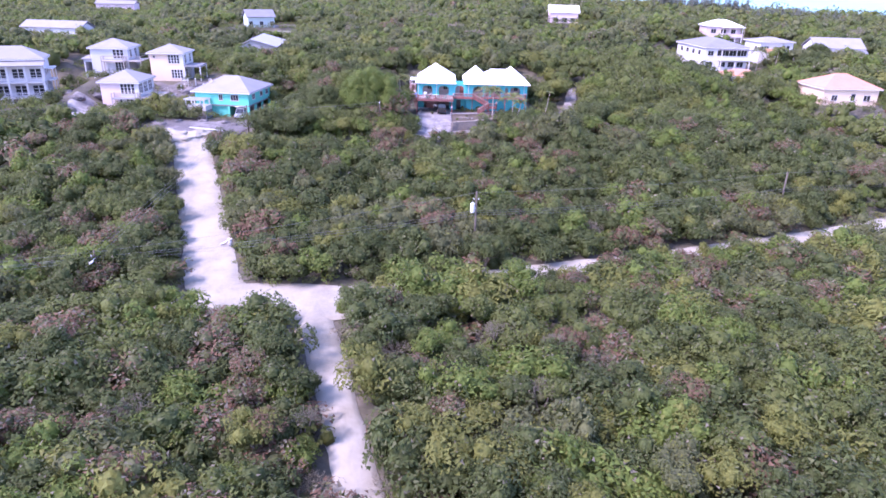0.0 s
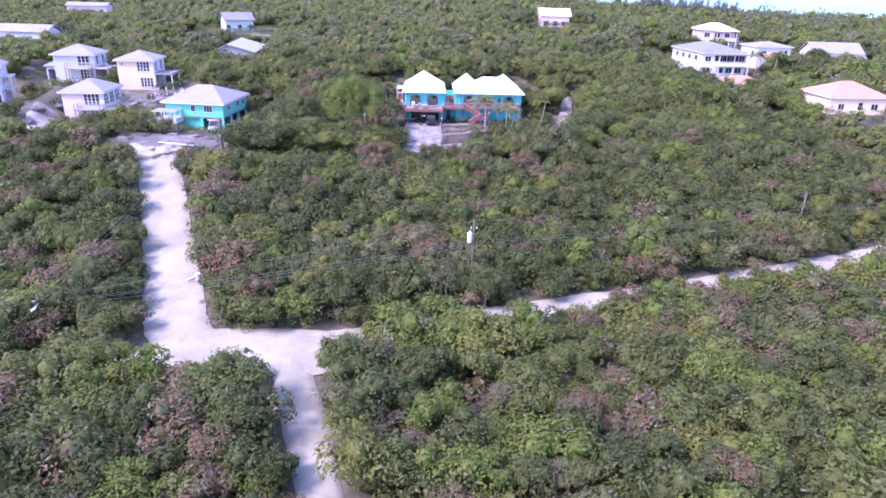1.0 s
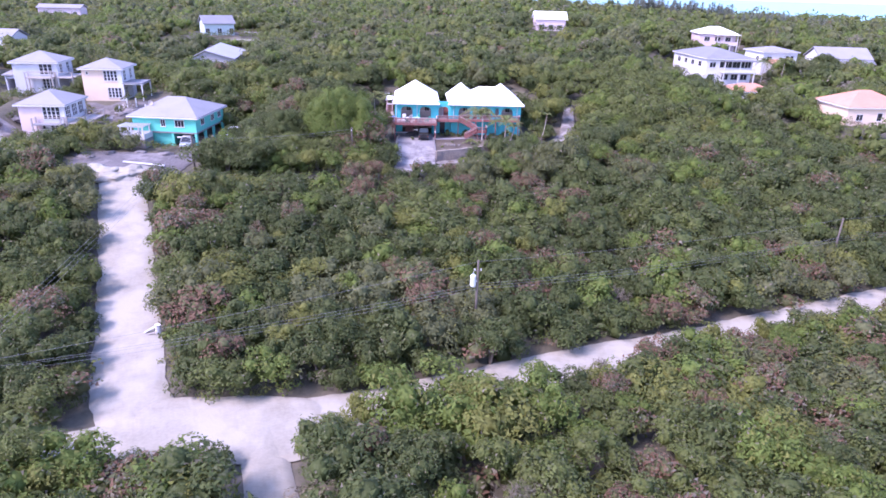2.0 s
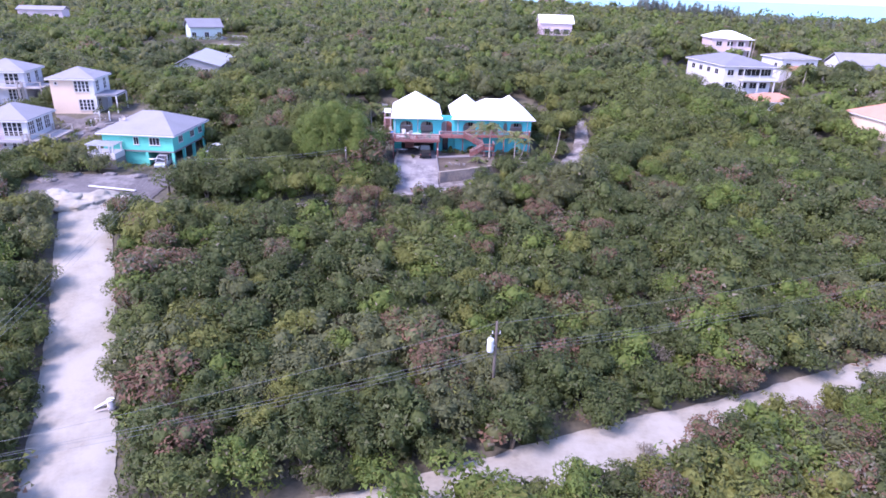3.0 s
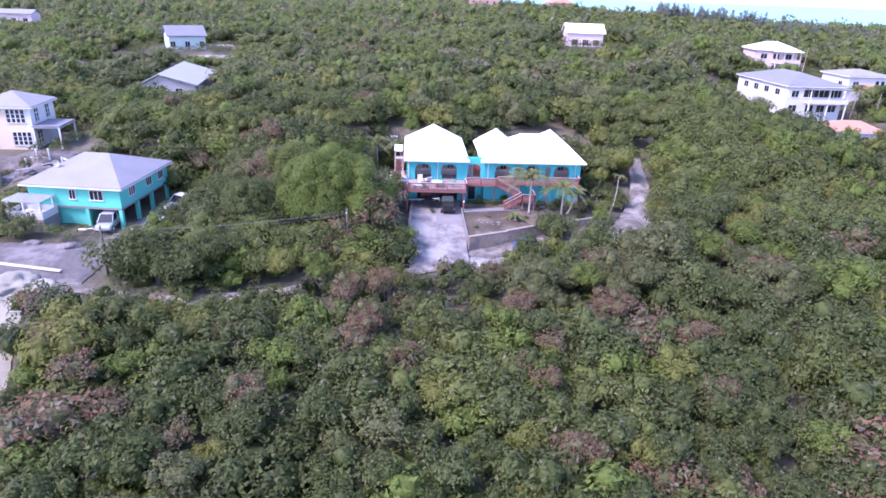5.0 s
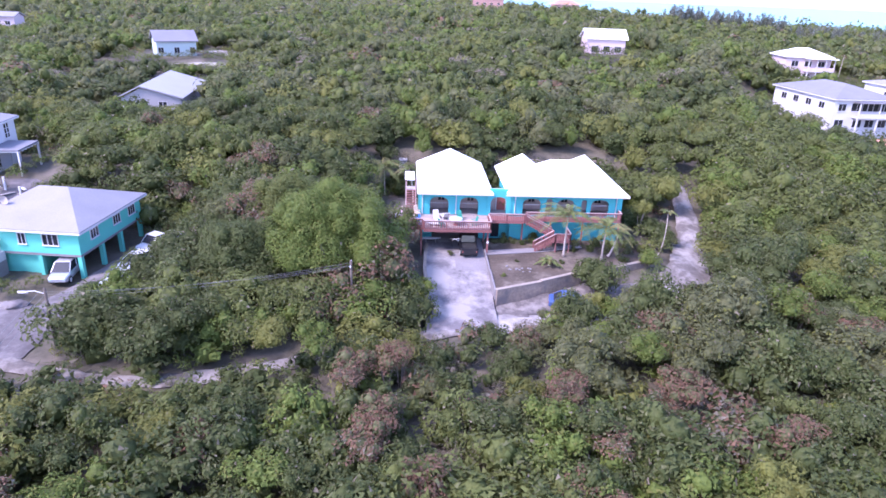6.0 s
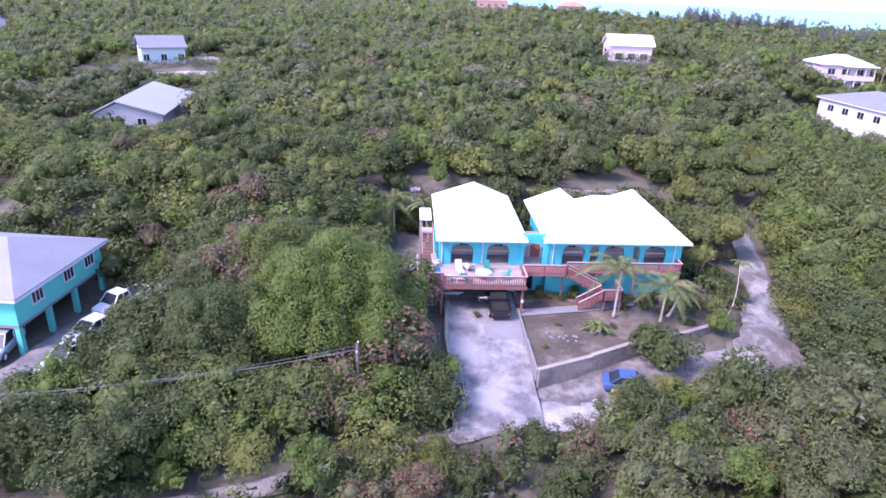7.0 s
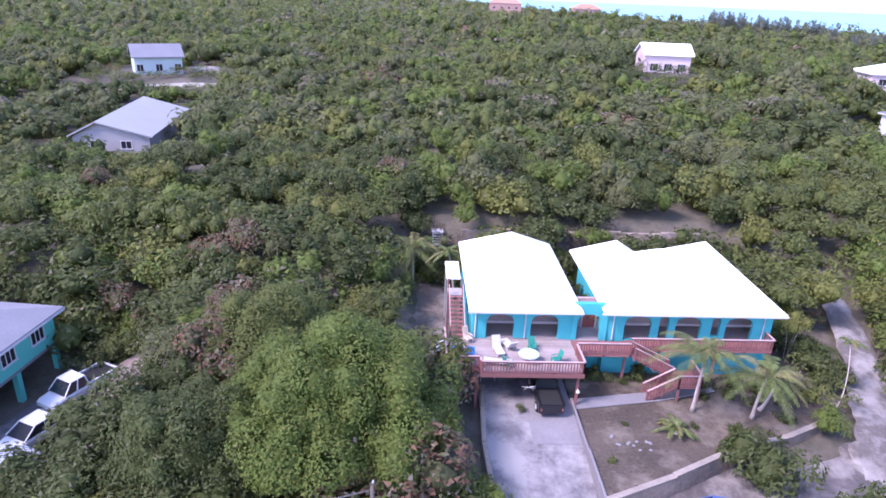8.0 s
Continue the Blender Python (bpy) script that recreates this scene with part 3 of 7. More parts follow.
def thicket(name, x, y, radius, height, lib, label, kinds=None, inner=True):
    """One mesh of many shrubs: leaves and inner twigs."""
    kinds = species_haze_shade(x, y) if kinds is None else kinds
    base = ground(x, y)
    qv, qk, hv, hf, hk, count = [], [], [], [], [], 0
    for i in range(len(x)):
        pick = TWIG_LIB if kinds[i] == 5 and (lib is NEAR_LIB or lib is MID_LIB or lib is LANE_LIB) else lib
        q, (h, f) = pick[rng.integers(len(pick))]
        a, r = rng.uniform(0, 2 * math.pi), radius[i]
        sx, sy, sz = rng.uniform(0.82, 1.2), rng.uniform(0.82, 1.2), rng.uniform(0.85, 1.25)
        m = (np.array([[math.cos(a), -math.sin(a), 0], [math.sin(a), math.cos(a), 0], [0, 0, 1]]) @ np.diag([sx, sy, sz]) * r).T
        at = np.array([x[i], y[i], base[i] + height[i] - r])
        qv.append(q @ m + at)
        dye = np.full(len(q) // 3, kinds[i])
        if kinds[i] != 5:
            stray = rng.uniform(size=len(dye))
            dye[stray < (0.25 if kinds[i] == 4 else 0.16)] = 3 if kinds[i] in (0, 1, 4) else 2
            dye[stray > (0.80 if kinds[i] == 4 else 0.985)] = 5
        qk.append(dye)
        hv.append(h @ m + at)
        hf.append(f + count)
        hk.append(np.full(len(f), 3 if kinds[i] in (4, 5) else kinds[i]))
        count += len(h)
    v = np.vstack(qv)
    ob = new(name, mesh_object(name, v, np.arange(len(v)).reshape(-1, 3), LEAF, np.concatenate(qk)))
    tagged(ob, label, "shrubs", kind="stuff")
    if not inner:
        return ob
    core = new("inner_foliage", mesh_object("inner_foliage", np.vstack(hv), np.vstack(hf), LEAF, np.concatenate(hk), smooth=True))
    core.parent = ob
    core["kind"] = "stuff"
    return ob


def sizes(x, y, lo, hi, tall):
    n = len(x)
    r = lo + (hi - lo) * rng.uniform(0, 1, n) ** 1.5
    swell = np.array([noise.noise(Vector((x[i] * 0.07, y[i] * 0.07, 2.0))) for i in range(n)])
    return r, tall * rng.uniform(0.75, 1.18, n) * (1 + 0.28 * swell)


# crowns scaled so that their top lies at about 1.0 of the height
x, y = scatter(-62, 84, 24, 112, 2.85, 0.25)
r, h = sizes(x, y, 1.5, 3.5, 3.7)
south = y < np.interp(x, [p[0] for p in ROAD_CROSS], [p[1] for p in ROAD_CROSS])
brink = (off_road(x, y) < 2.4) & (y < 103) & ~(south & ((x < -21) | ((x > -6) & (x < 11))))
r, h = np.where(brink, np.minimum(r, 2.1), r), np.where(brink, np.minimum(h, r * 1.3), h)
h = h * np.where(south, np.where(x < -22, 1.25, np.where(x < -8, 1.05, np.where(x < 11, 1.15, 1.02))), 1.0)
h = np.where(south & (x > 11) & (off_road(x, y) < 12), np.minimum(h, 3.2), h)
single = (np.abs(x - 2.0) < 24) & (y > 66) & (y < 118)
single &= np.cumsum(single) <= 120
thicket("coastal_scrub", x[~single], y[~single], r[~single], h[~single], NEAR_LIB, "dense evergreen coastal scrub with some leafless grey bushes")
SINGLES = (x[single], y[single], r[single], h[single], species_haze_shade(x[single], y[single]))
x, y = scatter(-80, 84, 112, 176, 3.0, 0.35)
keep = np.hypot(x + 13.2, y - 127.6) > 4.5
x, y = x[keep], y[keep]
r, h = sizes(x, y, 1.7, 3.9, 4.3)
h = h * np.where((x < -46) & (y < 152), 0.62, 1.0) * np.where((x > 74) & (y < 142), 0.6, 1.0) * np.where((x > -60) & (x < -38) & (y > 162), 0.66, 1.0)
foot = (np.abs(x) < 8) & (y < 120)
r, h = np.where(foot, np.minimum(r, 1.7), r), np.where(foot, np.minimum(h, 2.1), h)
close = (np.abs(x) < 44) & (y < 141)
thicket("lane_scrub", x[close], y[close], r[close], h[close], LANE_LIB, "dense leafy scrub along the lane below the house")
thicket("hillside_scrub", x[~close], y[~close], r[~close], h[~close], MID_LIB, "dense green coppice climbing the hillside")
x, y = scatter(-240, 240, 60, 280, 4.2, 1.0)
keep = ~((x > -80) & (x < 84) & (y > 111) & (y < 176)) & ~((x > -62) & (x < 84) & (y < 112))
r, h = sizes(x[keep], y[keep], 2.4, 4.6, 4.1)
for x0, x1, y0, y1 in ((32, 51, 200, 228), (84, 118, 196, 244), (58, 100, 160, 190), (-60, -38, 158, 182), (-76, -44, 196, 232)):
    h = h * np.where((x[keep] > x0) & (x[keep] < x1) & (y[keep] > y0) & (y[keep] < y1), 0.6, 1.0)
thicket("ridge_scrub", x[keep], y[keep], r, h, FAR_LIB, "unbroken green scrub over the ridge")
x, y = scatter(-380, 380, 280, 440, 7.5, 1.5)
keep = ground(x, y) > -9.5
r, h = sizes(x[keep], y[keep], 4.4, 7.0, 4.4)
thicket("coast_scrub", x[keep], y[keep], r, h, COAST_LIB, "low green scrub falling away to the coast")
x, y = scatter(-150, 150, -25, 150, 4.5, 0.8, outer=True)
r, h = sizes(x, y, 3.2, 5.0, 3.6)
thicket("valley_scrub", x, y, r, h, FILL_LIB, "dense green scrub over the valley floor")
x, y = scatter(-60, 84, -25, 26, 4.2, 0.8)
r, h = sizes(x, y, 3.0, 4.6, 3.6)
thicket("valley_scrub", x, y, r, h, FILL_LIB, "dense green scrub over the valley floor")
x, y = scatter(-640, 640, 440, 900, 13.0, 1.5)
keep = ground(x, y) > -9.5
r, h = sizes(x[keep], y[keep], 8.0, 11.5, 4.6)
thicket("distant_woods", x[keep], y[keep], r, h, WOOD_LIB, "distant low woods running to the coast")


# lower growth that fills the gaps between the shrubs
x, y = scatter(-62, 84, 26, 146, 2.75, 0.6)
r, h = sizes(x, y, 1.5, 2.3, 2.2)
thicket("undergrowth", x, y, r, h, FILL_LIB, "lower leafy growth between the taller shrubs", np.where(species_haze_shade(x, y) == 5, 1, species_haze_shade(x, y)))
# weeds and small bushes in the yards of the hillside houses
x, y = scatter(-150, 130, 112, 300, 2.3, -40.0)
keep = np.zeros(len(x), bool)
for x0, x1, y0, y1 in CLEARED[5:]:
    keep |= (y > 116) & (x > x0 - 1) & (x < x1 + 1) & (y > y0 - 1) & (y < y1 + 1)
for hx, hy, hr in ((-41.6, 133.9, 8.6), (-60.8, 152.3, 6.5), (-64.3, 136.6, 6.6), (-76.2, 158.0, 7.0), (-90.5, 141.0, 8.5), (-49.8, 185.0, 7.5), (-49.8, 196.0, 7.5), (-62.0, 233.5, 6.5), (41.2, 230.5, 6.5), (80.1, 191.0, 9.5), (80.1, 203.0, 9.5), (102.0, 248.0, 8.5), (100.6, 206.0, 8.0), (78.0, 171.5, 7.0), (90.0, 148.0, 8.5), (121.0, 207.0, 9.0), (-71.0, 127.0, 3.0), (-54.0, 140.0, 4.0), (-36.0, 129.0, 5.5), (-30.5, 132.0, 4.5), (-44.0, 116.0, 5.5)):
    keep &= np.hypot(x - hx, y - hy) > hr
keep &= ~((np.abs(y - 221.5 - 0.25 * (x + 58)) < 3.2) & (x > -74) & (x < -43)) & (np.hypot(x + 55.5, y - 237.0) > 5.5)
keep &= (off_road(x, y) > 1.0) & (rng.uniform(size=len(x)) < 0.93)
x, y = x[keep], y[keep]
r, h = sizes(x, y, 1.0, 1.9, 1.7)
thicket("yard_growth", x, y, r, h, LOW_LIB, "small bushes and weeds in the yards of the hillside houses", np.where(species_haze_shade(x, y) == 5, 3, species_haze_shade(x, y)), inner=False)
# low growth along the road edges
x, y = scatter(-62, 70, 36, 128, 1.7, 0.1)
keep = (off_road(x, y) < 3.4) & (rng.uniform(size=len(x)) < 0.85)
x, y = x[keep], y[keep]
r, h = sizes(x, y, 0.7, 1.35, 1.15)
thicket("verge_growth", x, y, r, h, LOW_LIB, "low weedy growth along the edges of the road", np.where(species_haze_shade(x, y) == 5, 3, species_haze_shade(x, y)), inner=False)


def crown_meshes(lib, mats, limbs=4, reach=0.45):
    out = []
    for q, (hv, hf) in lib:
        sh = Shape()
        for _ in range(limbs):
            a = rng.uniform(0, 6.28)
            p = (reach * math.cos(a), reach * math.sin(a), 0.5)
            sh.tube([(0.04 * math.cos(a), 0.04 * math.sin(a), -0.08), (p[0] * 0.4, p[1] * 0.4, 0.22), p], [0.045, 0.035, 0.015], 5)
        bm = sh.bm
        me = bpy.data.meshes.new("trunk")
        bm.to_mesh(me)
        bm.free()
        me.materials.append(BARK)
        f = np.arange(len(q)).reshape(-1, 3)
        crowns = []
        for k, mat in enumerate(mats):
            if mats is LEAF and k == 5:
                tq, (tv, tf) = TWIG_LIB[rng.integers(len(TWIG_LIB))]
                crowns.append((mesh_object("crown", tq, np.arange(len(tq)).reshape(-1, 3), [mat]), mesh_object("inner_foliage", tv, tf, [LEAF[3]], smooth=True)))
                continue
            dye = (rng.uniform(size=len(f)) < (0.22 if mats is LEAF and k == 4 else 0.10)).astype(int)
            crowns.append((mesh_object("crown", q, f, [mat, LEAF[3] if k in (1, 4) else LEAF[2]], dye), mesh_object("inner_foliage", hv, hf, [LEAF[3] if mats is LEAF and k == 4 else mat], smooth=True)))
        out.append((me, crowns))
    return out


SHRUBS = crown_meshes(NEAR_LIB, LEAF)
BUSHES = crown_meshes(library(6, 330, 0.085, 10, few=3, slim=0.55), LEAF)
TREES = crown_meshes(TREE_LIB, LEAF[:2] + LEAF[6:], 7, 0.6)
GRAND = crown_meshes(GRAND_LIB, LEAF[6:7], 9, 0.6)
KIND_WORDS = ["mid-green leafy shrub in dense scrub", "dark green leafy shrub in dense scrub", "yellow-green leafy shrub in dense scrub", "olive-grey leafy shrub in dense scrub",
              "reddish brown shrub with dying leaves", "half-bare shrub with grey twigs", "fresh bright green shrub in dense scrub"]


def shrub(x, y, r, h, kind, name="shrub", label="", group="shrubs of the slope", lib=None, z=None):
    lib = lib or (SHRUBS if r > 1.25 else BUSHES)
    trunk, crowns = lib[rng.integers(len(lib))]
    m = pose(x, y, gz(x, y) if z is None else z, 0, 0, rng.uniform(0, 360)) @ Matrix.Diagonal((r, r, r * 1.05, 1))
    lift = max(0.0, h - r) / (r * 1.05)
    ob = new(name)
    ob.matrix_basis = m
    tagged(ob, label or KIND_WORDS[kind], "shrub" if name == "shrub" else "tree", group)
    piece("trunk", trunk, ob, Matrix.Diagonal((1, 1, 1 + 2 * lift, 1)))
    crown = piece("crown", crowns[kind][0], ob, Matrix.Translation((0, 0, lift)))
    piece("inner_foliage", crowns[kind][1], crown, Matrix())
    return ob


for sx, sy, sr, sh, sk in zip(*SINGLES):
    shrub(sx, sy, sr, sh, int(sk))
shrub(-13.2, 127.6, 7.0, 9.0, 0, "tree", "large round leafy green tree beside the driveway", "trees by the house", GRAND)
shrub(-21.0, 125.5, 4.6, 6.6, 1, "tree", "dark green spreading tree beside the lane", "trees by the house", TREES)
shrub(-18.5, 135.5, 4.8, 6.6, 0, "tree", "bright green round-headed tree on the slope", "trees by the house", TREES)
shrub(-27.5, 122.5, 2.8, 3.6, 1, "tree", "dark green spreading tree beside the lane", "trees by the house", TREES)
shrub(13.8, 127.2, 3.0, 4.0, 1, "shrub", "dense dark green shrub below the retaining wall", "garden shrubs")
shrub(20.3, 131.5, 1.3, 1.6, 6, "shrub", "small green shrub at the wall's end", "garden shrubs")
shrub(5.2, 137.4, 0.9, 0.8, 1, "shrub", "low dark green shrub against the house", "garden shrubs")
shrub(8.6, 137.5, 1.0, 0.9, 1, "shrub", "low dark green shrub against the house", "garden shrubs")
shrub(15.8, 136.6, 1.1, 1.2, 1, "shrub", "low dark green shrub against the house", "garden shrubs")
for dx, dy, rr in ((103, 186, 3.6), (109, 193, 4.2)):
    shrub(dx, dy, rr, rr * 1.1, 1, "tree", "dark spreading tree near the white house", "trees on the hill", TREES)


# ---- buildings ----
def hip(sh, x0, x1, y0, y1, z, rise, ridge=None, thick=0.22):
    """A hipped roof slab over a rectangle; ridge: x from, x to, y from, y to."""
    if ridge is None:
        w, d = x1 - x0, y1 - y0
        s = min(w, d) / 2
        ridge = (x0 + s, x1 - s, (y0 + y1) / 2, (y0 + y1) / 2) if w >= d else ((x0 + x1) / 2, (x0 + x1) / 2, y0 + s, y1 - s)
    a, b, c, d = ridge
    c0, c1 = (x0, y0, z), (x1, y0, z)
    c2, c3 = (x1, y1, z), (x0, y1, z)
    low = [(p[0], p[1], z - thick) for p in (c0, c1, c2, c3)]
    if (x1 - x0) >= (y1 - y0) or c == d:
        r0, r1 = (a, c, z + rise), (b + 0.01, d, z + rise)
        tops = [(0, 1, 9, 8), (1, 2, 9), (2, 3, 8, 9), (3, 0, 8)]
    else:
        r0, r1 = (a, c, z + rise), (b, d + 0.01, z + rise)
        tops = [(0, 1, 8), (1, 2, 9, 8), (2, 3, 9), (3, 0, 8, 9)]
    return sh.solid([c0, c1, c2, c3, *low, r0, r1], [(7, 6, 5, 4), (0, 4, 5, 1), (1, 5, 6, 2), (2, 6, 7, 3), (3, 7, 4, 0), *tops])


def gable(sh, x0, x1, y0, y1, z, rise, thick=0.2, along_x=True, shift=0.0):
    """A gabled roof of two slabs."""
    if along_x:
        ym = (y0 + y1) / 2
        prof = [(y0, z), (ym, z + rise), (y1, z), (y1, z - thick), (ym, z + rise - thick), (y0, z - thick)]
        vs = [(x, p, q) for x in (x0, x1) for p, q in prof]
    else:
        xm = (x0 + x1) / 2 + shift
        prof = [(x0, z), (xm, z + rise), (x1, z), (x1, z - thick), (xm, z + rise - thick), (x0, z - thick)]
        vs = [(p, y, q) for y in (y0, y1) for p, q in prof]
    return sh.solid(vs, [(0, 1, 7, 6), (1, 2, 8, 7), (2, 3, 9, 8), (3, 4, 10, 9), (4, 5, 11, 10), (5, 0, 6, 11), (0, 5, 4, 1), (1, 4, 3, 2), (6, 7, 10, 11), (7, 8, 9, 10)])


def window(parent, x, z, w, h, side, wall_at, name="window", panes=2, glass=DARK, frame_mat=WHITEPAINT, bar=0.03):
    """A window in a wall: frame proud of the wall, panes set back in it. side: f, b, l or r; x runs along the wall."""
    m = {"f": pose(x, wall_at, z), "b": pose(x, wall_at, z, 0, 0, 180), "l": pose(wall_at, x, z, 0, 0, -90), "r": pose(wall_at, x, z, 0, 0, 90)}[side]
    sh = Shape()
    t = 0.07
    out = [(-w / 2 - t, 0), (w / 2 + t, 0), (w / 2 + t, h + t), (-w / 2 - t, h + t)]
    inn = [(-w / 2, 0.03), (w / 2, 0.03), (w / 2, h), (-w / 2, h)]
    vs = [(u, v, q) for v in (-0.06, 0.05) for ring in (out, inn) for u, q in ring]
    fs = []
    for i in range(4):
        j = (i + 1) % 4
        fs += [(i, j, 4 + j, 4 + i), (8 + j, 8 + i, 12 + i, 12 + j), (i, 8 + i, 8 + j, j), (4 + j, 12 + j, 12 + i, 4 + i)]
    ob = part(name, sh.solid(vs, fs), frame_mat, parent, "white frame")
    ob.matrix_basis = m
    part("sill", Shape().box(-w / 2 - t - 0.04, w / 2 + t + 0.04, -0.12, 0.05, -t, -0.003), frame_mat, ob)
    for i in range(1, panes):
        u = -w / 2 + w * i / panes
        part("mullion", Shape().box(u - bar, u + bar, -0.05, 0.047, 0.031, h - 0.003), frame_mat, ob)
    for i in range(1, 3 if h > 1.6 else 1):
        q = h * i / 3
        part("glazing_bar", Shape().box(-w / 2 + 0.004, w / 2 - 0.004, -0.04, -0.028, q - 0.035, q + 0.035), frame_mat, ob)
    for i in range(panes):
        u, step = -w / 2 + w * i / panes, w / panes
        part("pane", Shape().box(u + bar, u + step - bar, -0.025, 0.045, 0.032, h - 0.004), glass, ob)
    return ob


def walls(sh, x0, x1, y0, y1, z0, z1, t=0.22):
    """Four walls with thickness, butted end to end."""
    return sh.box(x0, x1, y0, y0 + t, z0, z1).box(x0, x1, y1 - t, y1, z0, z1).box(x0, x0 + t, y0 + t, y1 - t, z0, z1).box(x1 - t, x1, y0 + t, y1 - t, z0, z1)


def railing(parent, a, b, z, mat=REDWOOD, cap=WORNWOOD, height=0.95, gap=0.2, z2=None, name="railing", slat=0.08):
    """A rail with posts, balusters and a cap between two points of the plan; z2 for a sloping one."""
    a, b = Vector((*a, z)), Vector((*b, z if z2 is None else z2))
    up = Vector((0, 0, 1))
    n = (b - a).length
    sh = Shape()
    sh.beam(a + up * 0.12, b + up * 0.12, 0.05, 0.09).beam(a + up * (height - 0.1), b + up * (height - 0.1), 0.05, 0.09)
    ob = part(name, sh, mat, parent)
    part("cap", Shape().beam(a + up * height, b + up * height, 0.15, 0.045), cap, ob)
    me = None
    k = max(1, int(n / gap))
    for i in range(k):
        p = a.lerp(b, (i + 0.5) / k)
        if me is None:
            bm = Shape().box(-slat / 2, slat / 2, -0.02, 0.02, 0.07, height - 0.06).bm
            bmesh.ops.recalc_face_normals(bm, faces=bm.faces)
            me = bpy.data.meshes.new("baluster")
            bm.to_mesh(me)
            bm.free()
            me.materials.append(mat)
        piece("baluster", me, ob, pose(*p, 0, 0, math.degrees(math.atan2(b.y - a.y, b.x - a.x))))
    for i in range(int(n / 2.4) + 2):
        p = a.lerp(b, min(1, i / (int(n / 2.4) + 1)))
        part("post", Shape().box(p.x - 0.05, p.x + 0.05, p.y - 0.05, p.y + 0.05, p.z - 0.15, p.z + height + 0.01), mat, ob)
    return ob


def simple_house(x, y, rot, w, d, z0, eave, rise, wall_mat, roof_mat, label, storeys=2, roof="hip", over=0.5, front=(), right=(), left=(), name="house", deep=3.0, shift=0.0):
    """A small house: walls, roof, floor band and windows. front, right, left: windows as (place along the wall, storey, or minus the sill's depth below the eave, width, height, panes)."""
    ob = thing(name, pose(x, y, z0, 0, 0, rot), label, "house", "houses on the hillside")
    top = eave - z0
    part("wall", walls(Shape(), -w / 2, w / 2, -d / 2, d / 2, -deep, top - 0.02), wall_mat, ob)
    part("floor_slab", Shape().box(-w / 2 + 0.3, w / 2 - 0.3, -d / 2 + 0.3, d / 2 - 0.3, -0.1, 0.0), CONCRETE, ob)
    sh = Shape()
    if roof == "hip":
        hip(sh, -w / 2 - over, w / 2 + over, -d / 2 - over, d / 2 + over, top + 0.16, rise)
    else:
        gable(sh, -w / 2 - over, w / 2 + over, -d / 2 - over, d / 2 + over, top + 0.2, rise, along_x=(roof == "gable_x"), shift=shift)
        if roof == "gable_x":
            for s in (-w / 2, w / 2 - 0.2):
                tri = Shape()
                tri.solid([(s + dx, yy, zz) for dx in (0, 0.2) for yy, zz in ((-d / 2, top - 0.02), (d / 2, top - 0.02), (0, top + rise * 0.86))], [(0, 1, 2), (5, 4, 3), (0, 3, 4, 1), (1, 4, 5, 2), (2, 5, 3, 0)])
                part("gable_wall", tri, wall_mat, ob)
        else:
            for s in (-d / 2, d / 2 - 0.2):
                tri = Shape()
                tri.solid([(xx, s + dy, zz) for dy in (0, 0.2) for xx, zz in ((-w / 2, top - 0.02), (w / 2, top - 0.02), (shift, top + rise * 0.86))], [(0, 1, 2), (5, 4, 3), (0, 3, 4, 1), (1, 4, 5, 2), (2, 5, 3, 0)])
                part("gable_wall", tri, wall_mat, ob)
    part("roof", sh, roof_mat, ob)
    fas = Shape()
    o = over + 0.02
    part("fascia", walls(fas, -w / 2 - o, w / 2 + o, -d / 2 - o, d / 2 + o, top - 0.14, top + 0.06, 0.06), WHITEPAINT, ob, "white painted fascia board") if roof == "hip" else None
    sh_h = top / storeys
    for side, wins, at in (("f", front, -d / 2), ("r", right, w / 2), ("l", left, -w / 2)):
        for u, s, ww, hh, panes in wins:
            window(ob, u, s * sh_h + 0.85 if s >= 0 else top + s, ww, hh, side, at, panes=panes, bar=0.03 if s >= 0 else 0.08)
    return ob


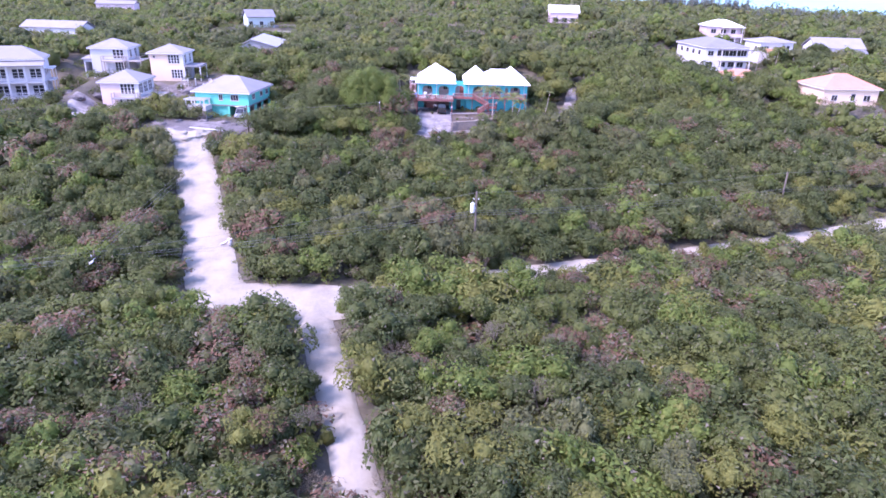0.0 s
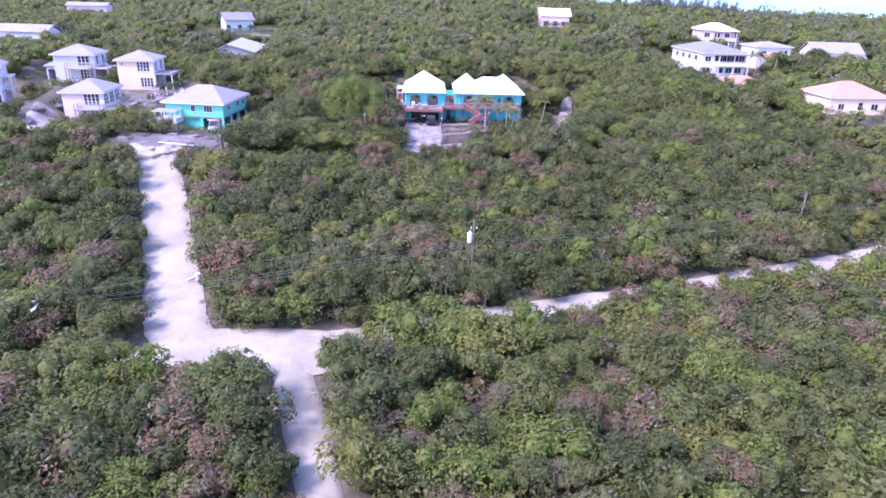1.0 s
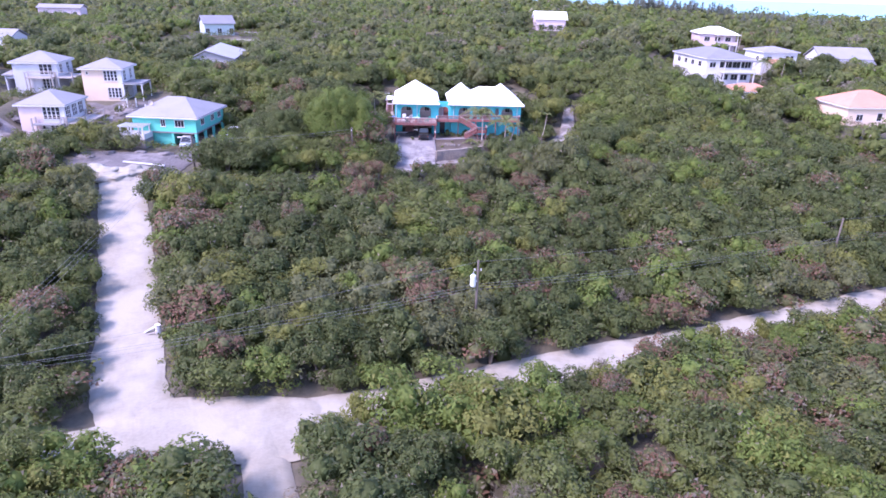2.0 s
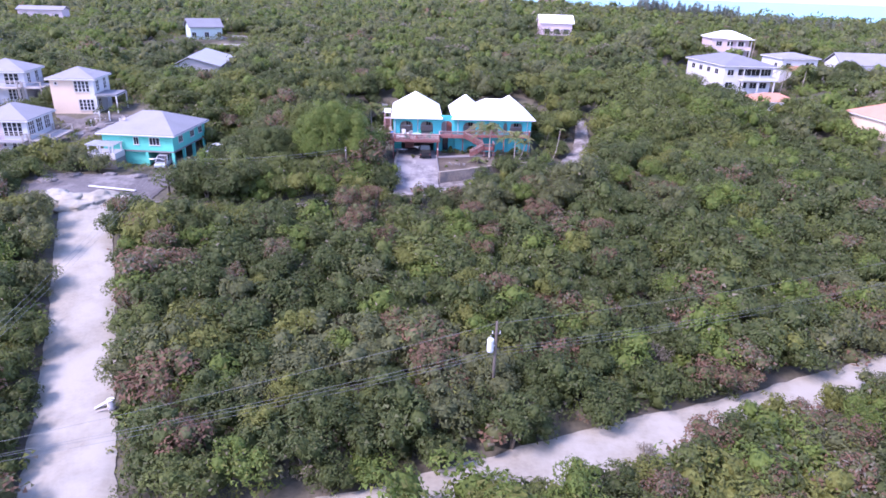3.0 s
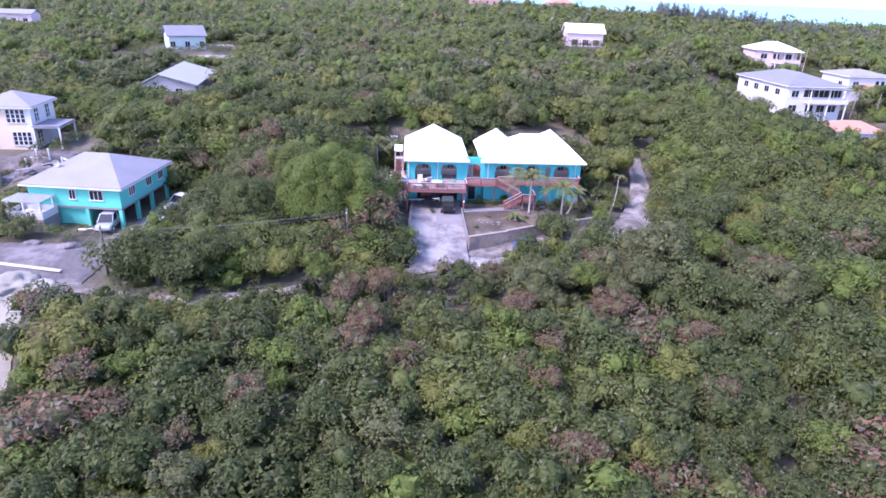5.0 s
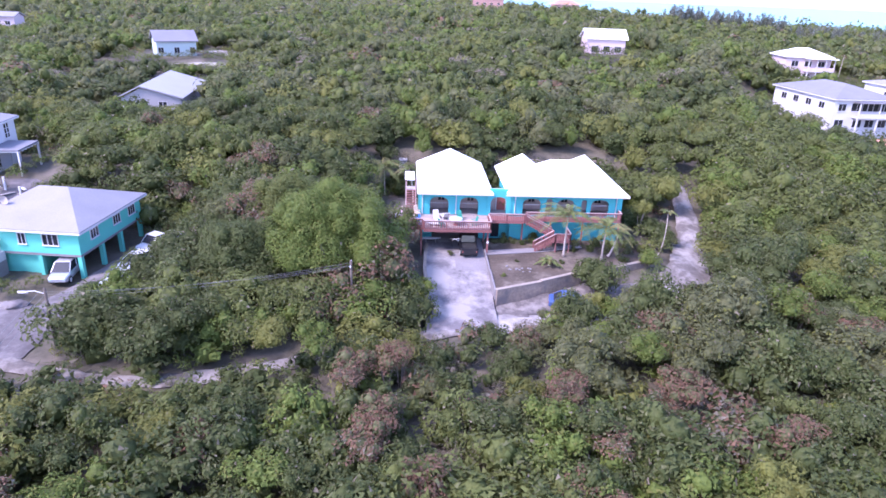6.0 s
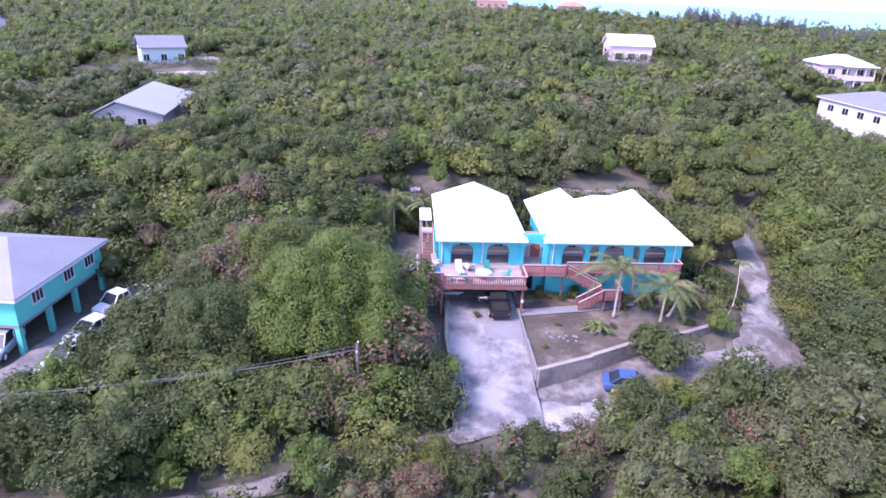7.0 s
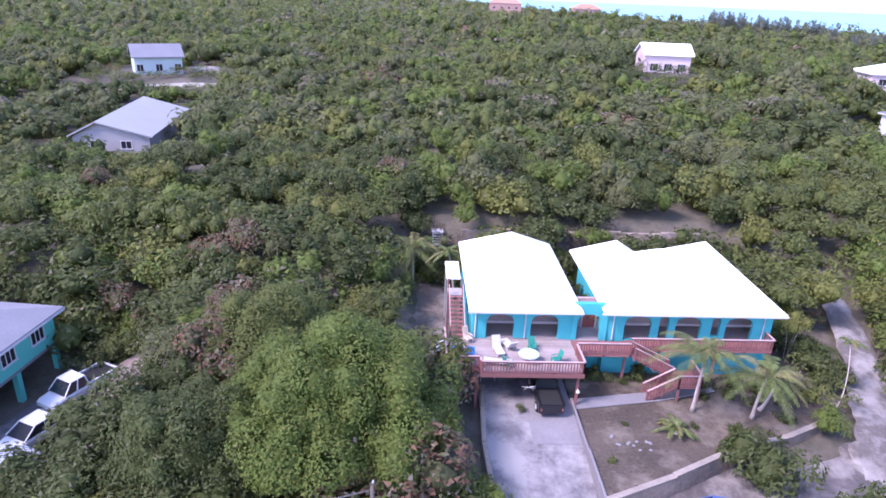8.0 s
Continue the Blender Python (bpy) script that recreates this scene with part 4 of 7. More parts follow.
# teal house on columns
def teal_house():
    ob = thing("house", pose(-41.6, 133.9, 6.3, 0, 0, -6.5), "teal two-storey house on columns with a pale grey hipped roof", "house", "houses on the hillside")
    w, d, top, fl = 10.8, 11.6, 4.75, 2.35
    x0, x1, y0, y1 = -w / 2, w / 2, -d / 2, d / 2
    part("wall", walls(Shape(), x0, x1, y0, y1, fl, top), TEAL, ob, "teal painted upper storey wall")
    part("floor_slab", Shape().box(x0 + 0.02, x1 - 0.02, y0 + 0.02, y1 - 0.02, fl - 0.25, fl - 0.01), CONCRETE, ob)
    part("lower_wall", walls(Shape(), x0 + 0.1, x1 - 4.4, y0 + 0.5, y1 - 0.1, -1.5, fl - 0.26), TEAL, ob)
    for i, yy in enumerate((y0 + 0.2, y0 + 3.8, y0 + 7.3, y1 - 0.2)):
        part("column", Shape().box(x1 - 0.42, x1 - 0.02, yy - 0.2, yy + 0.2, -1.5, fl - 0.26), TEAL, ob)
    part("column", Shape().box(x1 - 4.4, x1 - 4.0, y0 + 0.05, y0 + 0.45, -1.5, fl - 0.26), TEAL, ob)
    part("roof", hip(Shape(), x0 - 0.6, x1 + 0.6, y0 - 0.6, y1 + 0.6, top + 0.15, 2.35, ridge=(-1.6, 1.4, 0, 0)), GREYROOF, ob)
    part("fascia", walls(Shape(), x0 - 0.63, x1 + 0.63, y0 - 0.63, y1 + 0.63, top - 0.13, top + 0.05, 0.05), WHITEPAINT, ob)
    for u, ww in ((2.6, 1.5), (-0.2, 0.7)):
        window(ob, u, fl + 0.85, ww, 1.1, "f", y0, panes=3 if ww > 1 else 2)
    for u in (-3.2, 0.9, 3.9):
        window(ob, u, fl + 0.9, 1.3, 0.95, "r", x1, panes=3)
    # white porch with a pergola in front
    porch = part("porch_floor", Shape().box(-6.4, -2.2, y0 - 2.8, y0 - 0.02, 1.5, 1.75), WHITEPAINT, ob, "white painted pergola porch")
    for u in (-6.2, -4.4, -2.5):
        for v in (y0 - 2.6, y0 - 0.3):
            part("porch_post", Shape().box(u - 0.09, u + 0.09, v - 0.09, v + 0.09, 1.75, 3.5), WHITEPAINT, porch)
    for v in (y0 - 2.6, y0 - 0.3):
        part("porch_beam", Shape().box(-6.5, -2.3, v - 0.06, v + 0.06, 3.38, 3.515), WHITEPAINT, porch)
    for i in range(11):
        part("slat", Shape().box(-6.5 + 0.41 * i, -6.38 + 0.41 * i, y0 - 2.9, y0 - 0.05, 3.52, 3.64), WHITEPAINT, porch)
    part("porch_wall", walls(Shape(), -6.4, -2.2, y0 - 2.8, y0 - 0.02, -1.0, 1.49, 0.15), CONCRETE, ob)
    part("porch_rail", walls(Shape(), -6.4, -2.2, y0 - 2.8, y0 - 0.02, 1.76, 2.35, 0.08), WHITEPAINT, ob)
    dish = part("dish_mast", Shape().tube([(-3.2, -3.0, 5.6), (-3.2, -3.0, 6.5)], [0.04, 0.04], 6), STEEL, ob, "satellite dish on a mast")
    bowl = [[(-3.2 + q * math.cos(a), -3.05 - dep, 6.55 + q * math.sin(a)) for a in (6.2832 * j / 14 for j in range(14))] for q, dep in ((0.1, 0.0), (0.32, 0.06), (0.45, 0.16), (0.43, 0.18), (0.3, 0.09), (0.08, 0.03))]
    part("dish_bowl", Shape().loft(bowl), GREYWOOD, dish)
    return ob


teal_house()
cream = simple_house(-60.8, 152.3, 4, 7.2, 7.4, 10.3, 15.9, 1.6, CREAM, GREYROOF, "cream rendered two-storey house with grey hipped roof", front=[(1.6, -2.15, 2.5, 1.8, 4), (2.0, -5.3, 2.5, 1.8, 4), (-2.6, -1.0, 0.45, 0.45, 1)], right=[(-2, -2.2, 1.2, 1.8, 2), (1.5, -2.2, 1.2, 1.8, 2), (-2, -5.3, 1.4, 1.8, 2)])
part("corner_panel", Shape().box(2.75, 3.62, -3.72, -3.703, -3.0, 5.56).box(3.603, 3.62, -3.703, 3.7, -3.0, 5.56), WHITEPAINT, cream, "white painted corner and side wall")
pink = simple_house(-64.3, 136.6, 3, 7.4, 8.6, 6.6, 11.8, 1.9, PINK, GREYROOF, "pale pink two-storey house with grey hipped roof", front=[(1.6, -2.3, 2.8, 2.0, 4), (1.75, -5.0, 1.4, 1.9, 2), (0.0, -4.0, 0.5, 0.6, 1)], right=[(-3, -2.3, 1.8, 2.0, 3), (-0.4, -2.3, 1.8, 2.0, 3), (2.2, -2.3, 1.8, 2.0, 3), (-2.6, -5.0, 1.6, 1.9, 2), (1.0, -5.0, 1.6, 1.9, 2)])
part("corner_panel", Shape().box(0.1, 3.72, -4.32, -4.303, -2.5, 5.16).box(3.703, 3.72, -4.303, 4.3, -2.5, 5.16), WHITEPAINT, pink, "white painted corner and side wall")
gab = simple_house(-76.2, 158.0, 6, 8.2, 7.8, 10.4, 16.1, 1.8, PALEBLUE, GREYROOF, "pale lilac two-storey house with grey hipped roof", front=[(2.0, -2.2, 2.4, 1.9, 3), (2.3, -4.9, 2.6, 1.8, 4)], right=[(-2, -2.2, 1.2, 1.8, 2), (1.5, -2.2, 1.2, 1.8, 2)])
wing = part("porch_roof", hip(Shape(), -6.6, -3.9, -3.4, 1.2, 3.3, 0.7), GREYROOF, gab)
part("porch_wall", Shape().box(-6.2, -5.95, -3.0, 0.9, -2.0, 3.1).box(-5.95, -4.12, 0.65, 0.9, -2.0, 3.1).box(-4.4, -4.12, -3.0, -2.75, -2.0, 3.1).box(-5.95, -4.41, -3.0, -2.75, 2.5, 3.1), PALEBLUE, gab)
simple_house(-90.5, 141.0, 22, 13.0, 7.5, 7.5, 15.0, 2.3, WHITEPAINT, GREYROOF, "white three-storey house with balconies", storeys=2, front=[(u, s, 2.2, 2.0, 2) for u in (-4.6, -1.5, 1.7, 4.9) for s in (-3.9, -7.3)], right=[(u, s, 1.1, 1.3, 2) for u in (-2.2, 0.2, 2.4) for s in (-3.3, -6.6)])
simple_house(-136.0, 290.0, 6, 15.0, 7.0, 17.0, 20.2, 1.2, PINK, GREYROOF, "long low pinkish house among the scrub", storeys=1, roof="gable_x", front=[(u, 0, 1.4, 1.1, 2) for u in (-5, -1.5, 2, 5.5)])
simple_house(-115.0, 205.0, -4, 18.0, 7.0, 12.6, 16.6, 1.8, WHITEPAINT, GREYROOF, "long low white house with grey roof", storeys=1, roof="gable_x", front=[(u, 0, 1.4, 1.1, 2) for u in (-6, -2, 2, 6)])
simple_house(-49.8, 191.0, 5, 9.6, 20.0, 12.2, 14.6, 1.9, GREYRENDER, PALEROOF, "low pale gabled house with light metal roof", storeys=1, roof="gable_y", shift=-1.6, front=[(-2, 0, 1.3, 1.0, 2), (1.8, 0, 1.3, 1.0, 2)])
simple_house(-62.0, 233.5, 27, 8.8, 7.5, 16.1, 19.5, 2.2, SEABLUE, SLATEROOF, "pale sea-blue gabled cottage with grey roof", storeys=1, roof="gable_x", front=[(-3.5, 0, 1.2, 1.3, 2), (0, 0, 1.2, 1.3, 2), (3.5, 0, 1.2, 1.3, 2)])
simple_house(41.2, 230.5, -3, 9.2, 6.6, 19.8, 23.6, 2.0, PINK, WHITEROOF, "small pale house with white gabled roof", storeys=1, roof="gable_x", front=[(-2.6, 0, 1.5, 1.4, 3), (0.2, 0, 1.5, 1.4, 3), (2.9, 0, 1.5, 1.4, 3)])
big = simple_house(80.1, 197.9, 4, 12.6, 19.0, 10.8, 16.9, 2.0, WHITEPAINT, SLATEROOF, "large white two-storey house with slate-grey hipped roof", front=[(u, 1, 3.4, 1.5, 3) for u in (-1.0, 2.4)] + [(u, 0, 1.8, 1.4, 2) for u in (-4.6, -0.8, 1.8, 4.4)] + [(-4.6, 1, 1.6, 1.3, 2), (5.0, 1, 1.6, 1.5, 2)], left=[(-6, 1, 1.6, 1.2, 2), (-2, 1, 1.6, 1.2, 2), (2, 1, 1.6, 1.2, 2), (6, 1, 1.6, 1.2, 2)])
part("balcony", Shape().box(-2.2, 6.6, -11.2, -9.52, 2.75, 2.95).box(-2.2, 6.6, -11.2, -11.1, 2.95, 3.7).box(6.5, 6.6, -11.1, -9.52, 2.95, 3.7), WHITEPAINT, big, "white walled balcony across the front")
for u in (-2.0, 2.2, 6.35):
    part("balcony_post", Shape().box(u - 0.12, u + 0.12, -11.09, -10.85, -3.0, 2.74).box(u - 0.1, u + 0.1, -11.05, -10.85, 3.71, 5.6), WHITEPAINT, big)
part("veranda_roof", Shape().box(-2.4, 6.9, -11.5, -9.52, 5.61, 5.75), SLATEROOF, big)
pinkhouse = simple_house(102.0, 248.0, -5, 12.0, 9.0, 13.3, 19.8, 2.0, PINK, WHITEROOF, "pink two-storey house with white hipped roof", front=[(u, s, 1.8, 1.4, 2) for u in (-3.5, 0, 3.5) for s in (0, 1)])
villa = simple_house(100.6, 206.0, 5, 10.2, 9.0, 11.1, 17.8, 1.1, WHITEPAINT, GREYROOF, "white two-storey villa with pale roof and a tiled porch", front=[(-3.2, 1, 1.4, 1.3, 2)] + [(u, s, 0.9, 1.5, 1) for u in (2.2, 3.6) for s in (0, 1)], left=[(-2, 1, 1.2, 1.2, 2)])
part("porch_roof", Shape().solid([(-3.6, -6.6, 3.6), (1.2, -6.6, 3.6), (1.2, -4.51, 4.7), (-3.6, -4.51, 4.7), (-3.6, -6.6, 3.75), (1.2, -6.6, 3.75), (1.2, -4.51, 4.85), (-3.6, -4.51, 4.85)], [(3, 2, 1, 0), (4, 5, 6, 7), (0, 1, 5, 4), (1, 2, 6, 5), (2, 3, 7, 6), (3, 0, 4, 7)]), ORANGEROOF, villa, "orange tiled porch roof")
for u in (-3.4, -1.2, 1.0):
    part("porch_post", Shape().box(u - 0.14, u + 0.14, -6.5, -6.22, -2.0, 3.59), WHITEPAINT, villa)
part("balcony", Shape().box(1.4, 5.0, -5.7, -4.51, 3.0, 3.2).box(1.4, 5.0, -5.7, -5.6, 3.2, 4.0), WHITEPAINT, villa)
simple_house(90.0, 148.0, 3, 12.5, 10.0, 9.2, 12.6, 2.6, CREAM, ORANGEROOF, "cream bungalow with orange tiled hip roof", storeys=1, front=[(-3.6, 0, 1.3, 1.2, 2), (0.6, 0, 1.0, 1.5, 1), (3.8, 0, 1.5, 1.2, 2)])
greygable = simple_house(121.0, 207.0, -5, 14.0, 9.0, 12.0, 16.2, 2.8, WHITEPAINT, GREYROOF, "white gabled house with grey roof", storeys=1, roof="gable_x", front=[(u, 0, 1.8, 1.4, 2) for u in (-4, 0, 4)])
simple_house(78.0, 171.5, -8, 9.6, 6.5, 8.8, 11.6, 1.4, WHITEPAINT, ORANGEROOF, "small white cottage with orange roof", storeys=1, front=[(-3, 0, 1.2, 1.1, 2), (1.5, 0, 1.2, 1.1, 2)])


# verandas of two houses on the hill
part("veranda_floor", Shape().box(-1.0, 6.0, -7.0, -4.52, 3.0, 3.2), WHITEPAINT, pinkhouse)
part("veranda_rail", Shape().box(-1.0, 6.0, -7.0, -6.92, 3.201, 4.1).box(5.92, 6.0, -6.92, -4.52, 3.201, 4.1), PINK, pinkhouse)
part("veranda_roof", Shape().box(-1.4, 6.5, -7.4, -5.02, 6.3, 6.45), WHITEROOF, pinkhouse)
for u in (-0.85, 1.4, 3.6, 5.85):
    part("veranda_post", Shape().box(u - 0.13, u + 0.13, -6.91, -6.65, -2.0, 2.99).box(u - 0.1, u + 0.1, -6.9, -6.7, 3.21, 6.29), WHITEPAINT, pinkhouse)
part("veranda_floor", Shape().box(-7.0, 7.0, -6.6, -4.52, 0.3, 0.5), WHITEPAINT, greygable)
part("veranda_roof", Shape().solid([(-7.4, -7.0, 3.2), (7.4, -7.0, 3.2), (7.4, -4.95, 4.0), (-7.4, -4.95, 4.0), (-7.4, -7.0, 3.35), (7.4, -7.0, 3.35), (7.4, -4.95, 4.15), (-7.4, -4.95, 4.15)], [(3, 2, 1, 0), (4, 5, 6, 7), (0, 1, 5, 4), (1, 2, 6, 5), (2, 3, 7, 6), (3, 0, 4, 7)]), SLATEROOF, greygable)
for i in range(8):
    part("veranda_post", Shape().box(-6.95 + i * 1.95, -6.75 + i * 1.95, -6.55, -6.35, 0.501, 3.19), WHITEPAINT, greygable)
simple_house(128.0, 655.0, 4, 22.0, 12.0, 15.0, 23.5, 3.5, BRICKRED, ORANGEROOF, "red-roofed house on the far shore", storeys=2, front=[(u, s, 2.0, 1.6, 2) for u in (-7, -2.4, 2.4, 7) for s in (0, 1)])
simple_house(62.0, 660.0, -6, 26.0, 12.0, 15.0, 25.5, 3.5, BRICKRED, ORANGEROOF, "long red-roofed house on the far shore", storeys=2, front=[(u, s, 2.0, 1.6, 2) for u in (-9, -3, 3, 9) for s in (0, 1)])


# ---- the turquoise house ----
def arch_wall(sh, x0, x1, y, z0, z1, t, holes):
    """A wall along x with arched openings: (centre, width, sill, crown)."""
    at = x0
    for cx, w, s, c in sorted(holes):
        a, b = cx - w / 2, cx + w / 2
        sh.box(at, a, y, y + t, z0, z1)
        if s > z0 + 0.01:
            sh.box(a, b, y, y + t, z0, s)
        n, e = 14, min(0.62, w * 0.46)
        pts = []
        for i in range(n + 1):
            u = -1 + 2 * i / n
            pts.append((cx + u * w / 2, c - e * (1 - math.sqrt(max(0, 1 - abs(u) ** 2.3)))))
        for (p, pz), (q, qz) in zip(pts, pts[1:]):
            sh.solid([(p, y, pz), (q, y, qz), (q, y, z1), (p, y, z1), (p, y + t, pz), (q, y + t, qz), (q, y + t, z1), (p, y + t, z1)],
                     [(0, 1, 2, 3), (7, 6, 5, 4), (0, 4, 5, 1), (1, 5, 6, 2), (2, 6, 7, 3), (3, 7, 4, 0)])
        at = b
    sh.box(at, x1, y, y + t, z0, z1)
    return sh


GZ0, FLOOR, EAVE = 6.8, 9.75, 12.55


def main_house():
    ob = thing("house", pose(0, 0, 0), "turquoise two-storey house with white hipped roofs and arched veranda", "house")
    yf = 138.4
    holes_l = [(-2.15, 2.1, FLOOR, 11.8), (1.25, 2.1, FLOOR, 11.8)]
    part("front_wall", arch_wall(Shape(), -4.3, 3.3, yf, FLOOR, EAVE - 0.02, 0.3, holes_l), TURQ, ob, "turquoise wall with two arches")
    part("entrance_arch", arch_wall(Shape(), 3.3, 6.0, yf - 0.12, FLOOR, 12.85, 0.34, [(4.6, 1.8, FLOOR, 11.95)]), TURQ, ob, "tall turquoise entrance arch")
    holes_r = [(8.45, 2.1, FLOOR, 11.8), (10.45, 0.75, FLOOR, 11.8), (12.35, 2.0, FLOOR, 11.8), (14.5, 0.65, FLOOR + 0.4, 11.75), (16.35, 2.1, FLOOR, 11.8)]
    part("front_wall", arch_wall(Shape(), 6.0, 18.9, yf, FLOOR, EAVE - 0.02, 0.3, holes_r), TURQ, ob, "turquoise wall with arches and slots")
    for xx in (-4.3, 3.05, 6.0, 18.65):
        part("side_wall", Shape().box(xx, xx + 0.25, yf + 0.3, 150.6 if xx < 5 else 148.15, GZ0 - 0.5, EAVE - 0.02), TURQ, ob)
    part("back_wall", Shape().box(-4.05, 3.05, 150.35, 150.6, GZ0 - 0.5, EAVE - 0.02).box(6.25, 18.65, 147.9, 148.15, GZ0 - 0.5, EAVE - 0.02), TURQ, ob)
    part("veranda_wall", Shape().box(-4.05, 3.05, yf + 2.3, yf + 2.5, FLOOR, EAVE).box(6.25, 18.65, yf + 2.3, yf + 2.5, FLOOR, EAVE), DARKROOM, ob, "shaded inner veranda wall")
    part("floor_slab", Shape().box(-4.05, 3.05, yf + 0.3, 150.3, FLOOR - 0.25, FLOOR).box(6.25, 18.65, yf + 0.3, 147.85, FLOOR - 0.25, FLOOR).box(3.3, 6.0, yf + 0.23, 148.0, FLOOR - 0.25, FLOOR), DECKING, ob)
    part("threshold", Shape().box(-4.28, 3.28, yf + 0.01, yf + 0.3, FLOOR - 0.2, FLOOR - 0.006).box(3.32, 5.98, yf - 0.11, yf + 0.22, FLOOR - 0.2, FLOOR - 0.006).box(6.02, 18.88, yf + 0.301, yf + 0.31, FLOOR - 0.2, FLOOR - 0.006), DECKING, ob)
    # lower storey: carport under the deck, blank wall under the balcony
    part("lower_wall", Shape().box(6.0, 18.9, yf, yf + 0.3, GZ0 - 0.6, FLOOR - 0.01), TURQ, ob)
    part("lower_wall", Shape().box(3.3, 6.0, yf + 0.9, yf + 1.1, GZ0 - 0.6, FLOOR - 0.26), TURQ, ob)
    part("carport_pier", Shape().box(-4.3, -2.9, yf, yf + 0.35, GZ0 - 0.6, FLOOR - 0.01), TURQ, ob)
    part("carport_pier", Shape().box(2.5, 3.3, yf, yf + 0.35, GZ0 - 0.6, FLOOR - 0.01), TURQ, ob)
    part("carport_back", Shape().box(-4.05, 3.05, yf + 5.2, yf + 5.4, GZ0 - 0.6, FLOOR - 0.26), DARKROOM, ob)
    # openings
    door = part("door", Shape().box(4.65, 5.65, yf + 1.9, yf + 1.97, FLOOR + 0.01, FLOOR + 2.1), DOORRED, ob, "dull red entrance door")
    part("door_frame", Shape().box(4.55, 4.64, yf + 1.85, yf + 2.0, FLOOR + 0.01, FLOOR + 2.2).box(5.66, 5.75, yf + 1.85, yf + 2.0, FLOOR + 0.01, FLOOR + 2.2).box(4.64, 5.66, yf + 1.85, yf + 2.0, FLOOR + 2.11, FLOOR + 2.2), WHITEPAINT, door)
    part("entrance_wall", Shape().box(3.3, 6.0, yf + 2.02, yf + 2.2, FLOOR, 12.3), DARKROOM, ob)
    low = part("lower_door", Shape().box(4.0, 4.95, yf + 0.82, yf + 0.88, GZ0 + 0.02, GZ0 + 2.1), DARK, ob, "dark lower doorway")
    for u in (-2.15, 1.25, 8.45, 12.35, 16.35):
        window(ob, u + 0.35, FLOOR + 0.95, 0.8, 0.8, "f", yf + 2.27, panes=2, frame_mat=DARKROOM)
        part("veranda_rail", Shape().tube([(u - 1.04, yf + 0.15, FLOOR + 1.3), (u + 1.04, yf + 0.15, FLOOR + 1.3)], [0.028, 0.028], 6), WHITEPAINT, ob, "thin white bar across the arch")
    # roofs
    part("roof", hip(Shape(), -4.65, 3.85, 137.5, 151.2, EAVE, 3.05, ridge=(-0.6, -0.6, 145.9, 146.0), thick=0.15), WHITEROOF, ob, "bright white hipped roof")
    part("roof", hip(Shape(), 8.0, 19.3, 137.5, 148.4, EAVE, 2.2, ridge=(11.6, 15.0, 145.0, 145.0), thick=0.15), WHITEROOF, ob, "bright white hipped roof")
    part("roof", hip(Shape(), 12.8, 19.33, 137.47, 149.9, EAVE + 0.006, 2.8, ridge=(15.8, 15.8, 145.3, 145.4), thick=0.15), WHITEROOF, ob, "bright white hipped roof")
    part("roof", hip(Shape(), 5.45, 11.4, 137.53, 149.8, EAVE + 0.003, 2.85, ridge=(8.1, 8.1, 145.0, 145.1), thick=0.15), WHITEROOF, ob, "bright white hipped roof")
    part("gutter", Shape().box(-4.7, 3.88, 137.37, 137.49, EAVE - 0.2, EAVE - 0.06), WHITEPAINT, ob, "white gutter")
    part("gutter", Shape().box(5.25, 19.38, 137.34, 137.45, EAVE - 0.2, EAVE - 0.06), WHITEPAINT, ob, "white gutter")
    for u in (-0.25, 6.5, 18.2, -4.05):
        part("downpipe", Shape().tube([(u, 137.45, EAVE - 0.2), (u, yf - 0.08, EAVE - 0.5), (u, yf - 0.08, FLOOR + 0.05)], [0.05] * 3, 8), WHITEPAINT, ob, "white downpipe")
    return ob


main_house()


def deck():
    ob = thing("deck", pose(0, 0, 0), "red-brown timber sun deck raised over the carport", "deck")
    for u in (-6.3, -3.2, 0.0, 3.15):
        part("joist", Shape().box(u - 0.05, u + 0.05, 133.6 if u > -4 else 134.25, 138.3, FLOOR - 0.3, FLOOR - 0.07), REDWOOD, ob)
    part("edge_beam", Shape().box(-4.0, 3.3, 133.5, 133.6, FLOOR - 0.34, FLOOR - 0.02), REDWOOD, ob)
    part("edge_beam", Shape().box(-6.4, -4.0, 134.15, 134.25, FLOOR - 0.34, FLOOR - 0.02), REDWOOD, ob)
    for i in range(32):
        y0 = 133.55 + i * 0.15
        part("plank", Shape().box(-6.4 if y0 > 134.2 else -4.0, 3.3, y0, y0 + 0.138, FLOOR - 0.065, FLOOR - 0.02), DECKING, ob)
    railing(ob, (-3.95, 133.6), (3.25, 133.6), FLOOR - 0.05)
    railing(ob, (-6.35, 134.25), (-4.05, 134.25), FLOOR - 0.05)
    railing(ob, (-3.98, 133.7), (-3.98, 134.2), FLOOR - 0.05)
    railing(ob, (-6.35, 134.35), (-6.35, 138.3), FLOOR - 0.05)
    railing(ob, (3.25, 133.6), (3.25, 136.1), FLOOR - 0.05)
    for u in (-4.2, 3.0):
        for v in (133.9, 137.4):
            part("post", Shape().box(u - 0.09, u + 0.09, v - 0.09, v + 0.09, GZ0 - 0.7, FLOOR - 0.31), REDWOOD, ob)
    return ob


deck()


